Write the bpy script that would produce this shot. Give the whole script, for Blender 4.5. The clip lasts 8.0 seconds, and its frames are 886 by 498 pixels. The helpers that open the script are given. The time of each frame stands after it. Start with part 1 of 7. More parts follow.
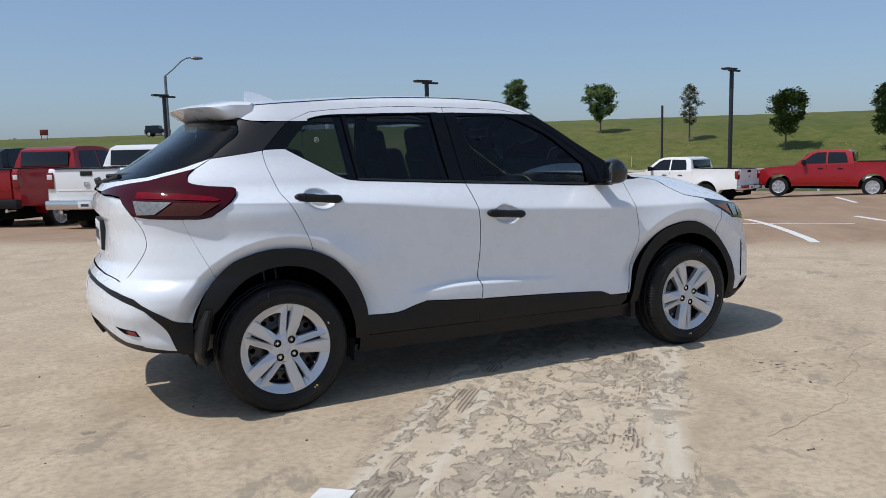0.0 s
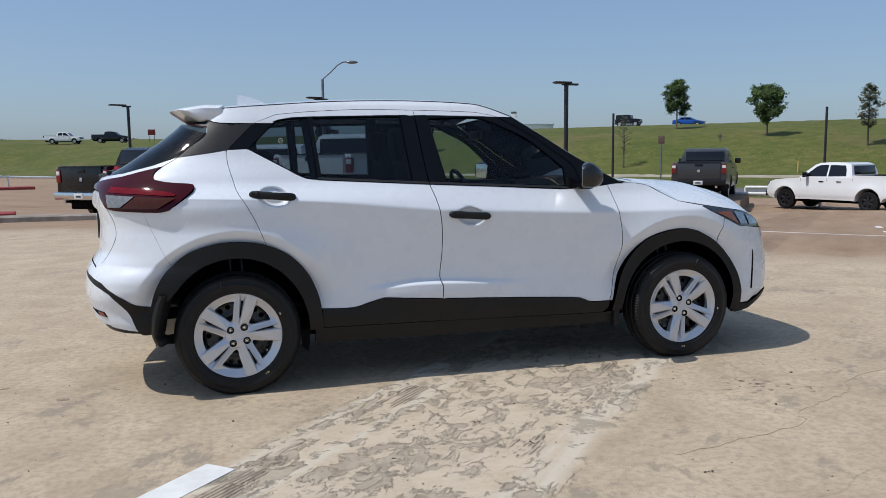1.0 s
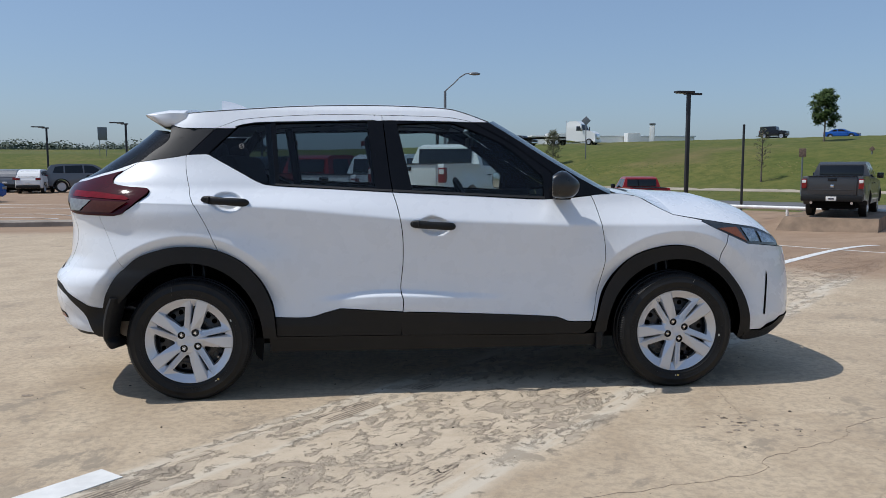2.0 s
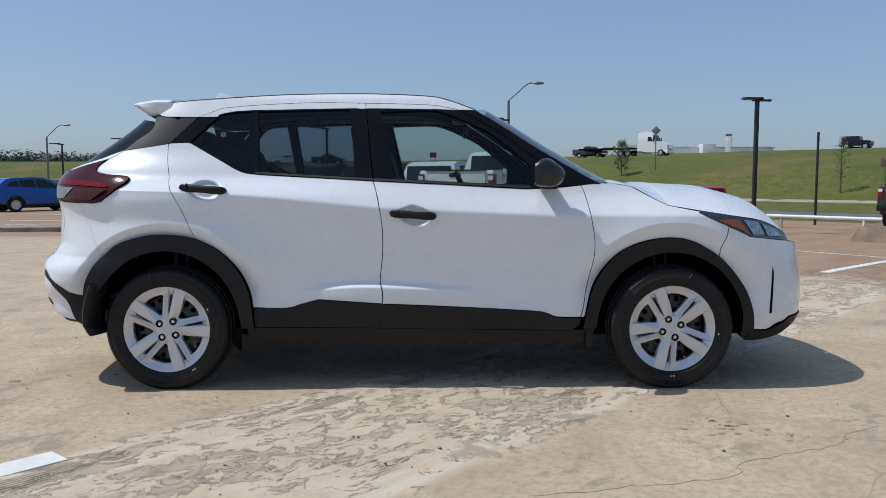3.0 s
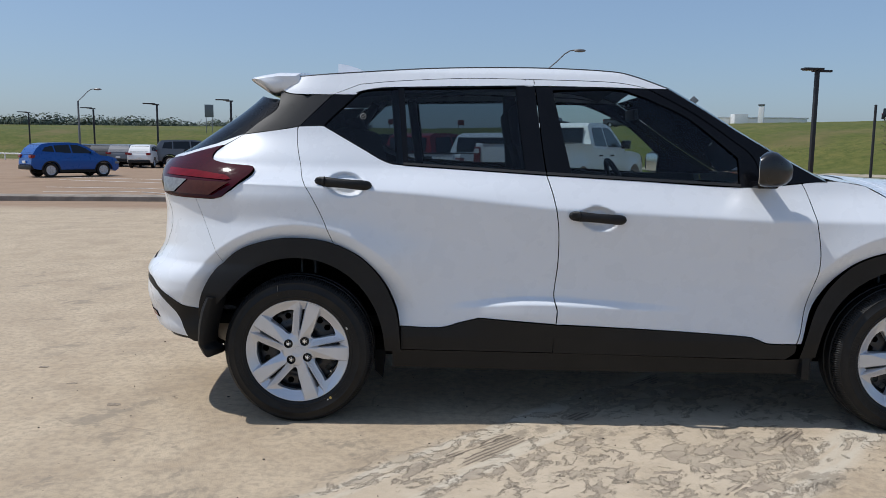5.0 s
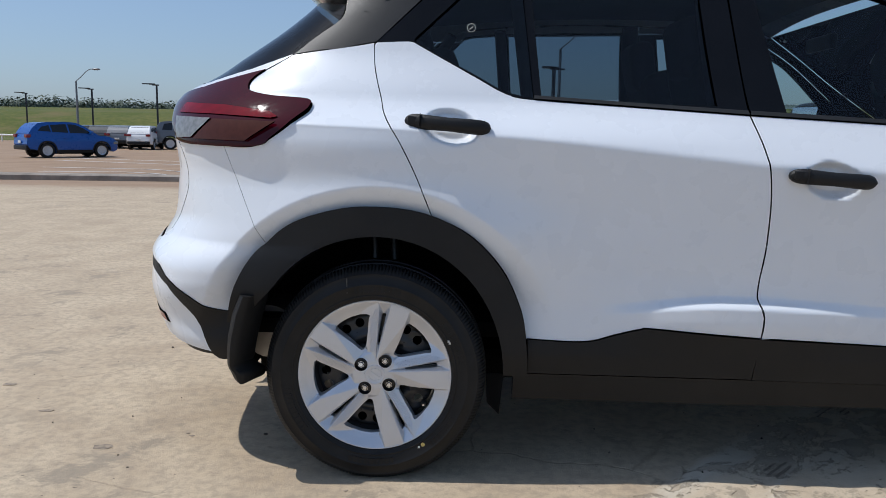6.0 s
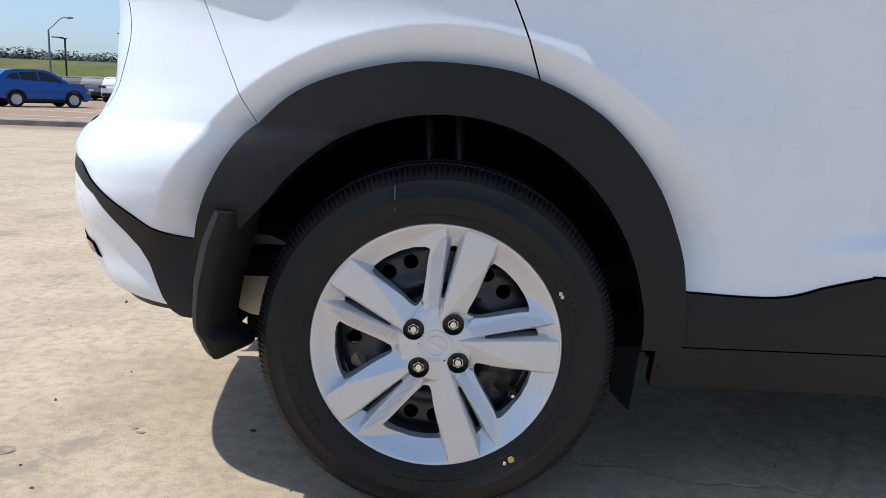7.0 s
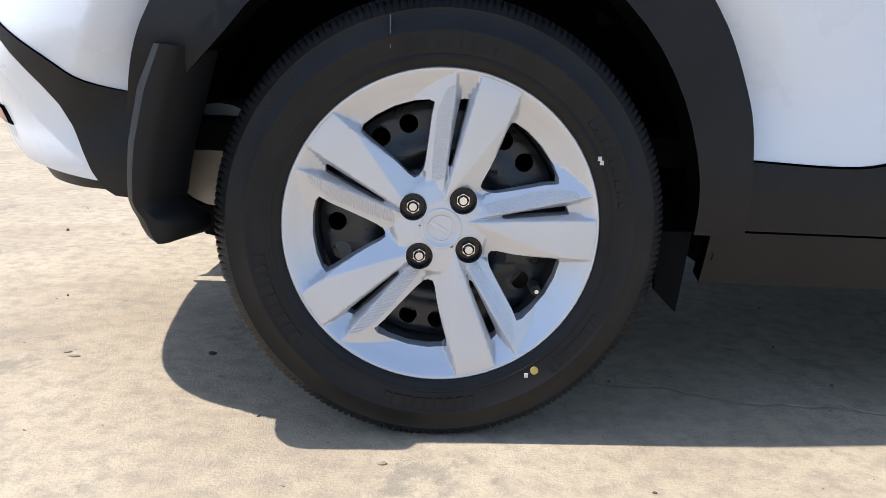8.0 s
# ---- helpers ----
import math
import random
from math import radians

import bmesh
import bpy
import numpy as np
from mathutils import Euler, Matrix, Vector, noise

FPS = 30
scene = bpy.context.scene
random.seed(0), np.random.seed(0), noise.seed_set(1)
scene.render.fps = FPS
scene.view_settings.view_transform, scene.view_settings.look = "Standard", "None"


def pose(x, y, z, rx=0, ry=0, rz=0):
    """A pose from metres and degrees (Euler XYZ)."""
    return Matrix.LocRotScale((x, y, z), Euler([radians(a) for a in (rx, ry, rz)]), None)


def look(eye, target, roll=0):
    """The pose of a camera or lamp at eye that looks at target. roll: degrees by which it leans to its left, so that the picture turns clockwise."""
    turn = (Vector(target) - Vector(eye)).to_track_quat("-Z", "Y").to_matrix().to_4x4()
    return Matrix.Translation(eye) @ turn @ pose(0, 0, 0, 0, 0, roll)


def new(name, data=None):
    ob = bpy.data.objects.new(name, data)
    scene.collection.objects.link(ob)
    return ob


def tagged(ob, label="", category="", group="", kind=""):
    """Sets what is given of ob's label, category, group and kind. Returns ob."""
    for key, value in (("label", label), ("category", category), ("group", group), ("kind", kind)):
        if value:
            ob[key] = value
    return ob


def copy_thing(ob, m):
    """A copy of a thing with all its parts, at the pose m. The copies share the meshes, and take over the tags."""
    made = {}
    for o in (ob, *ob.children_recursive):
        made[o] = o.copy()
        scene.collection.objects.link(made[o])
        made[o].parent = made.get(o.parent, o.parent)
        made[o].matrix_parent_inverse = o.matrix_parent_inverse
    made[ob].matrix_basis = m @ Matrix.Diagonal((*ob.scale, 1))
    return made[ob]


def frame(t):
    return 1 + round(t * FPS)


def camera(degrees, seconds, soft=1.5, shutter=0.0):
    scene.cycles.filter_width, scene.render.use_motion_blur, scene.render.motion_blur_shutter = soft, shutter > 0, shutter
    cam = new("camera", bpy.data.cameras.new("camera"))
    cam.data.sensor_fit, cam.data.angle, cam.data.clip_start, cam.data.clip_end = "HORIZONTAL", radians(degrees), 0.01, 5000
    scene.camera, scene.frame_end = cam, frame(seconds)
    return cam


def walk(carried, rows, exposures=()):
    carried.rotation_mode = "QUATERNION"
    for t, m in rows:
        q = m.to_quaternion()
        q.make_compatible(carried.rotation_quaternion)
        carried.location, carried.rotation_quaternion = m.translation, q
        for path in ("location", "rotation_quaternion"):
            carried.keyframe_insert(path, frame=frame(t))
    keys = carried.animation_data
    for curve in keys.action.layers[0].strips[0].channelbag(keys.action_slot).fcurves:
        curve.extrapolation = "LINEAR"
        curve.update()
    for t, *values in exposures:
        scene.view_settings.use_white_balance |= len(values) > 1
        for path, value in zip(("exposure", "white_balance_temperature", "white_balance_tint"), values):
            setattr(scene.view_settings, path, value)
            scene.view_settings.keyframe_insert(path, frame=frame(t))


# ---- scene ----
cam = camera(58.6, 8.0, 0.75)
PATH = [
    (0, (-1.015, -4.552, 1.259), (-0.116, -2.782, 1.013), -1.2),
    (0.5, (-0.544, -4.856, 1.238), (0.167, -3.002, 0.994), -0.9),
    (1, (-0.027, -5.029, 1.244), (0.494, -3.113, 1.008), -0.6),
    (1.5, (0.504, -5.105, 1.261), (0.841, -3.146, 1.035), -0.2),
    (2, (0.931, -4.986, 1.213), (1.12, -3.005, 1.008), -0.1),
    (2.2, (1.064, -4.942, 1.183), (1.207, -2.957, 0.989), -0.0),
    (3.3, (1.437, -4.876, 1.072), (1.431, -2.884, 0.898), -0.0),
    (3.5, (1.43, -4.863, 1.068), (1.421, -2.871, 0.893), 0.1),
    (4, (1.368, -4.784, 1.107), (1.341, -2.793, 0.916), 0.2),
    (4.5, (1.015, -4.565, 1.198), (0.978, -2.577, 0.978), 0.4),
    (5, (0.7, -4.157, 1.199), (0.655, -2.174, 0.943), 0.6),
    (5.2, (0.583, -3.962, 1.187), (0.536, -1.981, 0.915), 0.7),
    (6.3, (0.137, -2.744, 0.974), (0.101, -0.769, 0.663), 1.3),
    (6.5, (0.07, -2.562, 0.955), (0.054, -0.596, 0.592), 2.0),
    (7, (0.0, -2.188, 0.757), (0.009, -0.224, 0.377), 2.2),
    (7.5, (-0.006, -2.002, 0.562), (0.035, -0.034, 0.211), 2.4),
    (8, (-0.049, -1.933, 0.539), (0.045, 0.015, 0.094), 2.5),
]
walk(cam, [(t, look(eye, target, roll)) for t, eye, target, roll in PATH],
     [(0.0, 0.12, 6300, 10), (5.2, 0.12, 6300, 10), (6.3, 0.24, 6180, 10), (7.0, 0.64, 6180, 10), (7.5, 0.90, 6180, 10), (8.0, 1.02, 6150, 10)])

# ---- light ----
SUN_WAY = Vector((-0.58, -0.02, 1.0))
world = bpy.data.worlds.new("World")
scene.world = world
world.use_nodes = True
wn = world.node_tree
sky = wn.nodes.new("ShaderNodeTexSky")
sky.sky_type, sky.sun_disc = "NISHITA", False
sky.sun_elevation, sky.sun_rotation = math.atan2(1.0, math.hypot(0.58, 0.02)), math.atan2(-0.58, -0.02)
sky.air_density, sky.dust_density, sky.ozone_density, sky.altitude = 1.0, 1.5, 2.5, 150
# a hazy day: the clear sky seen through an even veil
clear = wn.nodes.new("ShaderNodeVectorMath")
clear.operation = "MULTIPLY"
clear.inputs[1].default_value = (0.088, 0.094, 0.102)
veil = wn.nodes.new("ShaderNodeMix")
veil.data_type = "RGBA"
veil.inputs[0].default_value = 0.35
veil.inputs[7].default_value = (0.290, 0.400, 0.555, 1)
wn.links.new(sky.outputs[0], clear.inputs[0])
wn.links.new(clear.outputs[0], veil.inputs[6])
wn.links.new(veil.outputs[2], wn.nodes["Background"].inputs[0])
wn.nodes["Background"].inputs[1].default_value = 1.0
sun = new("sun", bpy.data.lights.new("sun", "SUN"))
sun.data.energy, sun.data.angle, sun.data.color = 2.95, radians(0.55), (1.0, 0.965, 0.91)
sun.matrix_world = look(SUN_WAY * 40, (0, 0, 0))


# ---- materials ----
class Nodes:
    """A short way to write a node material."""

    def __init__(self, name):
        self.mat = bpy.data.materials.new(name)
        self.mat.use_nodes = True
        self.tree = self.mat.node_tree
        self.bsdf = self.tree.nodes["Principled BSDF"]

    def add(self, kind, **values):
        node = self.tree.nodes.new(kind)
        for key, value in values.items():
            if key in node.inputs:
                node.inputs[key].default_value = value
        return node

    def link(self, a, b):
        self.tree.links.new(a, b)
        return b

    def coords(self, scale=(1, 1, 1), turn=0.0):
        where = self.add("ShaderNodeNewGeometry").outputs["Position"]
        mapping = self.add("ShaderNodeMapping")
        mapping.inputs["Scale"].default_value = scale
        mapping.inputs["Rotation"].default_value = (0, 0, turn)
        self.link(where, mapping.inputs["Vector"])
        return mapping.outputs["Vector"]

    def stretched(self, vector, scale):
        mapping = self.add("ShaderNodeMapping")
        mapping.inputs["Scale"].default_value = scale
        self.link(vector, mapping.inputs["Vector"])
        return mapping.outputs["Vector"]

    def turned(self, turn):
        return self.coords((1, 1, 1), turn)

    def local(self, scale=(1, 1, 1)):
        mapping = self.add("ShaderNodeMapping")
        mapping.inputs["Scale"].default_value = scale
        self.link(self.add("ShaderNodeTexCoord").outputs["Object"], mapping.inputs["Vector"])
        return mapping.outputs["Vector"]

    def noise(self, vector, scale, detail=4.0, rough=0.55, distort=0.0):
        n = self.add("ShaderNodeTexNoise", Scale=scale, Detail=detail, Roughness=rough, Distortion=distort)
        self.link(vector, n.inputs["Vector"])
        return n.outputs["Fac"]

    def ramp(self, fac, stops):
        r = self.add("ShaderNodeValToRGB")
        while len(r.color_ramp.elements) < len(stops):
            r.color_ramp.elements.new(0.5)
        for e, (p, c) in zip(r.color_ramp.elements, stops):
            e.position, e.color = p, (c, c, c, 1) if isinstance(c, (int, float)) else (*c, 1)
        self.link(fac, r.inputs["Fac"])
        return r.outputs["Color"]

    def mix(self, fac, a, b, kind="MIX"):
        m = self.add("ShaderNodeMix")
        m.data_type, m.blend_type = "RGBA", kind
        for value, index in ((fac, 0), (a, 6), (b, 7)):
            if isinstance(value, (int, float)):
                m.inputs[index].default_value = value if index == 0 else (value, value, value, 1)
            elif isinstance(value, tuple):
                m.inputs[index].default_value = (*value, 1)
            else:
                self.link(value, m.inputs[index])
        return m.outputs[2]

    def math(self, kind, a, b=0.0):
        m = self.add("ShaderNodeMath")
        m.operation = kind
        for value, index in ((a, 0), (b, 1)):
            if isinstance(value, (int, float)):
                m.inputs[index].default_value = value
            else:
                self.link(value, m.inputs[index])
        return m.outputs[0]

    def range(self, value, lo, hi):
        m = self.add("ShaderNodeMapRange")
        m.interpolation_type = "SMOOTHSTEP"
        m.inputs["From Min"].default_value, m.inputs["From Max"].default_value = lo, hi
        self.link(value, m.inputs["Value"])
        return m.outputs["Result"]

    def bump(self, height, strength, distance=0.01, onto=None):
        b = self.add("ShaderNodeBump", Strength=strength, Distance=distance)
        self.link(height, b.inputs["Height"])
        if onto is not None:
            self.link(onto, b.inputs["Normal"])
        return b.outputs["Normal"]

    def done(self, color=None, rough=None, normal=None, **values):
        if color is not None:
            if isinstance(color, tuple):
                self.bsdf.inputs["Base Color"].default_value = (*color, 1)
            else:
                self.link(color, self.bsdf.inputs["Base Color"])
        if rough is not None:
            if isinstance(rough, (int, float)):
                self.bsdf.inputs["Roughness"].default_value = rough
            else:
                self.link(rough, self.bsdf.inputs["Roughness"])
        if normal is not None:
            self.link(normal, self.bsdf.inputs["Normal"])
        for key, value in values.items():
            self.bsdf.inputs[key.replace("_", " ")].default_value = value
        return self.mat


def simple(name, color, rough=0.5, spread=0.12, scale=6.0, grain=0.0, grain_scale=300.0, **values):
    """A plain stuff with slight mottling and, where given, a fine grain."""
    n = Nodes(name)
    v = n.local()
    c = n.mix(n.ramp(n.noise(v, scale), [(0.3, 0.0), (0.7, 1.0)]), tuple(k * (1 - spread) for k in color), tuple(min(1, k * (1 + spread)) for k in color))
    normal = n.bump(n.noise(v, grain_scale, 2), grain, 0.002) if grain else None
    r = n.ramp(n.noise(v, scale * 3), [(0.2, max(0.0, rough - 0.05)), (0.8, min(1.0, rough + 0.05))])
    return n.done(c, r, normal, **values)


def paint(name, color, metal=0.0, rough=0.35, coat=0.7):
    """Car paint: a faintly mottled base under a clear coat and a thin film of dust."""
    n = Nodes(name)
    v = n.local()
    dust = n.noise(v, 3.5, 5, 0.6)
    film = 0.006 + 0.05 * max(color) ** 2
    c = n.mix(n.ramp(dust, [(0.35, 0.0), (0.8, film)]), color, (0.52, 0.47, 0.39))
    r = n.ramp(n.noise(v, 9, 4), [(0.3, rough - 0.05), (0.7, rough + 0.06)])
    n.link(n.ramp(dust, [(0.3, 0.03), (0.8, 0.08)]), n.bsdf.inputs["Coat Roughness"])
    return n.done(c, r, None, Metallic=metal, Specular_IOR_Level=0.3, Coat_Weight=coat, Coat_IOR=1.45)


def glass(name, tint, gloss_rough=0.015):
    """A tinted pane: darkened sight through it and a mirror-like surface by Fresnel."""
    n = Nodes(name)
    t = n.tree
    see = n.add("ShaderNodeBsdfTransparent")
    see.inputs["Color"].default_value = (*tint, 1)
    shine = n.add("ShaderNodeBsdfGlossy", Roughness=gloss_rough)
    fresnel = n.add("ShaderNodeFresnel", IOR=1.47)
    mixer = n.add("ShaderNodeMixShader")
    n.link(fresnel.outputs[0], mixer.inputs[0])
    n.link(see.outputs[0], mixer.inputs[1])
    n.link(shine.outputs[0], mixer.inputs[2])
    n.link(mixer.outputs[0], t.nodes["Material Output"].inputs["Surface"])
    return n.mat


def ground_material():
    """Tan concrete pad with a crusted strip, brown lot, and grass beyond."""
    n = Nodes("ground")
    v = n.coords()
    swath = n.turned(radians(-47.0))          # x along the tyre swath, y across it
    sep = n.add("ShaderNodeSeparateXYZ")
    n.link(swath, sep.inputs[0])
    along, across = sep.outputs["X"], sep.outputs["Y"]
    big = n.noise(v, 0.35, 5, 0.6, 0.4)
    mid = n.noise(v, 2.3, 8, 0.66, 0.6)
    fine = n.noise(v, 26, 6, 0.7)
    grit = n.noise(v, 190, 4, 0.75)
    conc = n.mix(n.ramp(mid, [(0.36, 0.0), (0.64, 1.0)]), (0.42, 0.32, 0.212), (0.60, 0.485, 0.34))
    conc = n.mix(n.ramp(big, [(0.3, 0.0), (0.7, 0.5)]), conc, (0.48, 0.375, 0.262))
    streak = n.noise(n.stretched(swath, (0.25, 3.2, 1)), 1.6, 6, 0.65)
    conc = n.mix(n.ramp(streak, [(0.55, 0.0), (0.75, 0.14)]), conc, (0.545, 0.465, 0.355))
    conc = n.mix(n.ramp(fine, [(0.38, 0.6), (0.56, 0.0)]), conc, (0.31, 0.25, 0.185))
    conc = n.mix(n.ramp(grit, [(0.34, 0.42), (0.48, 0.0), (0.6, 0.0), (0.68, 0.2)]), conc, (0.27, 0.22, 0.17))
    # small dark specks and scuffs
    spots = n.noise(v, 9.0, 4, 0.6)
    conc = n.mix(n.ramp(spots, [(0.69, 0.0), (0.73, 0.5)]), conc, (0.17, 0.135, 0.10))
    specks = n.noise(v, 48.0, 2, 0.5)
    conc = n.mix(n.ramp(specks, [(0.735, 0.0), (0.76, 0.8)]), conc, (0.09, 0.07, 0.055))
    # the swath: a pale crust with pale drag lines along both sides
    wander = n.math("ADD", across, n.math("MULTIPLY", n.math("SUBTRACT", n.noise(v, 3.0, 5, 0.6), 0.5), 0.10))
    edge = n.math("MULTIPLY", n.range(wander, -2.52, -2.40), n.range(n.math("MULTIPLY", wander, -1.0), 1.12, 1.24))
    conc = n.mix(n.math("MULTIPLY", edge, n.ramp(n.noise(v, 4.5, 7, 0.7), [(0.40, 0.90), (0.6, 0.45)])), conc, (0.585, 0.485, 0.36))
    for centre, half in ((-2.36, 0.10), (-1.46, 0.055), (-1.24, 0.06)):
        off = n.math("ABSOLUTE", n.math("SUBTRACT", wander, centre))
        drag = n.math("MULTIPLY", n.ramp(off, [(half * 0.55, 1.0), (half, 0.0)]), n.ramp(n.noise(n.stretched(swath, (0.7, 5, 1)), 2.2, 6, 0.65), [(0.42, 0.0), (0.56, 0.75)]))
        conc = n.mix(drag, conc, (0.60, 0.535, 0.43))
    # scraped taupe patches with ragged edges, in clusters
    flake = n.noise(n.stretched(swath, (2.0, 3.1, 1)), 3.3, 11, 0.78, 0.5)
    cluster = n.noise(n.stretched(swath, (0.8, 1.6, 1)), 1.5, 3, 0.5)
    level = n.math("ADD", flake, n.math("MULTIPLY", n.math("SUBTRACT", cluster, 0.5), 0.45))
    crust = n.math("MULTIPLY", n.ramp(level, [(0.455, 1.0), (0.469, 0.0)]), edge)
    conc = n.mix(n.math("MULTIPLY", crust, 0.85), conc, n.mix(n.ramp(n.noise(v, 7, 3), [(0.4, 0.0), (0.6, 1.0)]), (0.355, 0.288, 0.218), (0.445, 0.368, 0.275)))
    rim = n.math("MULTIPLY", n.ramp(level, [(0.457, 0.0), (0.462, 0.28), (0.465, 0.28), (0.472, 0.0)]), edge)
    rim = n.math("MULTIPLY", rim, n.ramp(n.noise(v, 6, 3), [(0.54, 0.0), (0.62, 1.0)]))
    conc = n.mix(rim, conc, (0.15, 0.12, 0.09))
    # prints of tyre ribs pressed into the crust
    wave = n.math("SINE", n.math("MULTIPLY", n.math("ADD", across, n.math("MULTIPLY", n.noise(v, 8, 3), 0.012)), 2 * math.pi / 0.021))
    lane = n.math("ABSOLUTE", n.math("SUBTRACT", n.math("ABSOLUTE", n.math("ADD", wander, 1.78)), 0.42))
    zone = n.math("MULTIPLY", n.ramp(lane, [(0.055, 1.0), (0.075, 0.0)]), n.ramp(n.noise(n.stretched(swath, (1.0, 2.0, 1)), 2.1, 4, 0.6), [(0.555, 0.0), (0.575, 1.0)]))
    zone = n.math("MULTIPLY", zone, edge)
    conc = n.mix(n.math("MULTIPLY", zone, 0.6), conc, (0.37, 0.30, 0.225))
    prints = n.math("MULTIPLY", n.ramp(wave, [(0.1, 0.0), (0.55, 1.0)]), zone)
    conc = n.mix(n.math("MULTIPLY", prints, 0.75), conc, (0.17, 0.135, 0.10))
    # pitted patches all over the pad, away from the swath
    pits = n.noise(n.stretched(swath, (1.0, 1.3, 1)), 1.9, 10, 0.76, 0.3)
    where = n.ramp(n.noise(v, 0.28, 3), [(0.43, 0.0), (0.56, 1.0)])
    conc = n.mix(n.math("MULTIPLY", n.ramp(pits, [(0.56, 0.0), (0.60, 0.7)]), where), conc, (0.27, 0.225, 0.17))
    # cracks
    vor = n.add("ShaderNodeTexVoronoi", Scale=0.55)
    vor.feature = "DISTANCE_TO_EDGE"
    wob = n.add("ShaderNodeTexNoise", Scale=4.0, Detail=6.0)
    n.link(v, wob.inputs["Vector"])
    n.link(n.mix(0.16, v, wob.outputs["Color"], "ADD"), vor.inputs["Vector"])
    crack = n.math("MULTIPLY", n.ramp(vor.outputs["Distance"], [(0.0, 0.3), (0.0020, 0.0)]), n.ramp(n.noise(v, 0.9, 2), [(0.48, 0.0), (0.54, 1.0)]))
    conc = n.mix(crack, conc, (0.18, 0.14, 0.10))
    # the lot beyond the pad
    sep2 = n.add("ShaderNodeSeparateXYZ")
    n.link(v, sep2.inputs[0])
    px, py = sep2.outputs["X"], sep2.outputs["Y"]
    lot = n.mix(n.ramp(n.noise(n.stretched(swath, (0.35, 1.6, 1)), 0.9, 7, 0.65), [(0.3, 0.0), (0.7, 1.0)]), (0.265, 0.172, 0.106), (0.40, 0.28, 0.185))
    lot = n.mix(n.ramp(fine, [(0.4, 0.3), (0.6, 0.0)]), lot, (0.19, 0.125, 0.08))
    border = n.math("ADD", py, n.math("MULTIPLY", n.math("MAXIMUM", px, -3.0), 0.8))
    border = n.math("ADD", border, n.math("MULTIPLY", n.math("SUBTRACT", mid, 0.5), 3.0))
    col = n.mix(n.range(border, 7.2, 9.4), conc, lot)
    # grass
    far_way = n.math("ADD", n.math("MULTIPLY", px, 0.75), n.math("MULTIPLY", py, 0.66))
    far = n.math("MAXIMUM", far_way, n.math("SUBTRACT", py, 38.0))
    far = n.math("ADD", far, n.math("MULTIPLY", n.math("SUBTRACT", mid, 0.5), 1.5))
    g1 = n.noise(v, 0.13, 8, 0.7, 0.5)
    g2 = n.noise(v, 1.1, 8, 0.75)
    grass = n.mix(n.ramp(g1, [(0.38, 0.0), (0.62, 1.0)]), (0.090, 0.106, 0.020), (0.148, 0.138, 0.038))
    grass = n.mix(n.ramp(g2, [(0.38, 0.7), (0.60, 0.0)]), grass, (0.045, 0.072, 0.010))
    grass = n.mix(n.ramp(n.noise(n.coords((0.3, 0.3, 1)), 0.25, 6, 0.65), [(0.52, 0.0), (0.68, 0.7)]), grass, (0.165, 0.125, 0.058))
    isgrass = n.range(far, 36.4, 37.0)
    col = n.mix(isgrass, col, grass)
    relief = n.math("ADD", n.math("MULTIPLY", crust, -0.8), n.math("ADD", n.math("MULTIPLY", fine, 0.35), n.math("MULTIPLY", grit, 0.22)))
    relief = n.math("SUBTRACT", relief, n.math("ADD", n.math("MULTIPLY", crack, 0.6), n.math("MULTIPLY", prints, 0.4)))
    normal = n.bump(relief, 0.9, 0.010)
    rough = n.mix(isgrass, n.ramp(mid, [(0.3, 0.72), (0.7, 0.92)]), 1.0)
    return n.done(col, rough, normal, Specular_IOR_Level=0.3)


M = {}
M["ground"] = ground_material()
M["white"] = paint("white paint", (0.745, 0.77, 0.805), 0.0, 0.28)
M["clad"] = simple("grained black plastic", (0.0105, 0.0105, 0.0110), 0.48, 0.15, 8, 0.3, 900, Specular_IOR_Level=0.28)
M["gloss_black"] = simple("gloss black film", (0.004, 0.004, 0.005), 0.24, 0.2, 10, Specular_IOR_Level=0.18, Coat_Weight=0.1, Coat_Roughness=0.05)
M["mirror_shell"] = simple("satin black mirror shell", (0.010, 0.010, 0.011), 0.30, 0.2, 10, Specular_IOR_Level=0.45, Coat_Weight=0.25, Coat_Roughness=0.1)
M["pillar"] = simple("dark grey wrap", (0.020, 0.020, 0.021), 0.46, 0.06, 60, 0.08, 700, Specular_IOR_Level=0.30)
M["dark"] = simple("matt black underside", (0.004, 0.004, 0.004), 0.9, Specular_IOR_Level=0.1)
M["seal"] = simple("black rubber seal", (0.012, 0.012, 0.012), 0.6)
M["tyre"] = simple("tyre rubber", (0.0125, 0.0120, 0.0118), 0.50, 0.25, 14, 0.10, 350, Specular_IOR_Level=0.25)
M["silver"] = simple("silver wheel cover lacquer", (0.60, 0.615, 0.65), 0.36, 0.03, 9, 0.04, 900, Metallic=0.55, Coat_Weight=0.25, Coat_Roughness=0.12)
M["steel_black"] = simple("black painted steel", (0.020, 0.021, 0.023), 0.30, 0.25, 20, 0.05, 400, Specular_IOR_Level=0.5)
M["chrome"] = simple("bright metal", (0.72, 0.72, 0.73), 0.16, 0.05, 20, Metallic=1.0)
M["alu"] = simple("dull exhaust steel", (0.42, 0.39, 0.35), 0.42, 0.2, 10, 0.2, 120, Metallic=0.9)
M["win_dark"] = glass("privacy glass", (0.34, 0.40, 0.44))
M["win"] = glass("door glass", (0.64, 0.71, 0.71))
M["win_rear"] = glass("rear glass", (0.14, 0.18, 0.21), 0.0)
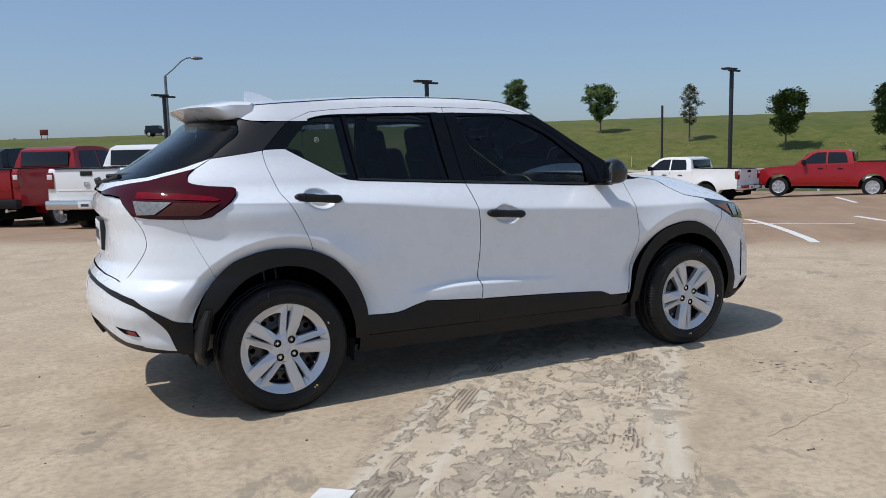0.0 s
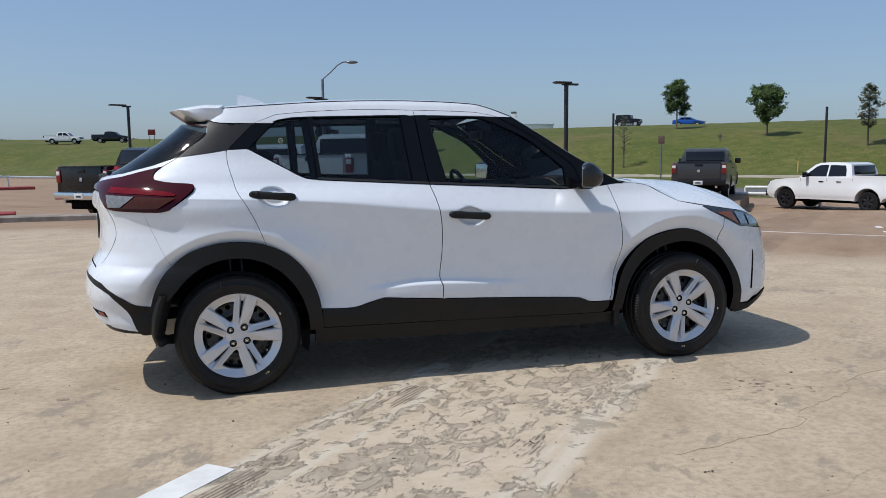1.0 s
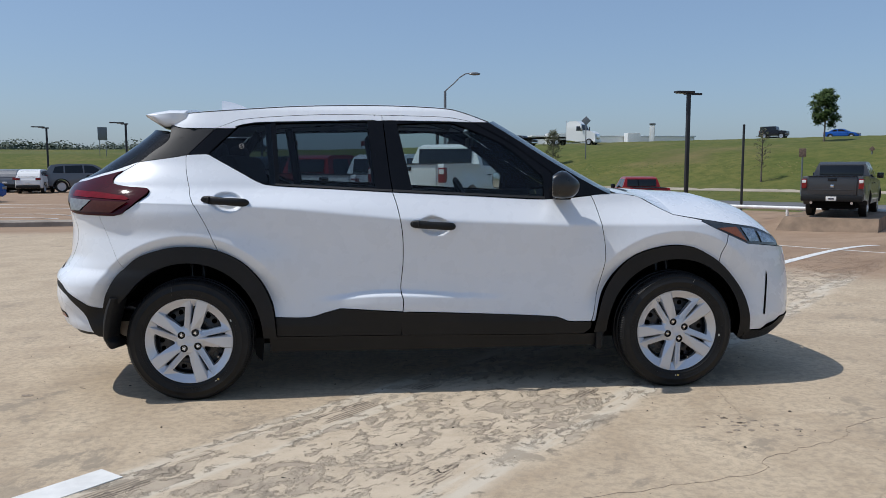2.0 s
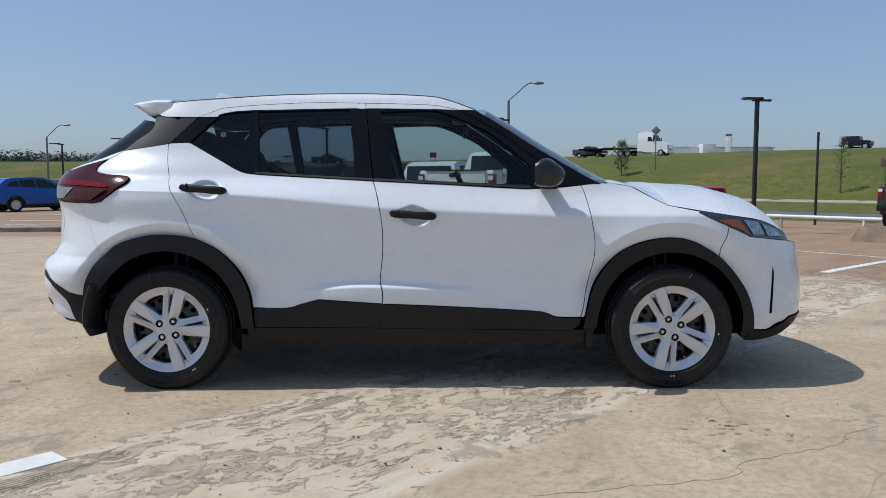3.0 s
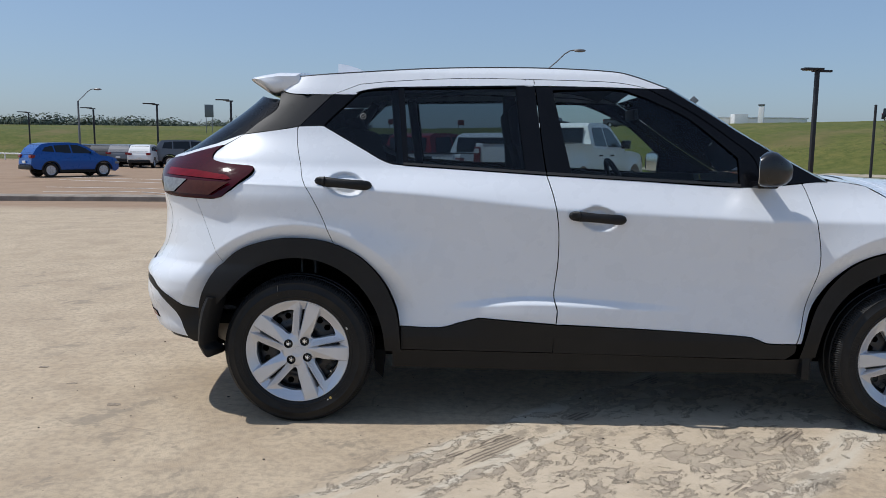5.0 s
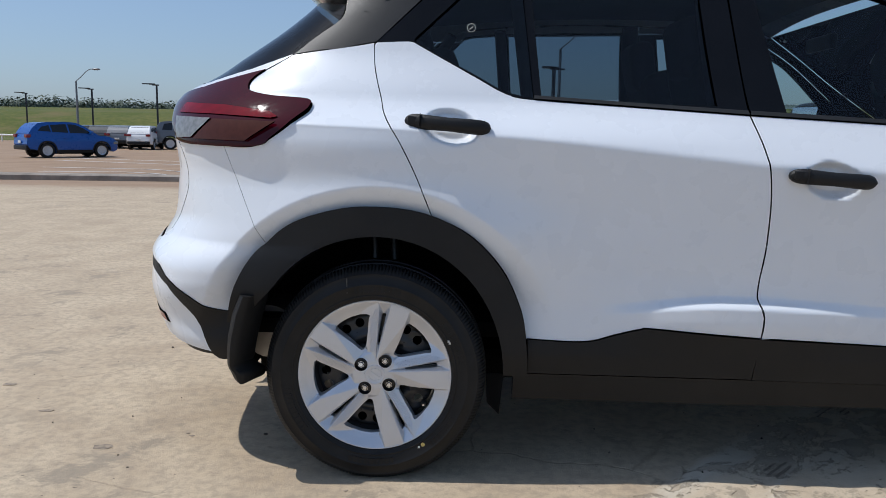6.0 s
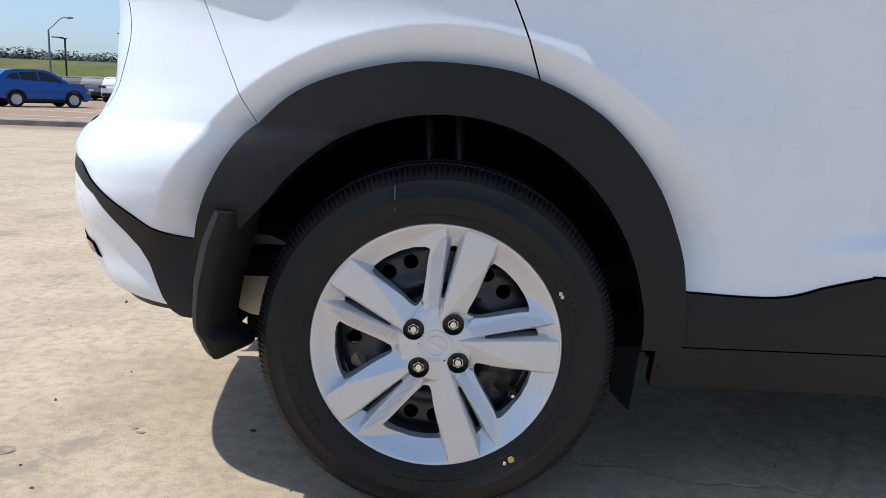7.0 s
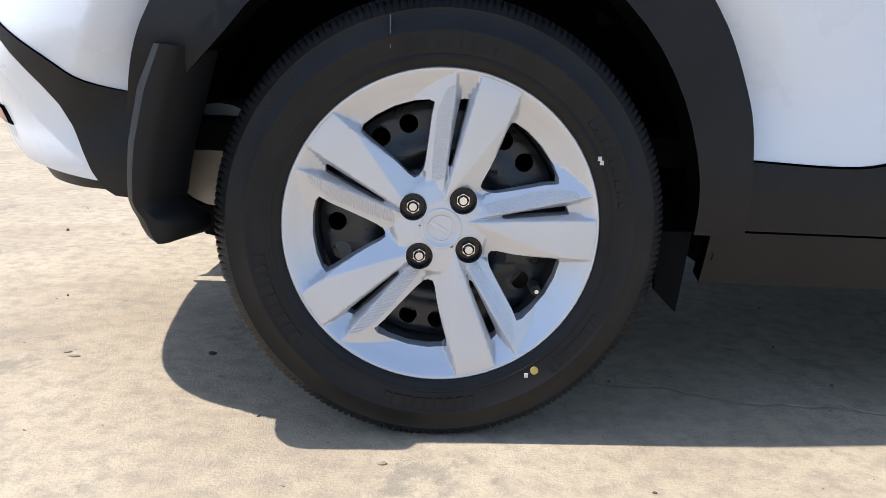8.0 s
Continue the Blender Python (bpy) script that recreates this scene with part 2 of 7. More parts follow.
M["win_far"] = simple("dark far window", (0.006, 0.007, 0.009), 0.08, 0.1, 3, Specular_IOR_Level=0.4, Coat_Weight=0.2, Coat_Roughness=0.02)
M["lens_red"] = simple("dark red lamp lens", (0.044, 0.0008, 0.005), 0.05, 0.15, 20, Specular_IOR_Level=0.25)
M["lens_red2"] = simple("bright red lamp lens", (0.20, 0.006, 0.010), 0.2, 0.1, 30, Coat_Weight=0.3, Coat_Roughness=0.06)
M["light_bar"] = simple("deep red light bar", (0.15, 0.002, 0.008), 0.05, 0.25, 25, Specular_IOR_Level=0.2)
M["lens_clear"] = simple("clear lamp optics", (0.24, 0.24, 0.235), 0.2, 0.25, 60, 0.2, 150, Metallic=0.3, Specular_IOR_Level=0.3)
M["bright_optics"] = simple("bright lamp optics", (0.34, 0.37, 0.41), 0.12, 0.35, 50, 0.3, 200, Metallic=0.7, Coat_Weight=0.5, Coat_Roughness=0.02)
M["lens_smoke"] = simple("smoked red lamp optics", (0.062, 0.020, 0.013), 0.05, 0.12, 60, Specular_IOR_Level=0.2)
M["amber"] = simple("amber lamp lens", (0.30, 0.075, 0.014), 0.18, 0.25, 70, 0.3, 250, Coat_Weight=0.5, Coat_Roughness=0.04)
M["lamp_house"] = simple("dark lamp housing", (0.035, 0.037, 0.040), 0.10, 0.2, 30, Coat_Weight=1.0, Coat_Roughness=0.02)
M["cloth"] = simple("charcoal seat cloth", (0.013, 0.013, 0.015), 0.92, 0.25, 60, 0.3, 400)
M["trim_in"] = simple("grey inner plastic", (0.022, 0.023, 0.025), 0.7, 0.15, 12, 0.2, 500)
M["headliner"] = simple("pale headliner felt", (0.16, 0.155, 0.15), 0.95)
M["plate"] = simple("white plate", (0.72, 0.72, 0.70), 0.4)
M["bar"] = simple("dark print", (0.05, 0.05, 0.07), 0.5)
M["yellow"] = simple("yellow paint dot", (0.55, 0.40, 0.12), 0.7)
M["pale_print"] = simple("white chalk print", (0.62, 0.60, 0.55), 0.8)
M["pale_streak"] = simple("pale grey streak", (0.12, 0.115, 0.105), 0.8)
M["line"] = simple("white road paint", (0.70, 0.69, 0.66), 0.7, 0.12, 9, 0.5, 120)
M["kerb"] = simple("stained concrete kerb", (0.27, 0.23, 0.19), 0.9, 0.3, 3, 0.6, 60)
M["ramp"] = simple("brown stained ramp concrete", (0.22, 0.155, 0.105), 0.9, 0.3, 2, 0.6, 50)
M["kerb_red"] = simple("worn red kerb paint", (0.28, 0.045, 0.04), 0.75, 0.3, 5, 0.4, 60)
M["asphalt"] = simple("grey asphalt", (0.12, 0.12, 0.125), 0.92, 0.2, 0.8, 0.6, 40)
M["dirt_road"] = simple("pale concrete path", (0.36, 0.31, 0.235), 0.95, 0.2, 0.7)
M["pole"] = simple("black powder-coated steel", (0.018, 0.018, 0.020), 0.5, 0.2, 4)
M["galv"] = simple("galvanised steel", (0.20, 0.21, 0.22), 0.5, 0.15, 6, Metallic=0.6)
M["sign_orange"] = simple("weathered brown sign sheet", (0.13, 0.085, 0.06), 0.6, 0.4, 9)
M["bark"] = simple("grey brown bark", (0.13, 0.105, 0.08), 0.95, 0.35, 8, 0.8, 40)
M["white_steel"] = simple("white painted steel", (0.74, 0.74, 0.72), 0.5, 0.1, 4)
M["red_paint"] = paint("red paint", (0.30, 0.007, 0.010), 0.2, 0.32, 0.5)
M["grey_paint"] = paint("gun grey paint", (0.060, 0.062, 0.066), 0.4, 0.35, 0.4)
M["silver_paint"] = paint("silver grey paint", (0.16, 0.165, 0.175), 0.5, 0.35, 0.4)
M["blue_paint"] = paint("blue paint", (0.005, 0.080, 0.34), 0.1, 0.30, 0.4)
M["black_paint"] = paint("black paint", (0.004, 0.004, 0.005), 0.0, 0.25, 0.35)
M["white_paint"] = paint("fleet white paint", (0.80, 0.80, 0.79), 0.0, 0.32)


def leaf_material(name, dark, light):
    n = Nodes(name)
    r = n.add("ShaderNodeNewGeometry").outputs["Random Per Island"]
    c = n.mix(r, dark, light)
    return n.done(c, 0.65, None, Specular_IOR_Level=0.25, Subsurface_Weight=0.0)


M["leaf"] = leaf_material("oak leaf", (0.026, 0.055, 0.015), (0.095, 0.140, 0.038))
M["leaf_dry"] = leaf_material("sparse leaf", (0.055, 0.065, 0.030), (0.13, 0.125, 0.065))
M["grass_blade"] = leaf_material("grass blade", (0.072, 0.090, 0.016), (0.148, 0.138, 0.038))
# distance haze is put into this colour: paler and bluer than the near leaves
M["far_leaf"] = leaf_material("far leaf with painted haze", (0.070, 0.094, 0.072), (0.105, 0.125, 0.092))


# ---- building helpers ----
def finish(ob, material, parent, label, sharp=38):
    me = ob.data
    if material is not None and not me.materials:
        me.materials.append(material)
    if parent is not None:
        ob.parent = parent
    if label:
        tagged(ob, label=label)
    if sharp:
        me.shade_smooth()
        me.set_sharp_from_angle(angle=radians(sharp))
    return ob


def part(name, bm, material, parent=None, label="", sharp=38):
    """One mesh object out of a bmesh, under a thing or a part."""
    bmesh.ops.recalc_face_normals(bm, faces=bm.faces)
    me = bpy.data.meshes.new(name)
    bm.to_mesh(me)
    bm.free()
    return finish(new(name, me), material, parent, label, sharp)


def rawpart(name, verts, faces, material, parent=None, label="", normals=None, sharp=0):
    me = bpy.data.meshes.new(name)
    me.from_pydata([tuple(v) for v in verts], [], [tuple(f) for f in faces])
    me.update()
    if normals is not None:
        me.shade_smooth()
        me.normals_split_custom_set_from_vertices([tuple(k) for k in normals])
    return finish(new(name, me), material, parent, label, sharp)


def empty(name, m, label, category, group="", kind=""):
    ob = new(name)
    ob.empty_display_size = 0.1
    ob.matrix_basis = m
    return tagged(ob, label, category, group, kind)


def add_box(bm, a, b, bevel=0.0, m=None, seg=2):
    got = bmesh.ops.create_cube(bm, size=1)["verts"]
    for v in got:
        v.co = Vector([(a[i] + b[i]) / 2 + v.co[i] * (b[i] - a[i]) for i in range(3)])
    if bevel:
        edges = list({e for v in got for e in v.link_edges})
        res = bmesh.ops.bevel(bm, geom=edges, offset=bevel, segments=seg, affect="EDGES", profile=0.6)
        got = list({v for f in res["faces"] for v in f.verts} | {v for v in got if v.is_valid})
    if m is not None:
        bmesh.ops.transform(bm, matrix=m, verts=got)
    return got


def box_bm(a, b, bevel=0.0, m=None, seg=2):
    bm = bmesh.new()
    add_box(bm, a, b, bevel, m, seg)
    return bm


def add_rod(bm, p, q, r0, r1=None, seg=12):
    p, q = Vector(p), Vector(q)
    r1 = r0 if r1 is None else r1
    m = Matrix.Translation((p + q) / 2) @ (q - p).to_track_quat("Z", "Y").to_matrix().to_4x4()
    bmesh.ops.create_cone(bm, segments=seg, radius1=r0, radius2=r1, depth=(q - p).length, cap_ends=True, matrix=m)


def rod_bm(p, q, r0, r1=None, seg=12):
    bm = bmesh.new()
    add_rod(bm, p, q, r0, r1, seg)
    return bm


def lathe_bm(profile, seg, wave=None):
    """Turns (radius, depth) round the local y axis; depth runs towards -y. wave(i, k) adds to the radius."""
    bm = bmesh.new()
    rings = []
    for k, (r, d) in enumerate(profile):
        ring = []
        for i in range(seg):
            a = 2 * math.pi * i / seg
            rr = r + (wave(i, k) if wave else 0.0)
            ring.append(bm.verts.new((rr * math.cos(a), -d, rr * math.sin(a))))
        rings.append(ring)
    for a, b in zip(rings, rings[1:]):
        for i in range(seg):
            j = (i + 1) % seg
            bm.faces.new((a[i], a[j], b[j], b[i]))
    return bm


def curve2(points, n=6):
    """A smooth dense line through a few points."""
    p = [Vector(q) for q in points]
    out = []
    for i in range(len(p) - 1):
        a, b, c, d = p[max(i - 1, 0)], p[i], p[i + 1], p[min(i + 2, len(p) - 1)]
        for k in range(n):
            t = k / n
            v = 0.5 * ((2 * b) + (c - a) * t + (2 * a - 5 * b + 4 * c - d) * t * t + (3 * b - a - 3 * c + d) * t ** 3)
            out.append((v.x, v.y))
    out.append((p[-1].x, p[-1].y))
    return out


def joined(*lines):
    out = []
    for line in lines:
        for q in line:
            if not out or (Vector(q) - Vector(out[-1])).length > 1e-4:
                out.append(tuple(q))
    if (Vector(out[0]) - Vector(out[-1])).length < 1e-4:
        out.pop()
    return out


def inset(poly, gap):
    """The polygon drawn in by a gap all round."""
    p = np.array(poly, float)
    area = 0.5 * np.sum(p[:, 0] * np.roll(p[:, 1], -1) - np.roll(p[:, 0], -1) * p[:, 1])
    e = np.roll(p, -1, 0) - p
    e /= np.linalg.norm(e, axis=1)[:, None] + 1e-9
    nrm = np.stack([-e[:, 1], e[:, 0]], 1) * (1 if area > 0 else -1)
    m = nrm + np.roll(nrm, 1, 0)
    m /= np.maximum(np.sum(m * m, 1), 0.6)[:, None] / 2
    return [tuple(q) for q in p + gap * m]


def fill2d(polys, step):
    """A flat mesh (x, z as x, y) of a polygon with holes, cut by a grid so that it can be bent."""
    from mathutils.geometry import tessellate_polygon
    flat = [Vector((*q, 0)) for poly in polys for q in poly]
    bm = bmesh.new()
    vs = [bm.verts.new(v) for v in flat]
    for tri in tessellate_polygon([[Vector((*q, 0)) for q in poly] for poly in polys]):
        try:
            bm.faces.new([vs[i] for i in tri])
        except ValueError:
            pass
    bmesh.ops.remove_doubles(bm, verts=bm.verts, dist=1e-5)
    xs, ys = [v.co.x for v in bm.verts], [v.co.y for v in bm.verts]
    for axis, lo, hi in ((0, min(xs), max(xs)), (1, min(ys), max(ys))):
        k = math.floor(lo / step) + 1
        while k * step < hi:
            co = Vector((0, 0, 0))
            co[axis] = k * step
            no = Vector((0, 0, 0))
            no[axis] = 1
            bmesh.ops.bisect_plane(bm, geom=bm.verts[:] + bm.edges[:] + bm.faces[:], dist=1e-6, plane_co=co, plane_no=no)
            k += 1
    return bm


# ---- the ground ----
def smooth01(a, b, v):
    t = np.clip((v - a) / (b - a), 0, 1)
    return t * t * (3 - 2 * t)


HILL_Q = [36, 46.5, 51.5, 54, 60, 66, 75, 106, 112, 118, 130, 400, 900]
HILL_Z = [-0.95, -0.92, -0.5, -0.3, 1.3, 2.6, 3.75, 4.75, 5.35, 5.22, 5.22, 5.5, 5.5]


def height(x, y):
    """The lie of the land: a level pad, a lot that falls away to a road, and a grassed embankment."""
    x, y = np.asarray(x, float), np.asarray(y, float)
    edge = np.interp(x, [-3, 7, 12], [10.3, 2.6, 2.0])
    floor = -0.40 - 0.55 * smooth01(-11, -4, x)
    fall = np.interp(x, [1.8, 3.0, 5, 12], [0.042, 0.010, 0.009, 0.053])
    lot = np.maximum(-fall * np.clip(y - edge, 0, None), floor)
    q = np.maximum(0.75 * x + 0.66 * y, y - 65)
    k = smooth01(34, 50, q)
    return lot * (1 - k) + np.interp(q, HILL_Q, HILL_Z) * k


def lattice(seed, n=256):
    return np.random.RandomState(seed).rand(n, n)


def value_noise(x, y, scale, seed):
    t = lattice(seed)
    u, v = x * scale + 91.7, y * scale + 47.3
    i, j = np.floor(u).astype(int), np.floor(v).astype(int)
    a, b = u - i, v - j
    a, b = a * a * (3 - 2 * a), b * b * (3 - 2 * b)
    g = lambda p, q: t[p % 256, q % 256]
    return (g(i, j) * (1 - a) + g(i + 1, j) * a) * (1 - b) + (g(i, j + 1) * (1 - a) + g(i + 1, j + 1) * a) * b


def fractal(x, y, scale, seed, octaves=4):
    total, amp = 0.0, 1.0
    out = np.zeros_like(x)
    for k in range(octaves):
        out += amp * value_noise(x, y, scale * 2 ** k, seed + k)
        total += amp
        amp *= 0.55
    return out / total


def spread(lo, hi, dense_lo, dense_hi, dense, grow=1.22):
    mid = list(np.arange(dense_lo, dense_hi + 1e-6, dense))
    out, s, p = [], dense, dense_hi
    while p < hi:
        s = min(s * grow, 30)
        p += s
        out.append(p)
    low, s, p = [], dense, dense_lo
    while p > lo:
        s = min(s * grow, 30)
        p -= s
        low.append(p)
    return np.array(low[::-1] + mid + out)


gx = spread(-700, 800, -1.6, 4.6, 0.02)
gy = spread(-160, 900, -3.4, -0.2, 0.02)
gx = np.unique(np.concatenate([gx, np.arange(-4, 150, 2.2)]))
gy = np.unique(np.concatenate([gy, np.arange(20, 190, 1.8)]))
GX, GY = np.meshgrid(gx, gy)
GZ = height(GX, GY)
# shallow crust flakes of dried mud with the prints of tyre blocks, lying in one swath
along = 0.682 * GX + 0.731 * GY
across = -0.731 * GX + 0.682 * GY
band = smooth01(-2.5, -2.25, across) * (1 - smooth01(-1.3, -1.05, across))
near = smooth01(-1.6, -1.2, GX) * (1 - smooth01(4.2, 4.6, GX)) * smooth01(-3.4, -3.2, GY) * (1 - smooth01(-0.5, -0.2, GY))
flakes = fractal(along * 0.8, across * 1.8, 6.0, 11, 6)
crust = smooth01(0.50, 0.54, flakes) * (0.0015 + 0.003 * fractal(GX, GY, 14, 31, 3))
GZ = GZ + near * (band * crust + 0.0012 * fractal(GX, GY, 22, 71, 3))
GZ = GZ + smooth01(50, 60, 0.75 * GX + 0.66 * GY) * (1 - smooth01(90, 104, 0.75 * GX + 0.66 * GY)) * 0.16 * (fractal(GX, GY, 0.12, 81, 2) - 0.5)
nx, ny = len(gx), len(gy)
gv = np.stack([GX.ravel(), GY.ravel(), GZ.ravel()], 1)
idx = np.arange(nx * ny).reshape(ny, nx)
gf = np.stack([idx[:-1, :-1], idx[:-1, 1:], idx[1:, 1:], idx[1:, :-1]], -1).reshape(-1, 4)
gm = bpy.data.meshes.new("ground")
gm.from_pydata(gv.tolist(), [], gf.tolist())
gm.update()
gm.shade_smooth()
gm.materials.append(M["ground"])
ground = tagged(new("ground", gm), "tan concrete pad and brown lot falling to a grassed embankment", "ground", kind="structure")


def on_ground(x, y, lift=0.0):
    return float(height(x, y)) + lift


def strip(name, x0, y0, x1, y1, wide, material, label, category, lift=0.006, thick=0.01, n=None, kind="structure"):
    """A flat band laid over the ground from one point to another."""
    a, b = Vector((x0, y0)), Vector((x1, y1))
    way = (b - a).normalized()
    side = Vector((-way.y, way.x)) * wide / 2
    n = n or max(2, int((b - a).length / 0.8))
    bm = bmesh.new()
    rows = []
    rng = random.Random(round(x0 * 100) + round(y1 * 10))
    for i in range(n + 1):
        p = a + (b - a) * i / n
        row = []
        for s in (1, -1):
            c = p + side * s * (1 + rng.uniform(-0.03, 0.03)) + (way * rng.uniform(-0.01, 0.01) if i in (0, n) else Vector((0, 0)))
            z = on_ground(c.x, c.y)
            row.append((bm.verts.new((c.x, c.y, z + lift)), bm.verts.new((c.x, c.y, z + lift - thick))))
        rows.append(row)
    for r0, r1 in zip(rows, rows[1:]):
        bm.faces.new((r0[0][0], r1[0][0], r1[1][0], r0[1][0]))
        bm.faces.new((r0[0][0], r0[0][1], r1[0][1], r1[0][0]))
        bm.faces.new((r0[1][0], r1[1][0], r1[1][1], r0[1][1]))
    for r in (rows[0], rows[-1]):
        bm.faces.new((r[0][0], r[1][0], r[1][1], r[0][1]))
    return tagged(part(name, bm, material, None, sharp=30), label, category, kind=kind)


def q_point(q, p):
    """A point by its distance towards the embankment (q) and along it (p)."""
    return 0.7513 * q - 0.6606 * p, 0.6611 * q + 0.7507 * p


strip("road", *q_point(42.3, -200), *q_point(42.3, 45), 8.0, M["asphalt"], "grey asphalt frontage road", "road", 0.03, 0.05, 260)
strip("path", *q_point(52.6, -200), *q_point(52.6, 60), 1.5, M["dirt_road"], "pale narrow concrete path through the grass", "path", 0.04, 0.06, 260)
strip("highway", *q_point(120, -300), *q_point(120, 62), 13, M["asphalt"], "grey highway along the embankment", "road", 0.012, 0.03, 300)


# ---- the white crossover ----
def table(zs, ys, sigma, step=0.002):
    g = np.arange(0.0, 1.8, step)
    k = np.exp(-0.5 * (np.arange(-60, 61) * step / sigma) ** 2)
    return g, np.convolve(np.pad(np.interp(g, zs, ys), 60, mode="edge"), k / k.sum(), mode="valid")


SECTION = table([.20, .30, .38, .47, .53, .62, .75, .86, .935, .97, 1.05, 1.10, 1.20, 1.45, 1.53, 1.57, 1.62],
                [.755, .79, .808, .804, .802, .801, .808, .819, .826, .806, .758, .732, .692, .597, .558, .52, .42], .007)
TAIL = table([.22, .30, .40, .52, .62, .68, .75, .90, 1.0, 1.10, 1.15, 1.20, 1.34, 1.42, 1.48, 1.6],
             [-.62, -.75, -.81, -.835, -.825, -.79, -.745, -.73, -.745, -.745, -.71, -.60, -.39, -.29, -.24, -.15], .014)
NOSE = table([.22, .30, .36, .50, .70, .78, .85, .92, .97, 1.03, 1.08, 1.2, 1.45, 1.6],
             [3.34, 3.44, 3.465, 3.47, 3.46, 3.43, 3.37, 3.28, 3.2, 3.1, 3.05, 3.0, 2.9, 2.9], .02)
AXLES = (0.0, 2.619)
HUB_Z = 0.318
HANDLES = ((.197, 1.041, .098), (1.272, .908, .091))


ARCH = [False]          # set while the wheel arch mouldings are made


def side_base(x, z):
    """Half the width of the body before its corners are rounded."""
    crease = np.interp(x, [-.25, .3, 1.1, 2.0], [1.075, 1.02, .94, .90]) - .93
    zs = z - crease * smooth01(.62, .86, z) * (1 - smooth01(.99, 1.13, z))
    y = np.interp(zs, *SECTION)
    upright = (1 - smooth01(-.10, .45, x)) * smooth01(.42, .58, z)
    y = y + upright * np.clip(.824 + .055 * (.935 - zs) - y, 0, 1) * (1 - smooth01(.915, .94, zs))
    ledge = smooth01(.60, 1.0, x) * (1 - smooth01(1.02, 1.75, x))
    foot = .500 + .030 * ledge
    y = y + .030 * ledge * smooth01(.36, .50, z) * (1 - smooth01(foot, foot + .036, z)) - .004 * ledge * smooth01(foot, foot + .036, z) * (1 - smooth01(.57, .74, z))
    for hx, hz, tilt in HANDLES:
        a, b = x - hx, z - hz + (x - hx) * tilt
        y = y - .032 * (1 - smooth01(.62, 1.0, np.hypot((a - .012) / .086, (b + .002) / .054)))
    y = y + .035 * np.exp(-((x + .15) / .40) ** 2) * smooth01(.85, 1.0, z) * (1 - smooth01(1.1, 1.26, z))
    for c, tilt in zip(AXLES, (.52, .25)):
        r = np.hypot(x - c, z - HUB_Z)
        if ARCH[0]:
            up = smooth01(.30, .50, z)
            y = y + up * (.032 * np.exp(-(np.clip(r - .545, 0, 9) / .13) ** 2) - .020 * (1 - smooth01(.505, .546, r)))
            continue
        up = smooth01(.50, .78, z)
        t = np.clip(.552 - r, 0, 9)
        lip = np.where(t < .012, t * t / .024, t - .006)
        y = y + up * .039 * (1 - np.clip((r - .552) / .25, 0, 1)) ** 2 - smooth01(.40, .56, z) * tilt * (1 - .6 * smooth01(.12, .38, x - c)) * np.clip(lip, 0, .07)
    return y


def round_rear(z):
    return 4 + .6 * (1 - smooth01(1.15, 1.25, z)) + 3.4 * (1 - smooth01(.60, .70, z))


def bow_rear(z):
    """How far the middle of the rear end stands out beyond its corners."""
    return .03 + .075 * (1 - smooth01(1.15, 1.25, z)) + .065 * (1 - smooth01(.60, .70, z))


def round_front(z):
    return 3.6 + .5 * (1 - smooth01(.5, .75, z))


def corner(u, n):
    return (1 - np.clip(u, 0, 1) ** n) ** (1 / n)


def reach_rear(z):
    return .25 - np.interp(z, *TAIL) - bow_rear(z)


def reach_front(z):
    return np.interp(z, *NOSE) - 2.45


def rear_x(u, z):
    return .25 - reach_rear(z) * u - bow_rear(z) * (1 - corner(u, round_rear(z)) ** 2)


def solve(func, want):
    """u in 0..1 at which a rising function reaches a value."""
    lo, hi = np.zeros_like(want), np.ones_like(want)
    for _ in range(44):
        u = (lo + hi) / 2
        less = func(u) < want
        lo, hi = np.where(less, u, lo), np.where(less, hi, u)
    return (lo + hi) / 2


def surf(q, z):
    """The body's side, wrapped round its corners: q is x along the side and goes on round the ends."""
    q, z = np.asarray(q, float), np.asarray(z, float)
    x, fac = q.copy(), np.ones_like(q)
    m = q < .25
    if m.any():
        zz = z[m]
        u = solve(lambda k: reach_rear(zz) * k + .8 * (1 - corner(k, round_rear(zz))), .25 - q[m])
        x[m], fac[m] = rear_x(u, zz), corner(u, round_rear(zz))
    m = q > 2.45
    if m.any():
        zz = z[m]
        u = solve(lambda k: reach_front(zz) * k + .8 * (1 - corner(k, round_front(zz))), q[m] - 2.45)
        x[m], fac[m] = 2.45 + reach_front(zz) * u, corner(u, round_front(zz))
    return x, side_base(x, z) * fac


def S(x, z):
    """Side point: x and z to q and z."""
    z1 = np.array([z], float)
    if x < .25:
        u = solve(lambda k: .25 - rear_x(k, z1), np.array([.25 - x]))
        return (float(.25 - reach_rear(z1)[0] * u[0] - .8 * (1 - corner(u, round_rear(z1))[0])), z)
    if x > 2.45:
        u = (x - 2.45) / float(reach_front(z1)[0])
        return (x + .8 * (1 - float(corner(u, round_front(z1))[0])), z)
    return (x, z)


def E_(y, z, front=False):
    """End point: the distance y from the middle line and z to q and z."""
    z1 = np.array(z, float)
    n = float(round_front(z1) if front else round_rear(z1))
    fac = min(1.0, y / float(side_base(np.array(2.9 if front else -.55), z1)))
    u = (1 - fac ** n) ** (1 / n)
    if front:
        return (2.45 + float(reach_front(z1)) * u + .8 * (1 - fac), z)
    return (.25 - float(reach_rear(z1)) * u - .8 * (1 - fac), z)


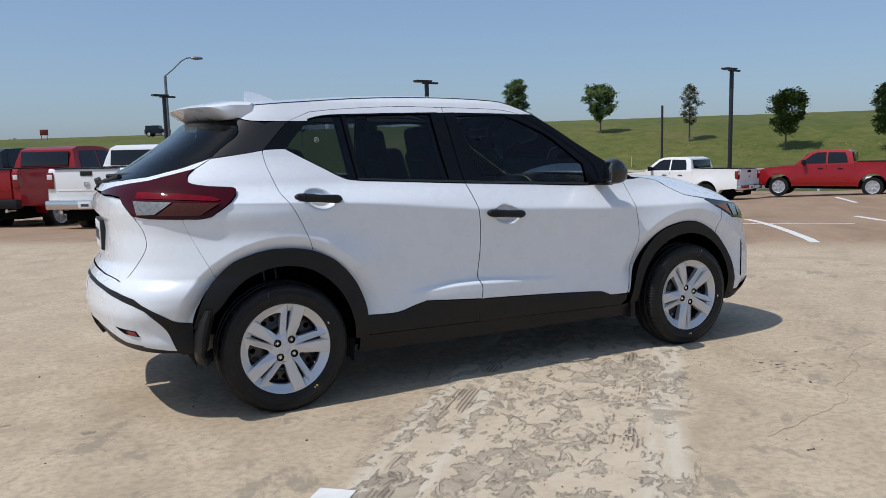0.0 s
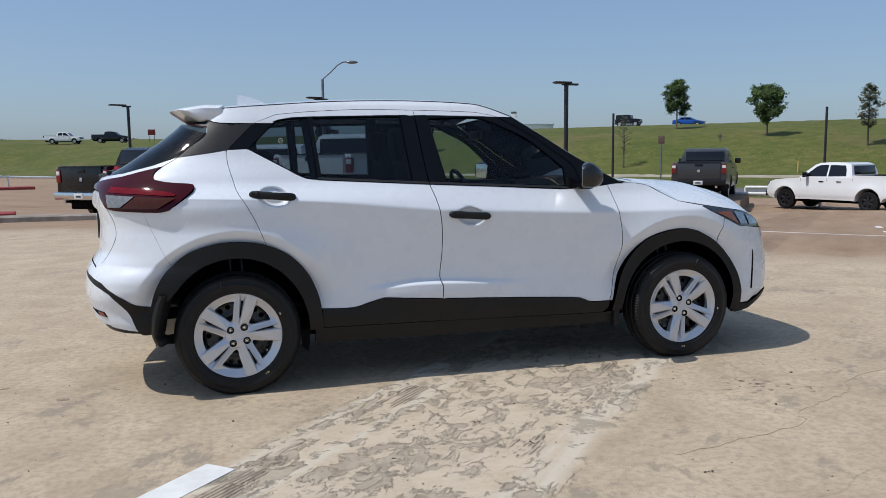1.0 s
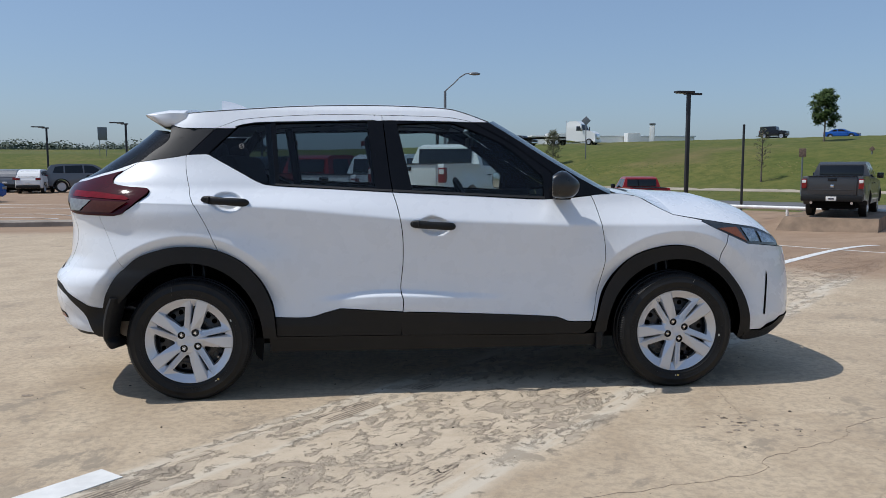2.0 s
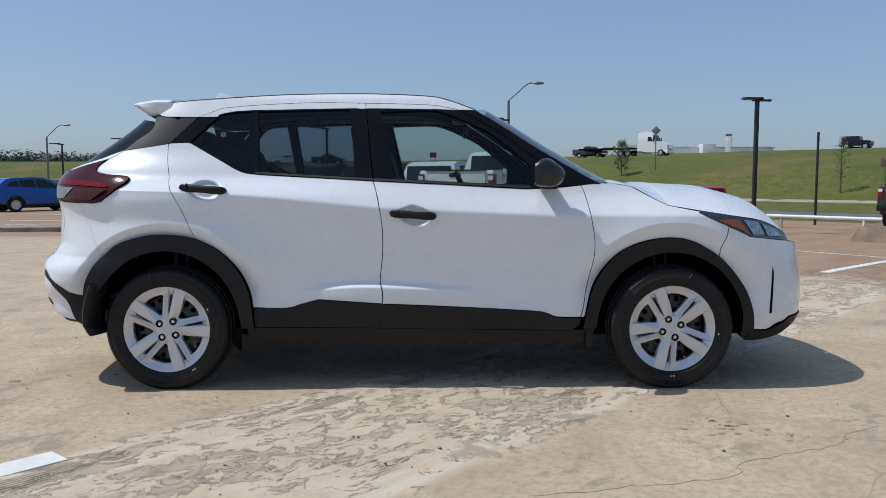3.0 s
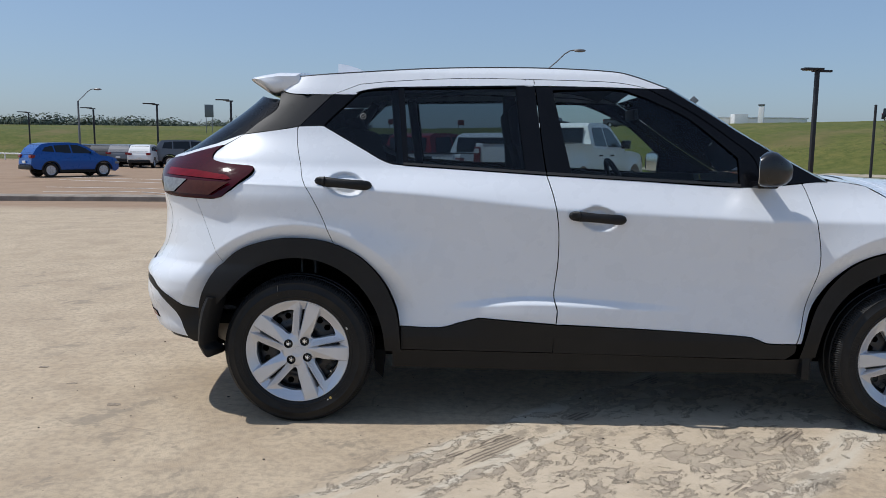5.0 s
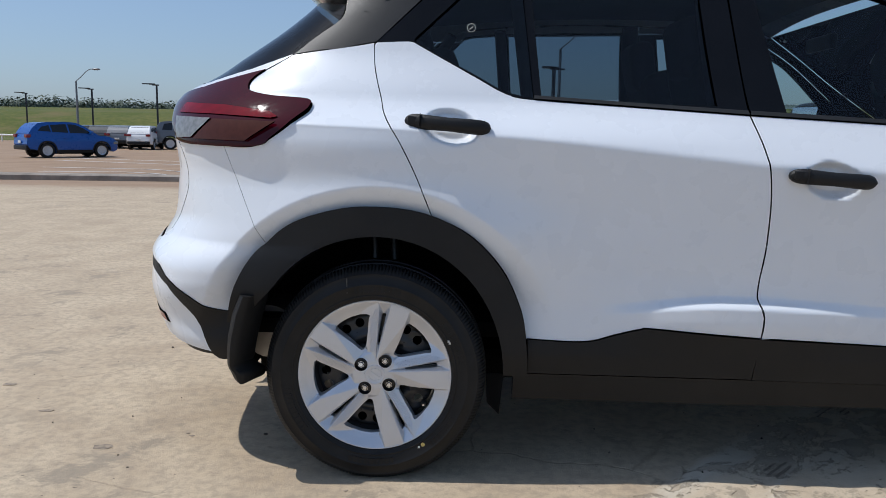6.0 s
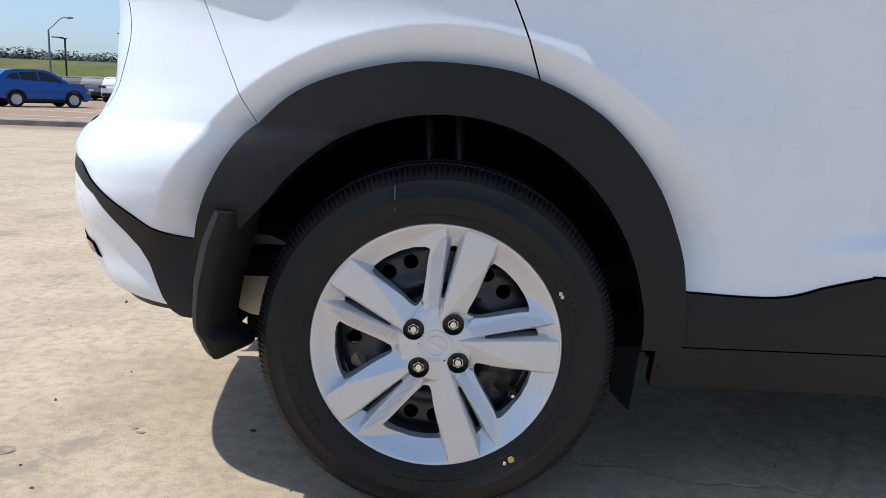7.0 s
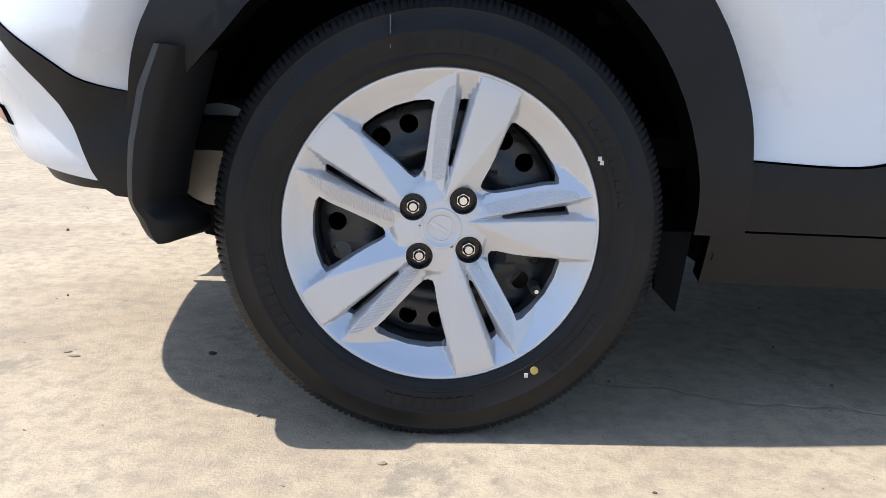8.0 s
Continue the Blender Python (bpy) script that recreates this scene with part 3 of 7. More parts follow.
def body_points(q, z, off, e=.003):
    x, y = surf(q, z)
    xa, ya = surf(q + e, z)
    xb, yb = surf(q - e, z)
    xc, yc = surf(q, z + e)
    xd, yd = surf(q, z - e)
    tq = np.stack([xa - xb, ya - yb, 0 * x], 1)
    tz = np.stack([xc - xd, yc - yd, 0 * x + 2 * e], 1)
    n = np.cross(tz, tq)
    n /= np.linalg.norm(n, axis=1)[:, None] + 1e-12
    n *= np.sign(n[:, 1] + 1e-6 + np.where(np.abs(n[:, 1]) < .2, n[:, 0] * np.where(x < 1, -10, 10), 0))[:, None]
    return np.stack([x, y, z], 1) + n * off, n


def panel(name, polys, material, parent, off=0.0, depth=.012, gap=.0013, sides="R", step=.018, label="", bulge=None, soft_e=.003):
    """A sheet of the body: an outline in (q, z), bent onto the body, with its edge turned in. sides: R, L or B (both in one mesh)."""
    polys = [inset(polys[0], gap)] + [inset(h, -gap) for h in polys[1:]]
    if sides == "L":
        step = max(step, .05)
    bm = fill2d(polys, step)
    bm.verts.index_update()
    q = np.array([v.co.x for v in bm.verts])
    z = np.array([v.co.y for v in bm.verts])
    offs = off if bulge is None else off + bulge(q, z)
    p, n = body_points(q, z, np.reshape(offs, (-1, 1)) if bulge is not None else off, soft_e)
    faces = []
    for f in bm.faces:
        ids = [v.index for v in f.verts]
        a, b, c = p[ids[0]], p[ids[1]], p[ids[2]]
        if np.dot(np.cross(b - a, c - a), n[ids[0]]) < 0:
            ids = ids[::-1]
        faces.append(ids)
    rim = [tuple(v.index for v in e.verts) for e in bm.edges if len(e.link_faces) == 1]
    bm.free()
    verts, norms = [*p], [*n]
    for a, b in rim:
        t = p[b] - p[a]
        o = np.cross(t, n[a])
        o /= np.linalg.norm(o) + 1e-12
        k = len(verts)
        verts += [p[a], p[b], p[b] - depth * n[b], p[a] - depth * n[a]]
        norms += [o] * 4
        faces.append([k, k + 1, k + 2, k + 3])
    verts, norms = np.array(verts), np.array(norms)
    out_v, out_n, out_f = [], [], []
    for s in {"R": (-1,), "L": (1,), "B": (-1, 1)}[sides]:
        base = sum(len(v) for v in out_v)
        out_v.append(verts * (1, s, 1))
        out_n.append(norms * (1, s, 1))
        out_f += [[base + i for i in (f if s > 0 else f[::-1])] for f in faces]
    return rawpart(name, np.concatenate(out_v), out_f, material, parent, label, np.concatenate(out_n))


def sp(points, n=6):
    return curve2([S(*p) for p in points], n)


def arch(cx, points):
    return sp([(cx + a, b) for a, b in points])


L_RR = [(.244, 1.473), (.128, 1.430), (-.010, 1.292), (-.025, 1.268), (-.019, 1.207), (.005, 1.118), (.021, 1.066), (.069, .988), (.118, .889), (.158, .787)]
L_GAP = [(1.065, 1.083), (1.092, .991), (1.114, .861), (1.116, .715), (1.103, .575), (1.116, .510), (1.102, .321)]
L_FRONT = [(2.151, 1.060), (2.170, 1.014), (2.192, .908), (2.212, .779), (2.208, .677), (2.183, .544), (2.163, .426), (2.148, .372)]
L_ARCH_R = [(-.429, .473), (-.404, .563), (-.340, .666), (-.245, .755), (-.123, .800), (-.006, .812), (.138, .795), (.266, .734), (.364, .632), (.422, .510), (.439, .421)]
L_ARCH_F = [(2.169, .374), (2.213, .544), (2.298, .676), (2.412, .755), (2.584, .791), (2.731, .768), (2.870, .685), (2.980, .558), (3.040, .438), (3.068, .300)]
L_CLAD = [(.443, .427), (.609, .423), (.700, .447), (.768, .465), (.812, .468), (1.113, .448)]
L_CLAD2 = [(1.109, .448), (1.455, .431), (1.895, .406), (1.977, .392), (2.028, .374), (2.148, .372)]
L_BELT_R = [(.097, 1.283), (.270, 1.187), (.363, 1.137), (.443, 1.120), (.717, 1.103), (1.065, 1.083)]
L_BELT_F = [(1.065, 1.083), (1.454, 1.064), (1.893, 1.042), (2.151, 1.060)]
L_DITCH = [(-.040, 1.506), (.238, 1.527), (.600, 1.549), (1.011, 1.554), (1.333, 1.541), (1.455, 1.519), (1.606, 1.463)]
L_DOORTOP = [(.244, 1.473), (.424, 1.490), (.726, 1.504), (1.014, 1.501), (1.333, 1.493), (1.455, 1.478), (1.515, 1.463)]
L_DLO = [(.228, 1.436), (.300, 1.453), (.427, 1.462), (.970, 1.473), (1.333, 1.468), (1.515, 1.463)]
L_APIL = [(1.606, 1.463), (1.755, 1.371), (1.902, 1.274), (2.048, 1.185), (2.191, 1.102), (2.262, 1.066)]
L_AIN = [(1.515, 1.463), (1.70, 1.362), (1.86, 1.248), (1.955, 1.165), (1.985, 1.045)]
L_LAMP_TOP = [(-.190, 1.098), (-.214, 1.106), (-.310, 1.114), (-.379, 1.129), (-.392, 1.147), (-.381, 1.172), (-.350, 1.197)]
L_LAMP_LOW = [(-.640, .988), (-.572, .975), (-.353, .972), (-.287, 1.001), (-.206, 1.062), (-.190, 1.085), (-.190, 1.098)]
L_SEAM = [(-.443, .973), (-.414, .899), (-.347, .755), (-.318, .700)]
L_LIGHT = [(2.747, .919), (2.773, .927), (2.908, .904), (3.081, .878), (3.192, .840), (3.260, .805), (3.287, .763)]
L_LIGHT2 = [(3.287, .763), (3.199, .773), (3.033, .793), (2.904, .847), (2.812, .887), (2.747, .919)]


suv = empty("crossover_suv", pose(0, 0, 0), "white compact crossover with black cladding parked on concrete", "car")

# doors, fenders and quarters on both sides; the far side repeats the near one
for side in "RL":
    # rear door
    skin = joined(sp([(-.018, 1.284), (.077, 1.288), (.097, 1.283)], 2), sp(L_BELT_R), sp(L_GAP[:6]), sp([(1.116, .510), (1.113, .450)], 2),
                  sp(L_CLAD[::-1]), sp(L_ARCH_R[:5:-1])[: -1], sp([(.158, .787), (.118, .889), (.069, .988), (.021, 1.066), (.005, 1.118), (-.019, 1.207), (-.025, 1.268), (-.018, 1.284)]))
    rear_door = panel("rear_door", [skin], M["white"], suv, gap=.0021, sides=side, step=.008, label="white rear door")
    low = joined(sp(L_CLAD), sp([(1.113, .448), (1.104, .318)], 2), sp([(1.104, .318), (.445, .323)], 4), sp([(.445, .323), (.443, .427)], 2))
    panel("door_cladding", [low], M["clad"], rear_door, .006, .02, sides=side, step=.03, label="black grained plastic cladding")
    top = joined(sp([(.128, 1.428), (.244, 1.473)], 2), sp(L_DOORTOP[:4]), sp([(1.014, 1.501), (1.017, 1.473)], 2), sp(L_DLO[:4][::-1]), sp([(.228, 1.436), (.226, 1.426), (.128, 1.426)], 2))
    panel("door_top", [top], M["white"], rear_door, sides=side, step=.03)
    frame_r = joined(sp([(.123, 1.424), (.226, 1.426), (.228, 1.436)], 2), sp(L_DLO[:4]), sp([(.970, 1.473), (1.017, 1.473), (1.023, 1.424), (1.051, 1.181), (1.065, 1.083)], 4),
                     sp(L_BELT_R[::-1]), sp([(.097, 1.283), (.077, 1.288), (-.018, 1.284), (.02, 1.322)], 2))
    q_glass = joined(sp([(.098, 1.297), (.247, 1.443)], 3), sp([(.247, 1.443), (.330, 1.452), (.412, 1.455)], 3), sp([(.412, 1.455), (.446, 1.125)], 4), sp([(.446, 1.125), (.362, 1.145), (.269, 1.195), (.096, 1.288)], 4))
    r_glass = joined(sp([(.440, 1.456), (.934, 1.466)], 4), sp([(.934, 1.466), (.953, 1.271), (.973, 1.112)], 4), sp([(.973, 1.112), (.720, 1.115), (.470, 1.126)], 3), sp([(.470, 1.126), (.440, 1.456)], 4))
    panel("window_frame", [frame_r, q_glass, r_glass], M["gloss_black"], rear_door, -.002, .02, sides=side, step=.04)
    panel("quarter_pane", [inset(q_glass, -.008)], M["win_dark"], rear_door, -.010, .004, sides=side, step=.05, label="dark tinted pane")
    pane = panel("rear_pane", [inset(r_glass, -.008)], M["win_dark"], rear_door, -.010, .004, sides=side, step=.05, label="dark tinted pane")
    panel("belt_seal", [joined(sp(L_BELT_R[3:]), sp([(1.062, 1.097), (.717, 1.116), (.447, 1.132)], 3))], M["seal"], rear_door, .004, .01, sides=side, step=.05)
    # front door
    skin = joined(sp(L_BELT_F), sp(L_FRONT), sp(L_CLAD2[::-1]), sp([(1.113, .448), (1.116, .510), (1.103, .575), (1.116, .715), (1.114, .861), (1.092, .991), (1.065, 1.083)]))
    front_door = panel("front_door", [skin], M["white"], suv, gap=.0021, sides=side, step=.011, label="white front door")
    low = joined(sp(L_CLAD2), sp([(2.148, .372), (2.146, .335), (2.107, .303)], 3), sp([(2.107, .303), (1.6, .309), (1.104, .316)], 3), sp([(1.104, .316), (1.109, .448)], 2))
    panel("door_cladding", [low], M["clad"], front_door, .006, .02, sides=side, step=.03, label="black grained plastic cladding")
    top = joined(sp(L_DOORTOP[3:]), sp(L_DLO[3:][::-1]), sp([(.970, 1.473), (1.014, 1.473), (1.014, 1.501)], 2))
    panel("door_top", [top], M["white"], front_door, sides=side, step=.03)
    f_glass = joined(sp([(1.098, 1.453), (1.364, 1.460), (1.454, 1.439), (1.545, 1.402), (1.694, 1.326), (1.888, 1.164)], 5), sp([(1.888, 1.164), (1.888, 1.056)], 3), sp([(1.888, 1.056), (1.500, 1.075), (1.174, 1.091)], 3), sp([(1.174, 1.091), (1.098, 1.453)], 4))
    frame_f = joined(sp([(1.019, 1.471), (1.333, 1.468), (1.515, 1.463)], 3), sp(L_AIN), sp([(1.985, 1.045), (1.893, 1.042), (1.454, 1.064), (1.069, 1.083)], 4), sp([(1.069, 1.083), (1.053, 1.181), (1.026, 1.424), (1.019, 1.471)], 4))
    panel("window_frame", [frame_f, f_glass], M["gloss_black"], front_door, -.002, .02, sides=side, step=.04)
    panel("front_pane", [inset(f_glass, -.008)], M["win"], front_door, -.010, .004, sides=side, step=.05, label="clear green-tinted pane")
    panel("belt_seal", [joined(sp(L_BELT_F[:3]), sp([(1.893, 1.056), (1.454, 1.078), (1.067, 1.097)], 3))], M["seal"], front_door, .004, .01, sides=side, step=.05)
    # pillars and roof side
    panel("windscreen_pillar", [joined(sp(L_APIL), sp([(2.262, 1.066), (2.16, 1.062), (1.985, 1.046)], 2), sp(L_AIN[::-1]))], M["gloss_black"], suv, .001, .02, sides=side, step=.04, label="black windscreen pillar")
    rail = joined(sp([(-.118, 1.454), (-.070, 1.485), (-.040, 1.506)], 3), sp(L_DITCH), sp([(1.606, 1.463), (1.515, 1.463)], 2), sp(L_DOORTOP[::-1]), sp([(.244, 1.473), (.124, 1.425)], 3), sp([(.124, 1.425), (-.058, 1.429), (-.118, 1.450)], 3))
    panel("roof_rail", [rail], M["white"], suv, sides=side, step=.025)
    panel("rear_pillar", [joined(sp([(-.122, 1.446), (-.058, 1.427), (.120, 1.423)], 3), sp([(.120, 1.423), (-.010, 1.292), (-.024, 1.283)], 4), sp([(-.024, 1.283), (-.114, 1.268), (-.271, 1.247)], 3), sp([(-.271, 1.247), (-.201, 1.305), (-.129, 1.36), (-.120, 1.407), (-.122, 1.446)], 4))], M["pillar"], suv, sides=side, step=.03, label="dark grey satin rear pillar",
          bulge=lambda q, z: -.012 * np.exp(-((q + .07 - (z - 1.35) * .9) / .022) ** 2))
    # quarter and bumper corner
    quarter = joined(sp([(-.024, 1.281), (-.025, 1.268), (-.019, 1.207), (.005, 1.118), (.021, 1.066), (.069, .988), (.118, .889), (.158, .787)]), sp([(.158, .787), (0.134, 0.780), (-0.006, 0.796), (-0.119, 0.785), (-0.237, 0.741), (-0.308, 0.688)]),
                     sp(L_SEAM[::-1]), sp([(-.443, .973), (-.353, .972), (-.287, 1.001), (-.206, 1.062), (-.190, 1.085), (-.190, 1.098)]), sp(L_LAMP_TOP), sp([(-.350, 1.197), (-.271, 1.245)], 3), sp([(-.271, 1.245), (-.114, 1.266), (-.024, 1.281)], 3))
    panel("quarter_panel", [quarter], M["white"], suv, gap=.0007, sides=side, step=.005, label="white rear quarter panel")
    lamp_line = joined(sp(L_LAMP_TOP), [S(-.350, 1.197), E_(.59, 1.146), E_(.50, 1.130), E_(.40, 1.114), E_(.28, 1.092), E_(.26, 1.080), E_(.42, 1.078), E_(.52, 1.070), E_(.56, 1.040), E_(.61, .992)], sp(L_LAMP_LOW))
    tail = panel("tail_lamp", [lamp_line], M["lens_red"], suv, .006, .03, sides=side, step=.02, label="dark red wrap-round tail lamp", bulge=lambda q, z: .008 * np.exp(-((z - 1.075) / .05) ** 2), soft_e=.07)
    panel("reversing_lens", [joined([S(-.622, 1.054), S(-.475, 1.044), S(-.500, 1.024), S(-.545, .993), S(-.612, .991)])], M["lens_clear"], tail, .0175, .004, sides=side, step=.03, label="clear lamp lens", soft_e=.07)
    panel("turn_lens", [joined([S(-.468, 1.043), S(-.275, 1.035), S(-.365, .985), S(-.540, .990)])], M["lens_smoke"], tail, .0170, .004, sides=side, step=.03, label="smoky red lamp lens", soft_e=.07)
    panel("light_bar", [joined([S(-.615, 1.062), S(-.47, 1.054), S(-.29, 1.043), S(-.27, 1.048), S(-.30, 1.064), S(-.44, 1.082), S(-.60, 1.092)])], M["light_bar"], tail, .0165, .004, sides=side, step=.03, label="deep red light bar", soft_e=.07)
    # front fender and headlamp
    fender = joined(sp([(2.151, 1.060), (2.20, 1.066), (2.30, 1.071), (2.416, 1.053)], 3), sp([(2.416, 1.053), (2.516, .995), (2.583, .961), (2.610, .953), (2.755, .925)], 4), sp([(2.747, .919), (2.812, .887), (2.904, .847)], 3),
                    sp([(2.904, .847), (2.892, .800), (2.870, .745), (2.862, .692)], 4), sp(L_ARCH_F[:7][::-1])[1:], sp([(2.169, .374), (2.150, .373)], 2), sp([(2.150, .373), (2.163, .426), (2.183, .544), (2.208, .677), (2.212, .779), (2.192, .908), (2.170, 1.014), (2.151, 1.060)]))
    panel("front_fender", [fender], M["white"], suv, sides=side, step=.008, label="white front fender")
    head = panel("headlamp", [joined(sp(L_LIGHT), [E_(.50, .735, True), E_(.48, .75, True), E_(.5, .765, True)][:1], sp(L_LIGHT2))], M["lamp_house"], suv, .001, .03, sides=side, step=.02, label="dark headlamp with clear lens")
    panel("turn_lens", [joined([S(2.835, .882), S(2.956, .886), S(3.030, .800), S(2.912, .850)])], M["amber"], head, .006, .004, sides=side, step=.03, label="amber turn lens")
    panel("projector", [joined([S(2.985, .882), S(3.08, .868), S(3.115, .800), S(3.045, .800)])], M["bright_optics"], head, .006, .004, sides=side, step=.03)
    panel("projector", [joined([S(3.10, .858), S(3.19, .828), S(3.245, .785), S(3.135, .793)])], M["bright_optics"], head, .006, .004, sides=side, step=.03)
    # wheel arch cladding
    ell = lambda c, a0, a1, rx, rz: [S(c + rx * math.cos(radians(a)), HUB_Z + rz * math.sin(radians(a))) for a in np.linspace(a0, a1, 26)]
    ARCH[0] = True
    panel("rear_arch", [joined(sp(L_ARCH_R), sp([(.439, .421), (.447, .318)], 2), [S(.447, .318), S(.374, .318)], ell(0, 0, 141, .374, .408), [S(-.352, .515), S(-.395, .478), S(-.429, .473)])], M["clad"], suv, .024, .06, .001, side, .025, "black rear wheel arch cladding",
          bulge=lambda q, z: -.010 * (1 - smooth01(.40, .43, np.hypot(q, z - HUB_Z))))
    panel("front_arch", [joined(sp(L_ARCH_F), [S(3.068, .300), S(3.015, .262)], ell(2.619, -8, 180, .385, .395), [S(2.234, .318), S(2.160, .318), S(2.169, .374)])], M["clad"], suv, .022, .06, .001, side, .025, "black front wheel arch cladding",
          bulge=lambda q, z: -.010 * (1 - smooth01(.405, .43, np.hypot(q - 2.62, z - HUB_Z))))
    ARCH[0] = False
    panel("sill", [joined(sp([(.405, .3195), (1.1, .314), (1.6, .3065), (2.107, .300), (2.20, .320), (2.234, .318)], 3), sp([(2.234, .318), (2.20, .230)], 2), sp([(2.20, .230), (1.16, .226), (.405, .232)], 3))], M["clad"], suv, .0, .03, .001, side, .04, "black plastic sill")
    # inner sheet behind the joints
    rr = [S(.0 + .50 * math.cos(a), HUB_Z + .47 * math.sin(a)) for a in np.linspace(0, math.pi, 20)]
    ff = [S(2.619 + .46 * math.cos(a), HUB_Z + .45 * math.sin(a)) for a in np.linspace(0, math.pi, 20)]
    inner = joined([S(-.50, .36), S(-.60, .60), S(-.52, .95), S(-.30, 1.17), S(.0, 1.25), S(.08, 1.27), S(.26, 1.17), S(.45, 1.10), S(1.0, 1.07), S(2.15, 1.03), S(2.42, 1.02), S(2.75, .90), S(3.0, .82), S(3.12, .60), S(3.14, .30)], ff, rr)
    panel("inner_sheet", [inner], M["dark"], suv, -.032, .002, sides=side, step=.06)

# rear end
hatch_edge = [(.47, .690), (.54, .684), (.60, .680), (.625, .751), (.66, .817), (.665, .864), (.65, .929), (.615, .988)]
upper = joined(sp(L_SEAM), sp([(-0.308, 0.688), (-0.329, 0.655), (-0.391, 0.555), (-0.411, 0.481)]), sp([(-.425, .486), (-.501, .502), (-.557, .535), (-.640, .586)], 4),
               [E_(.72, .612), E_(.62, .634), E_(.45, .650), E_(.25, .660), E_(.004, .664)], [E_(.004, .697), E_(.25, .696)], curve2([E_(*p) for p in hatch_edge], 4), [E_(.61, .990), S(-.572, .975), S(-.443, .973)])
bumper = panel("rear_bumper", [upper], M["white"], suv, gap=.0006, sides="B", step=.007, label="white rear bumper with black band and lower skirt",
               bulge=lambda q, z: .010 * smooth01(.60, .64, z) * (1 - smooth01(.64, .72, z)) * smooth01(-.45, -.75, q))
band = joined([E_(.004, .661), E_(.25, .657), E_(.45, .647), E_(.62, .631), E_(.72, .609)], sp([(-.640, .583), (-.557, .532), (-.501, .499), (-.425, .483)], 4), sp([(-.425, .483), (-.429, .346)], 2),
              sp([(-.429, .346), (-.488, .352), (-.541, .470), (-.628, .562)], 4), [E_(.72, .585), E_(.62, .608), E_(.45, .632), E_(.25, .642), E_(.004, .646)])
panel("bumper_band", [band], M["clad"], bumper, .004, .02, -.003, sides="B", step=.02, label="black grained plastic band")
skirt = joined([E_(.004, .643), E_(.25, .639), E_(.45, .629), E_(.62, .605), E_(.72, .582)], sp([(-.628, .560), (-.541, .468), (-.490, .360)], 4), sp([(-.490, .360), (-.549, .366), (-.635, .380)], 3), [E_(.70, .385), E_(.60, .392), E_(.45, .43), E_(.30, .455), E_(.004, .46)])
skirt_part = panel("bumper_skirt", [skirt], M["white"], bumper, .0, .02, -.002, sides="B", step=.02, bulge=lambda q, z: .002 * smooth01(.40, .44, z))
for side in "RL":
    panel("reflector_pocket", [joined([E_(.555, .464), E_(.690, .458), E_(.700, .428), E_(.620, .435)])], M["dark"], skirt_part, .0045, .004, sides=side, step=.03)
for side in "RL":
    panel("reflector", [joined([E_(.640, .460), E_(.688, .457), E_(.695, .432), E_(.645, .436)])], M["lens_red2"], skirt_part, .007, .004, sides=side, step=.03, label="red reflector")
panel("valance", [joined([E_(.004, .456), E_(.30, .451), E_(.45, .426), E_(.60, .388), E_(.70, .380)], sp([(-.635, .376), (-.549, .362), (-.45, .345)], 2), [S(-.45, .335), S(-.56, .330), E_(.60, .33), E_(.004, .33)])], M["clad"], bumper, -.02, .02, sides="B", step=.03)
hatch = joined([E_(.004, .700), E_(.25, .699)], curve2([E_(*p) for p in hatch_edge], 4), [E_(.615, .990), E_(.56, 1.040), E_(.52, 1.068), E_(.42, 1.076), E_(.26, 1.078), E_(.10, 1.086), E_(.004, 1.088)])
tailgate = panel("tailgate", [hatch], M["white"], suv, gap=.0035, sides="B", step=.02, label="white tailgate with number plate recess",
                 bulge=lambda q, z: .022 * smooth01(.965, .99, z) * (1 - smooth01(1.05, 1.08, z)) * smooth01(-1.05, -1.15, q))
panel("tailgate_top", [joined([E_(.004, 1.092), E_(.26, 1.092), E_(.40, 1.117), E_(.50, 1.133), E_(.59, 1.149), S(-.350, 1.200), S(-.271, 1.247)], [S(-.285, 1.244), S(-.40, 1.205), E_(.55, 1.166), E_(.42, 1.150), E_(.25, 1.138), E_(.004, 1.132)])], M["white"], tailgate, sides="B", step=.025)
panel("rear_window", [joined([E_(.004, 1.133), E_(.25, 1.140), E_(.42, 1.152), E_(.55, 1.168), S(-.40, 1.208), S(-.285, 1.246)], sp([(-.271, 1.250), (-.201, 1.308), (-.134, 1.36), (-.124, 1.407)], 4), [E_(.45, 1.428), E_(.25, 1.436), E_(.004, 1.44)])], M["win_rear"], tailgate, -.004, .004, sides="B", step=.04, label="dark rear window")
wiper = bmesh.new()
for a, b, r in (((-.735, .02, 1.125), (-.655, -.28, 1.165), .013), ((-.745, .02, 1.120), (-.715, .02, 1.13), .034), ((-.690, -.02, 1.165), (-.575, -.42, 1.175), .011)):
    add_rod(wiper, a, b, r, None, 8)
part("rear_wiper", wiper, M["seal"], tailgate, "black rear wiper")
plate = part("number_plate", box_bm((-.752, -.16, .79), (-.726, .16, .945), .006), M["seal"], tailgate, "number plate in a black holder")
part("plate_face", box_bm((-.756, -.148, .80), (-.750, .148, .935), .002), M["plate"], plate)
for k in range(3):
    part("plate_bar", box_bm((-.759, -.11 + k * .08, .84), (-.755, -.055 + k * .08, .895), .001), M["bar"], plate)
bm = bmesh.new()
rows = []
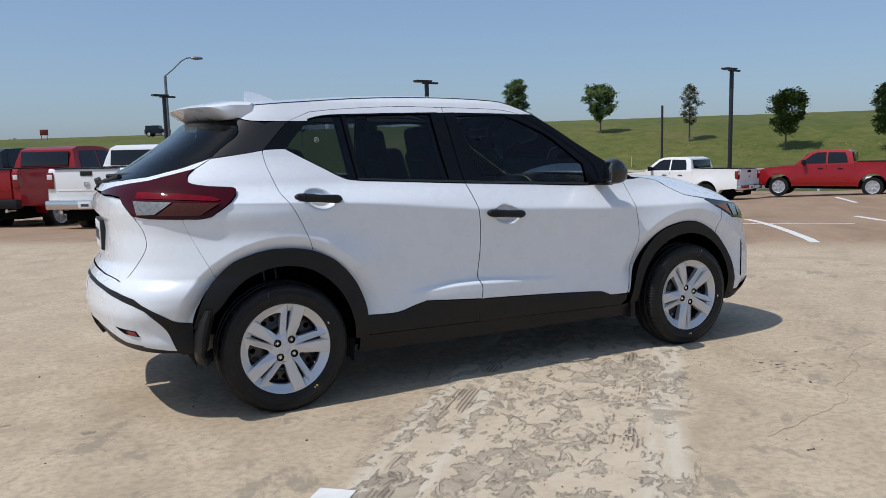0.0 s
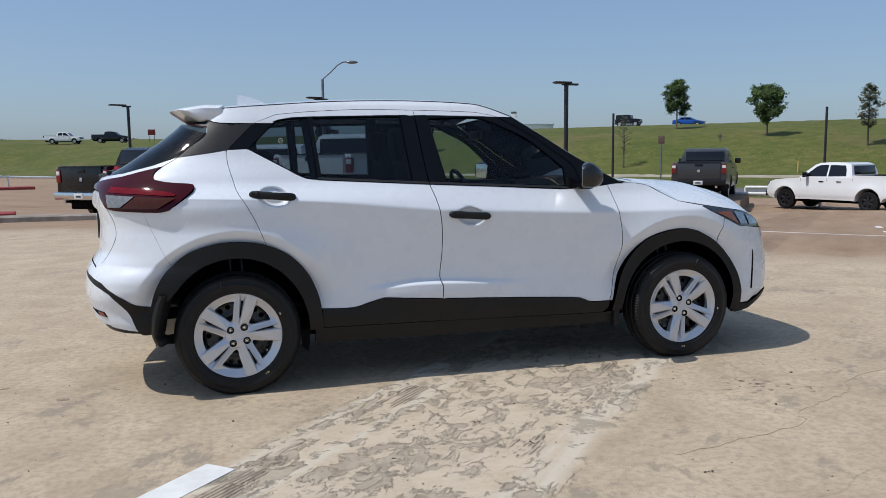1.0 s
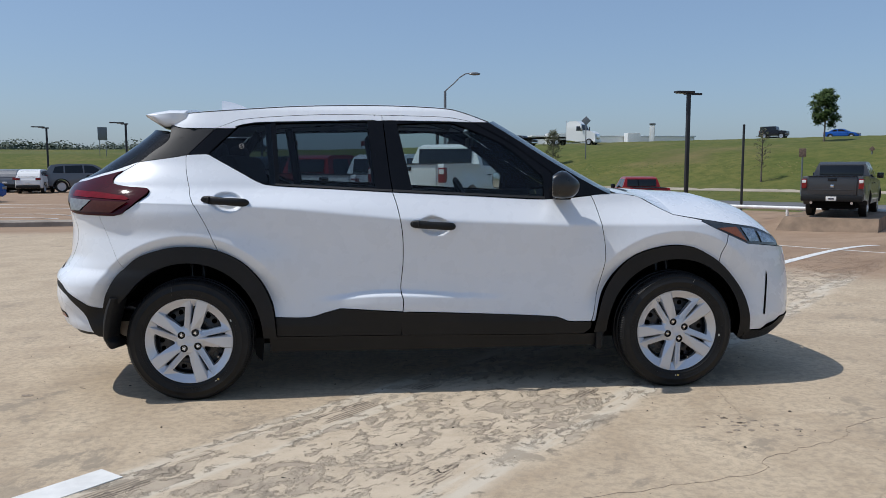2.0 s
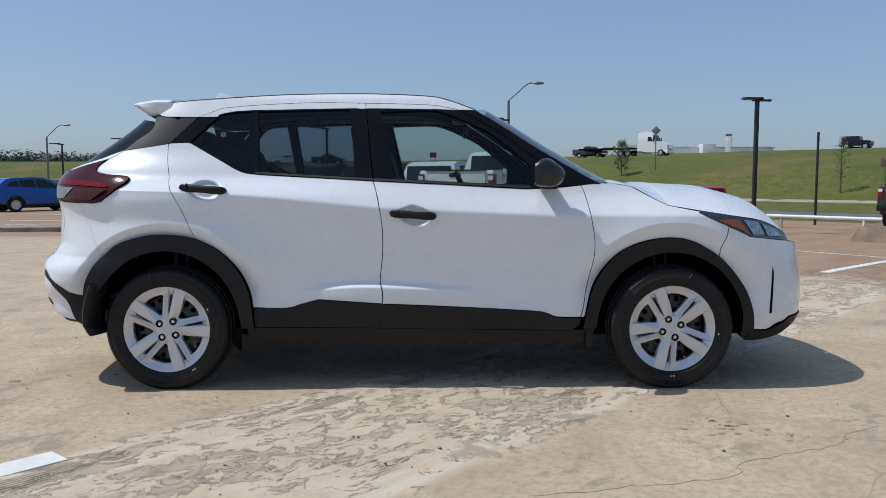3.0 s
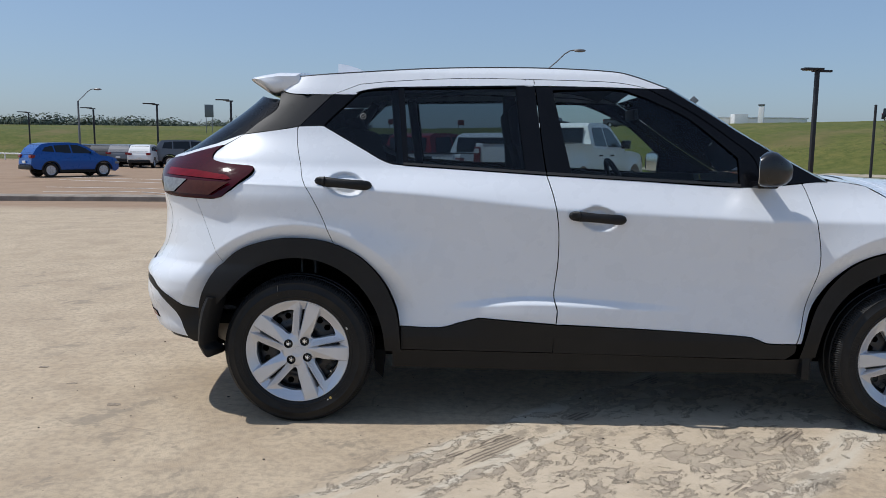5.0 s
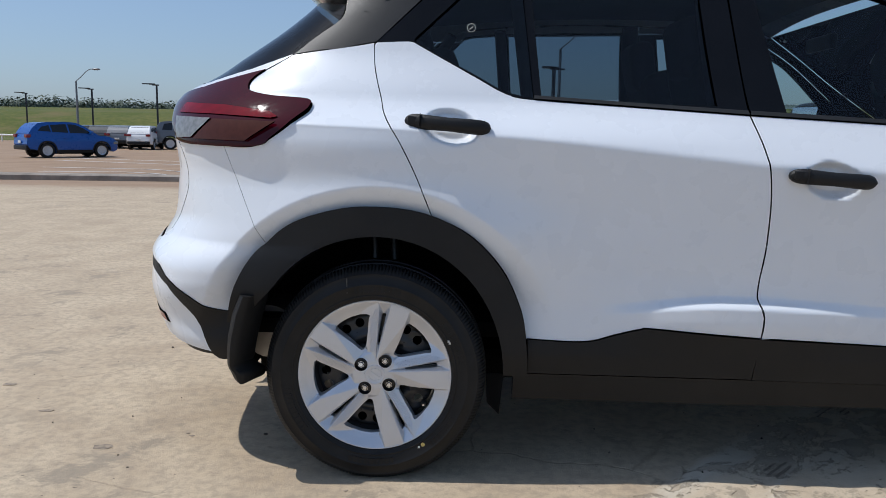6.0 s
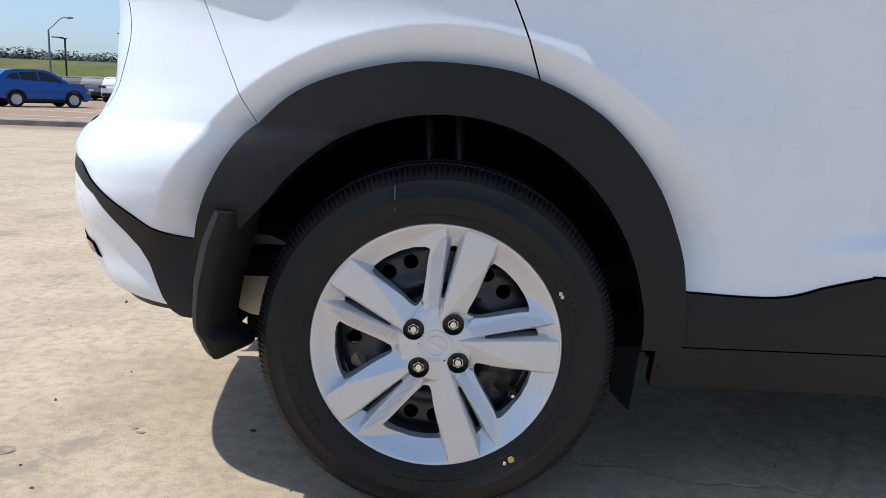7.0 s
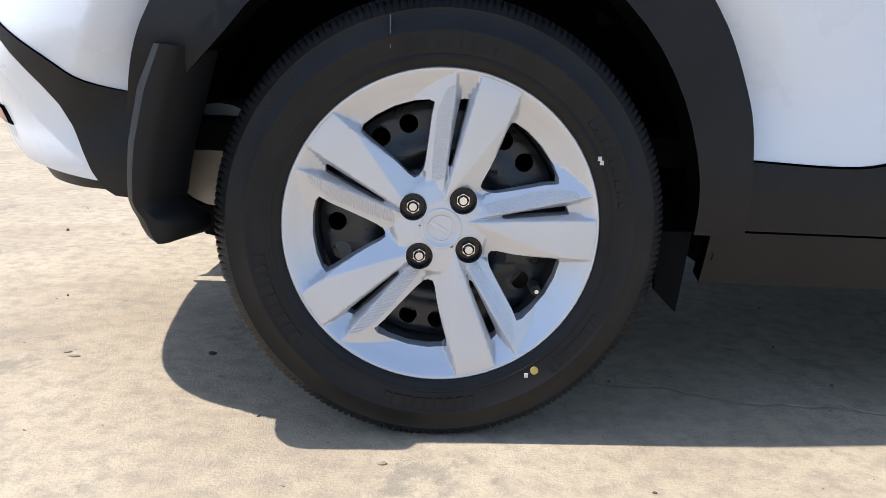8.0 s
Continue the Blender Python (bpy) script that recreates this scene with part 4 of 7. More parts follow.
for v in [-1.02, -1.0, -.97] + [k / 14 for k in range(-13, 14)] + [.97, 1.0, 1.02]:
    c = 1 - min(1, v * v)
    tip = -.335 + .088 * abs(v) ** 2.2
    prof = [(-.030, 1.524 + .026 * c), (-.13, 1.524 + .026 * c), (tip + .05, 1.513 + .012 * c), (tip + .006, 1.503 + .008 * c), (tip, 1.498 + .008 * c), (tip + .008, 1.491 + .007 * c), (tip + .05, 1.464 + .006 * c), (tip + .097, 1.436 + .004 * c), (-.085, 1.440), (-.02, 1.470)]
    mx, mz = -.13, 1.488
    k = {1.02: .55, 1.0: .86, .97: .97}.get(abs(v), 1.0)
    rows.append([bm.verts.new((mx + (x - mx) * (.5 + .5 * k), v * .550, mz + (z - mz) * k)) for x, z in prof])
for a, b in zip(rows, rows[1:]):
    for k in range(len(a)):
        bm.faces.new((a[k], b[k], b[(k + 1) % len(a)], a[(k + 1) % len(a)]))
for r in (rows[0], rows[-1]):
    bm.faces.new(r)
part("roof_spoiler", bm, M["white"], suv, "white roof spoiler over the rear window", 42)

# roof, windscreen, bonnet
def skin_across(name, line, y_of, crown, material, parent, label="", n=24, power=2.4, thick=0.0):
    """A sheet from the right edge to the left one over a line of (x, z, way x, way z) edge points."""
    bm = bmesh.new()
    rows = []
    for (x, z), (cx, cz) in zip(line, crown):
        w = y_of(x, z)
        rows.append([bm.verts.new((x + cx * (1 - abs(v) ** power), v * w, z + cz * (1 - abs(v) ** power))) for v in np.linspace(-1, 1, n + 1)])
    for a, b in zip(rows, rows[1:]):
        for k in range(n):
            bm.faces.new((a[k], b[k], b[k + 1], a[k + 1]))
    return part(name, bm, material, parent, label, 30)


def y_at(x, z):
    xs, ys = surf(np.array([S(x, z)[0]]), np.array([z]))
    return float(ys[0])


roof_line = curve2([(-.060, 1.500)] + L_DITCH, 6)
skin_across("roof", roof_line, lambda x, z: y_at(x, z) - .004, [(0.0, .035)] * len(roof_line), M["white"], suv, "white roof skin")
for s in (-1, 1):
    bm = bmesh.new()
    rings = []
    for px, pz in roof_line[2:]:
        rings.append([bm.verts.new((px, s * (y_at(px, pz) - .002 + .0034 * math.cos(k * math.pi / 3)), pz + .001 + .0034 * math.sin(k * math.pi / 3))) for k in range(6)])
    for a, b in zip(rings, rings[1:]):
        for k in range(6):
            bm.faces.new((a[k], b[k], b[(k + 1) % 6], a[(k + 1) % 6]))
    part("roof_strip", bm, M["seal"], suv, "black roof joint strip")
scr = curve2(L_APIL, 5)
skin_across("windscreen", scr, lambda x, z: y_at(x, z) - .006, [(.09 + .03 * k / len(scr), .03) for k in range(len(scr))], M["win"], suv, "raked windscreen")
hood_edge = curve2([(2.30, 1.071), (2.416, 1.053), (2.516, .997), (2.583, .963), (2.610, .955), (2.76, .930), (2.908, .907), (3.081, .881), (3.19, .845), (3.262, .808), (3.29, .765)], 4)
skin_across("bonnet", hood_edge, lambda x, z: y_at(x, z), [(.10 * smooth01(2.7, 3.29, x) + .0, float(np.interp(x, [2.3, 2.45, 2.6, 2.9, 3.1, 3.2, 3.29], [.022, .040, .120, .150, .115, .065, .0]))) for x, z in hood_edge], M["white"], suv, "white bonnet", 30, 2.6)
cowl_line = [(2.10, 1.063), (2.26, 1.066), (2.33, 1.066)]
skin_across("cowl", cowl_line, lambda x, z: y_at(x, z) - .02, [(.18, .015)] * 3, M["clad"], suv, "black cowl under the windscreen")
front = joined([S(2.906, .845), S(3.033, .791), S(3.199, .771), S(3.287, .761), E_(.50, .735, True), E_(.004, .74, True), E_(.004, .37, True), E_(.45, .37, True)], [S(3.292, .357), S(3.253, .327), S(3.159, .293), S(3.070, .297)],
               sp([(3.068, .300), (3.040, .438), (2.980, .558), (2.870, .685)]), sp([(2.864, .692), (2.872, .745), (2.894, .800), (2.906, .845)], 4))
nose = panel("front_bumper", [front], M["white"], suv, sides="B", step=.025, label="white front bumper", bulge=lambda q, z: -.012 * smooth01(.62, .60, z) * np.exp(-((q - 3.30) / .05) ** 2))
for side in "RL":
    panel("bumper_vent", [joined([S(3.172, .632), S(3.168, .545), S(3.158, .383), S(3.172, .380), S(3.178, .510), S(3.180, .60)])], M["dark"], nose, .003, .004, sides=side, step=.03)
panel("front_lip", [joined([S(3.070, .294), S(3.159, .290), S(3.253, .324), S(3.292, .354), E_(.45, .366, True), E_(.004, .366, True), E_(.004, .27, True), E_(.5, .27, True), S(3.25, .245), S(3.076, .232), S(3.03, .240)])], M["clad"], nose, .006, .03, sides="B", step=.03, label="black lower lip")

# things on the body
for side, s in (("R", -1), ("L", 1)):
    door_r = [o for o in suv.children if o.name.startswith("rear_door")][0 if s < 0 else 1]
    door_f = [o for o in suv.children if o.name.startswith("front_door")][0 if s < 0 else 1]
    for door, hx, hz, tilt in ((door_r, .20, 1.043, 5.6), (door_f, 1.275, .910, 5.2)):
        yb = y_at(hx, hz) + .034
        bm = bmesh.new()
        rows = []
        for i in range(17):
            t = math.sin(math.pi / 2 * (-1 + i / 8))
            w = (.0185 + .0035 * abs(t)) * (1 - abs(t) ** 9) ** .5 + .0005
            out = .040 * (1 - .55 * abs(t) ** 3)
            rows.append([bm.verts.new((t * .121, -(out - .012 + .012 * math.cos(a)) , (w * math.sin(a)) + .002 * t)) for a in np.linspace(0, 2 * math.pi, 12, endpoint=False)])
        for a, b in zip(rows, rows[1:]):
            for k in range(12):
                bm.faces.new((a[k], b[k], b[(k + 1) % 12], a[(k + 1) % 12]))
        for r in (rows[0], rows[-1]):
            bm.faces.new(r)
        add_box(bm, (-.112, -.03, -.012), (-.078, .004, .012), .004)
        add_box(bm, (-.0790, -.0415, -.0215), (-.0775, -.02, .0215), 0)
        add_box(bm, (.092, -.022, -.009), (.112, .004, .009), .004)
        m = pose(hx, s * (yb - .004), hz, 0, tilt, 0) @ Matrix.Diagonal((1, -s, 1, 1))
        bmesh.ops.transform(bm, matrix=m, verts=bm.verts)
        handle = part("handle", bm, M["clad"], door, "black door handle")
    # mirror: a deep housing, upright at its open back and drawn out to a blunt nose
    bm = bmesh.new()
    rows = []
    for t in (0, .04, .14, .28, .44, .60, .75, .88, .96, 1.0):
        zt = 1.186 + .014 * math.sin(math.pi * min(1, t * 1.5)) - .052 * t ** 2.6
        zb = 1.050 + .002 * t + .050 * t ** 5
        yi, yo = .800 + .02 * t, 1.002 - .015 * t - .07 * t ** 4
        k = 1 - .10 * (1 - t) ** 8 - .55 * max(0, t - .9) * 10 * .4
        row = []
        for a in np.linspace(0, 2 * math.pi, 28, endpoint=False):
            cy, cz = math.copysign(abs(math.cos(a)) ** .55, math.cos(a)), math.copysign(abs(math.sin(a)) ** .55, math.sin(a))
            yy = (yi + yo) / 2 + (yo - yi) / 2 * k * cy
            row.append(bm.verts.new((1.876 + .168 * t - .42 * (1 - t) * (yy - 1.0), s * yy, (zt + zb) / 2 + (zt - zb) / 2 * k * cz)))
        rows.append(row)
    for a, b in zip(rows, rows[1:]):
        for k in range(28):
            bm.faces.new((a[k], b[k], b[(k + 1) % 28], a[(k + 1) % 28]))
    bm.faces.new(rows[0]), bm.faces.new(rows[-1])
    mirror = part("door_mirror", bm, M["mirror_shell"], suv, "black door mirror", 40)
    part("mirror_foot", box_bm((1.93, min(s * .71, s * .84), 1.040), (2.02, max(s * .71, s * .84), 1.070), .012), M["gloss_black"], mirror)
    glass_at = pose(1.918, s * .900, 1.119, 0, 0, s * math.degrees(math.atan(.42)))
    part("mirror_glass", box_bm((-.0040, -.082, -.054), (-.0005, .082, .054), .0015, glass_at), M["chrome"], mirror)
fin = bmesh.new()
rows = []
for i in range(9):
    t = i / 8
    x = .055 - .10 * 0 + t * .19
    top = 1.556 + .064 * (1 - t ** 1.7)
    rows.append([fin.verts.new((x + o, y, z)) for o, y, z in ((0, -.020 * (1 - t * .5), 1.545), (0, -.006, (1.545 + top) / 2), (-.0, 0, top), (0, .006, (1.545 + top) / 2), (0, .020 * (1 - t * .5), 1.545))])
for a, b in zip(rows, rows[1:]):
    for k in range(4):
        fin.faces.new((a[k], b[k], b[k + 1], a[k + 1]))
fin.faces.new(rows[0]), fin.faces.new(rows[-1])
part("shark_fin_antenna", fin, M["white"], suv, "white shark fin antenna", 30)

# underside, wheel housings, exhaust, flaps
under = bmesh.new()
add_box(under, (-.40, -.60, .24), (3.20, .62, .34), .02)
add_box(under, (.45, -.76, .23), (2.16, .76, .30), .01)
add_box(under, (-.68, -.64, .40), (-.38, .64, .46), .02)
part("underbody", under, M["dark"], suv, "dark underbody")
for cx in AXLES:
    for s in (-1, 1):
        bm = bmesh.new()
        ring0, ring1 = [], []
        for a in np.linspace(radians(-6), radians(186), 34):
            ring0.append(bm.verts.new((cx + .418 * math.cos(a), s * .785, HUB_Z + .430 * math.sin(a))))
            ring1.append(bm.verts.new((cx + .410 * math.cos(a), s * .42, HUB_Z + .420 * math.sin(a))))
        for k in range(33):
            bm.faces.new((ring0[k], ring0[k + 1], ring1[k + 1], ring1[k]))
        bm.faces.new(ring1)
        part("wheel_housing", bm, M["dark"], suv)
        strut = bmesh.new()
        for dx in (-.022, .040):
            add_rod(strut, (cx + dx, s * .60, HUB_Z + .20), (cx + dx - .012, s * .56, HUB_Z + .43), .012, None, 10)
        add_rod(strut, (cx, s * .66, HUB_Z), (cx, s * .30, HUB_Z), .05, None, 14)
        part("suspension_strut", strut, M["steel_black"], suv, "dark suspension strut")
part("exhaust_box", rod_bm((-.36, -.62, .385), (-.36, .35, .385), .085, None, 24), M["alu"], suv, "dull steel silencer")
part("exhaust_pipe", rod_bm((-.40, -.55, .36), (-.56, -.55, .335), .024, None, 16), M["alu"], suv, "dull steel tailpipe")
for s in (-1, 1):
    bm = bmesh.new()
    rows = []
    for i in range(33):
        z = .556 - .264 * (1 - (1 - i / 32) ** 1.5)
        xl = float(np.interp(z, [.292, .295, .302, .315, .335, .36, .43, .50, .556], [-.398, -.408, -.416, -.423, -.428, -.430, -.426, -.412, -.388]))
        xr = float(np.interp(z, [.292, .295, .303, .318, .328, .336, .350, .36, .43, .50, .556], [-.360, -.346, -.337, -.334, -.338, -.354, -.370, -.364, -.350, -.330, -.316]))
        row = []
        for t, y in ((0, .790), (.06, .828), (.16, .852), (.30, .862), (.45, .858), (.60, .842), (.80, .808), (1, .770), (.97, .755), (.5, .800), (.1, .775)):
            row.append(bm.verts.new((xl + (xr - xl) * t, s * (y + .036 - .030 * float(smooth01(.40, .27, z))), z - .006 * t)))
        rows.append(row)
    for a, b in zip(rows, rows[1:]):
        for k in range(len(a)):
            bm.faces.new((a[k], b[k], b[(k + 1) % len(a)], a[(k + 1) % len(a)]))
    bm.faces.new(rows[0]), bm.faces.new(rows[-1])
    part("mud_flap", bm, M["clad"], suv, "black rear mud flap", 45)
    bm = fill2d([[(.378, .316), (.325, .316), (.330, .225), (.366, .190)]], .03)
    ext = bmesh.ops.extrude_face_region(bm, geom=bm.faces[:])
    for v in ext["geom"]:
        if isinstance(v, bmesh.types.BMVert):
            v.co.z = 1
    for v in bm.verts:
        x, z, k = v.co
        v.co = Vector((x, s * (.79 - .012 * (1 - k)), z))
    part("splash_guard", bm, M["dark"], suv, "black splash guard")
    bm = box_bm((2.175, min(s * .60, s * .81), .215), (2.215, max(s * .60, s * .81), .33), .012)
    part("front_flap", bm, M["clad"], suv)

# cabin
def seat(x, y, wide, parent):
    bm = bmesh.new()
    add_box(bm, (x - .02, y - wide / 2, .62), (x + .50, y + wide / 2, .78), .05, None, 3)
    add_box(bm, (-.07, y - wide / 2 + .02, 0), (.07, y + wide / 2 - .02, .58), .06, pose(x + .02, 0, .72, 0, -16, 0), 3)
    ob = part("seat", bm, M["cloth"], parent, "charcoal cloth seat")
    for k in ((y,) if wide < .7 else (y - .40, y + .40)):
        hb = box_bm((-.05, k - .12, 0), (.05, k + .12, .20), .045, pose(x - .165, 0, 1.205 if wide < .7 else 1.16, 0, -10, 0), 3)
        add_rod(hb, (x - .14, k - .05, 1.12), (x - .165, k - .05, 1.24), .008, None, 6)
        add_rod(hb, (x - .14, k + .05, 1.12), (x - .165, k + .05, 1.24), .008, None, 6)
        part("headrest", hb, M["cloth"], ob)


seat(1.16, -.36, .50, suv)
seat(1.16, .36, .50, suv)
seat(.28, 0, 1.22, suv)
bm = box_bm((1.72, -.70, .70), (2.16, .70, .985), .07, None, 3)
add_box(bm, (1.64, .14, .86), (1.84, .60, 1.03), .05, None, 3)
part("dashboard", bm, M["trim_in"], suv, "dark dashboard")
ring = bmesh.new()
for i in range(28):
    a, b = 2 * math.pi * i / 28, 2 * math.pi * (i + 1) / 28
    m = pose(1.60, .37, .965, 0, -24, 0)
    add_rod(ring, m @ Vector((0, .185 * math.cos(a), .185 * math.sin(a))), m @ Vector((0, .185 * math.cos(b), .185 * math.sin(b))), .015, None, 8)
m = pose(1.60, .37, .965, 0, -24, 0)
for a in (0, 180, 270):
    add_rod(ring, m @ Vector((.02, 0, 0)), m @ Vector((0, .18 * math.cos(radians(a)), .18 * math.sin(radians(a)))), .02, None, 8)
add_rod(ring, (1.60, .37, .965), (1.72, .37, .91), .04, None, 10)
part("steering_wheel", ring, M["trim_in"], suv, "black steering wheel")
part("inner_mirror", box_bm((1.56, -.11, 1.345), (1.585, .11, 1.40), .012, None, 3), M["trim_in"], suv, "black inner mirror")
part("cabin_floor", box_bm((-.45, -.70, .40), (2.1, .70, .45), .01), M["dark"], suv)
part("parcel_shelf", box_bm((-.52, -.60, 1.04), (-.02, .60, 1.07), .01), M["cloth"], suv)
skin_across("headliner", curve2([(-.06, 1.470), (.238, 1.497), (.6, 1.519), (1.011, 1.524), (1.333, 1.511), (1.50, 1.470)], 4), lambda x, z: y_at(x, z) - .02, [(0, .03)] * 21, M["headliner"], suv)
for s in (-1, 1):
    for x0, x1, z0, z1, wd in ((1.00, .97, 1.09, 1.49, .075), (.44, .40, 1.10, 1.47, .05), (.10, .19, 1.31, 1.45, .05)):
        bm = bmesh.new()
        add_rod(bm, (x0, s * (y_at(x0, z0) - .05), z0), (x1, s * (y_at(x1, z1) - .04), z1), wd / 2, None, 10)
        part("inner_pillar", bm, M["trim_in"], suv)
    bm = box_bm((-.1, min(s * .66, s * .70), .92), (2.1, max(s * .66, s * .70), 1.06), .01)
    part("door_trim", bm, M["trim_in"], suv)
ringm = bmesh.new()
for i in range(20):
    a, b = 2 * math.pi * i / 20, 2 * math.pi * (i + 1) / 20
    add_rod(ringm, (.262 + .012 * math.cos(a), 0, .012 * math.sin(a)), (.262 + .012 * math.cos(b), 0, .012 * math.sin(b)), .0012, None, 5)
add_rod(ringm, (.256, 0, -.004), (.268, 0, .004), .0014, None, 5)
bmesh.ops.transform(ringm, matrix=pose(0, -y_at(.262, 1.33) + .006, 1.33), verts=ringm.verts)
part("pane_marking", ringm, M["pale_print"], suv, "small pale round pane marking")


# ---- wheels of the crossover ----
def polar(r, deg):
    """A point of the wheel's face: degrees clockwise from straight up."""
    return (r * math.sin(radians(deg)), r * math.cos(radians(deg)))


def add_bm(dst, src, m=None):
    me = bpy.data.meshes.new("t")
    src.to_mesh(me)
    src.free()
    if m is not None:
        me.transform(m)
    dst.from_mesh(me)
    bpy.data.meshes.remove(me)


# straight edges of a pair of spokes, outer point to inner point
SPOKE_LINES = {"left": (polar(.2240, 12.4), polar(.0900, 9.2)), "right": (polar(.2270, 27.6), polar(.1780, 29.4)), "facet": (polar(.1790, 29.2), polar(.0760, 19.0)), "crest": (polar(.2220, 3.5), polar(.0600, 1.5))}


def right_of(name, x, z):
    """How far a point lies to the right of an edge, seen from the hub outward."""
    (ax, az), (bx, bz) = SPOKE_LINES[name]
    wx, wz = ax - bx, az - bz
    return ((x - bx) * wz - (z - bz) * wx) / math.hypot(wx, wz)


def cover_height(x, z):
    """How far the face of the wheel cover stands out, for the pair of spokes that points up."""
    r = math.hypot(x, z)
    ring = float(np.interp(r, [.170, .178, .186, .200, .212, .2185, .2225, .2245], [.0655, .0670, .0705, .0785, .0870, .0914, .0924, .0924]))
    broad = .0800 + .0125 * min(1.0, r / .200) - 2.2 * max(0, -right_of("left", x, z)) - max(2.2 * max(0, right_of("right", x, z)), .50 * max(0, right_of("facet", x, z)))
    c = right_of("crest", x, z)
    slim = .0770 + .0150 * r / .222 - 2.2 * max(0, c) - .34 * max(0, -c)
    hub = .0815 - .16 * max(0, r - .040) - .9 * max(0, r - .064)
    return min(max(ring, broad, slim, hub), .0945)


def cover_bm():
    """The moulded cover: outline with openings, bent to its relief, edges turned in."""
    cuts = []
    for k in range(5):
        window = [polar(.181, 33), polar(.1825, 40), polar(.183, 49), polar(.1825, 58), polar(.181, 64.5), polar(.177, 67.0), polar(.16, 65.2), polar(.13, 62.4), polar(.105, 58.6), polar(.090, 54.8), polar(.0835, 51.0), polar(.080, 46.5), polar(.0805, 42.0), polar(.088, 39.4), polar(.11, 36.6), polar(.14, 33.4), polar(.165, 31.2), polar(.176, 30.9)]
        slit = [polar(.181, 6.2), polar(.184, 7.8), polar(.184, 10.0), polar(.150, 9.4), polar(.110, 8.4), polar(.092, 7.6), polar(.088, 6.0), polar(.090, 4.0), polar(.12, 4.6), polar(.15, 5.4)]
        for line in (window, slit):
            m = Matrix.Rotation(radians(-72 * k), 2)
            cuts.append([tuple(m @ Vector(q)) for q in line])
    for k in range(4):
        cx, cz = polar(.0505, 36 + 90 * k)
        cuts.append([(cx + .0190 * math.cos(a), cz + .0190 * math.sin(a)) for a in np.linspace(0, 2 * math.pi, 20, endpoint=False)])
    rim = [(.2190 * math.cos(a), .2190 * math.sin(a)) for a in np.linspace(0, 2 * math.pi, 200, endpoint=False)]
    bm = fill2d([rim] + cuts, .0045)
    for k in range(5):
        m = Matrix.Rotation(radians(-72 * k), 2)
        for a, b in SPOKE_LINES.values():
            a, b = m @ Vector(a), m @ Vector(b)
            way = (a - b).normalized()
            near = [f for f in bm.faces if f.calc_center_median().to_2d().dot(way) > .02]
            geom = list({v for f in near for v in f.verts} | {e for f in near for e in f.edges}) + near
            bmesh.ops.bisect_plane(bm, geom=geom, dist=1e-5, plane_co=(b.x, b.y, 0), plane_no=(-way.y, way.x, 0))
    return bm


def cover_mesh(parent):
    """The moulded face with its walls, shaded by the relief itself."""
    bm = cover_bm()
    bm.verts.index_update()

    def relief(x, z):
        k = round((math.degrees(math.atan2(x, z)) - 16) / 72)
        a = radians(72 * k)
        return cover_height(x * math.cos(a) - z * math.sin(a), x * math.sin(a) + z * math.cos(a))

    verts, norms = [], []
    e = .0013
    for v in bm.verts:
        x, z = v.co.x, v.co.y
        verts.append(Vector((x, -relief(x, z), z)))
        gx_, gz_ = (relief(x + e, z) - relief(x - e, z)) / (2 * e), (relief(x, z + e) - relief(x, z - e)) / (2 * e)
        norms.append(Vector((-gx_, -1, -gz_)).normalized())
    faces = []
    for f in bm.faces:
        ids = [v.index for v in f.verts]
        a, b, c = verts[ids[0]], verts[ids[1]], verts[ids[2]]
        faces.append(ids if (b - a).cross(c - a).y < 0 else ids[::-1])
    wall_v, wall_n, wall_f = [], [], []
    edges = [(f, ed) for ed in bm.edges if len(ed.link_faces) == 1 for f in ed.link_faces]
    for f, ed in edges:
        a, b = (verts[v.index] for v in ed.verts)
        r = math.hypot(a.x, a.z)
        if r > .2185:
            continue
        mid = f.calc_center_median()
        inner = Vector((mid.x, 0, mid.y)) - Vector((a.x, 0, a.z))
        out = Vector((b.z - a.z, 0, a.x - b.x)).normalized()
        out = -out if out.dot(inner) > 0 else out
        low = -.046 if r > .075 else -.064
        k = len(wall_v)
        wall_v += [a.copy(), b.copy(), Vector((b.x, low, b.z)), Vector((a.x, low, a.z))]
        wall_n += [out] * 4
        quad = [k, k + 1, k + 2, k + 3]
        wall_f.append(quad if (b - a).cross(wall_v[k + 2] - a).dot(out) > 0 else quad[::-1])
    bm.free()
    cover = rawpart("wheel_cover", verts, faces, M["silver"], parent, "silver five-spoke wheel cover", norms)
    tagged(rawpart("opening_edge", wall_v, wall_f, M["silver"], cover, "", wall_n), kind="stuff")
    return cover


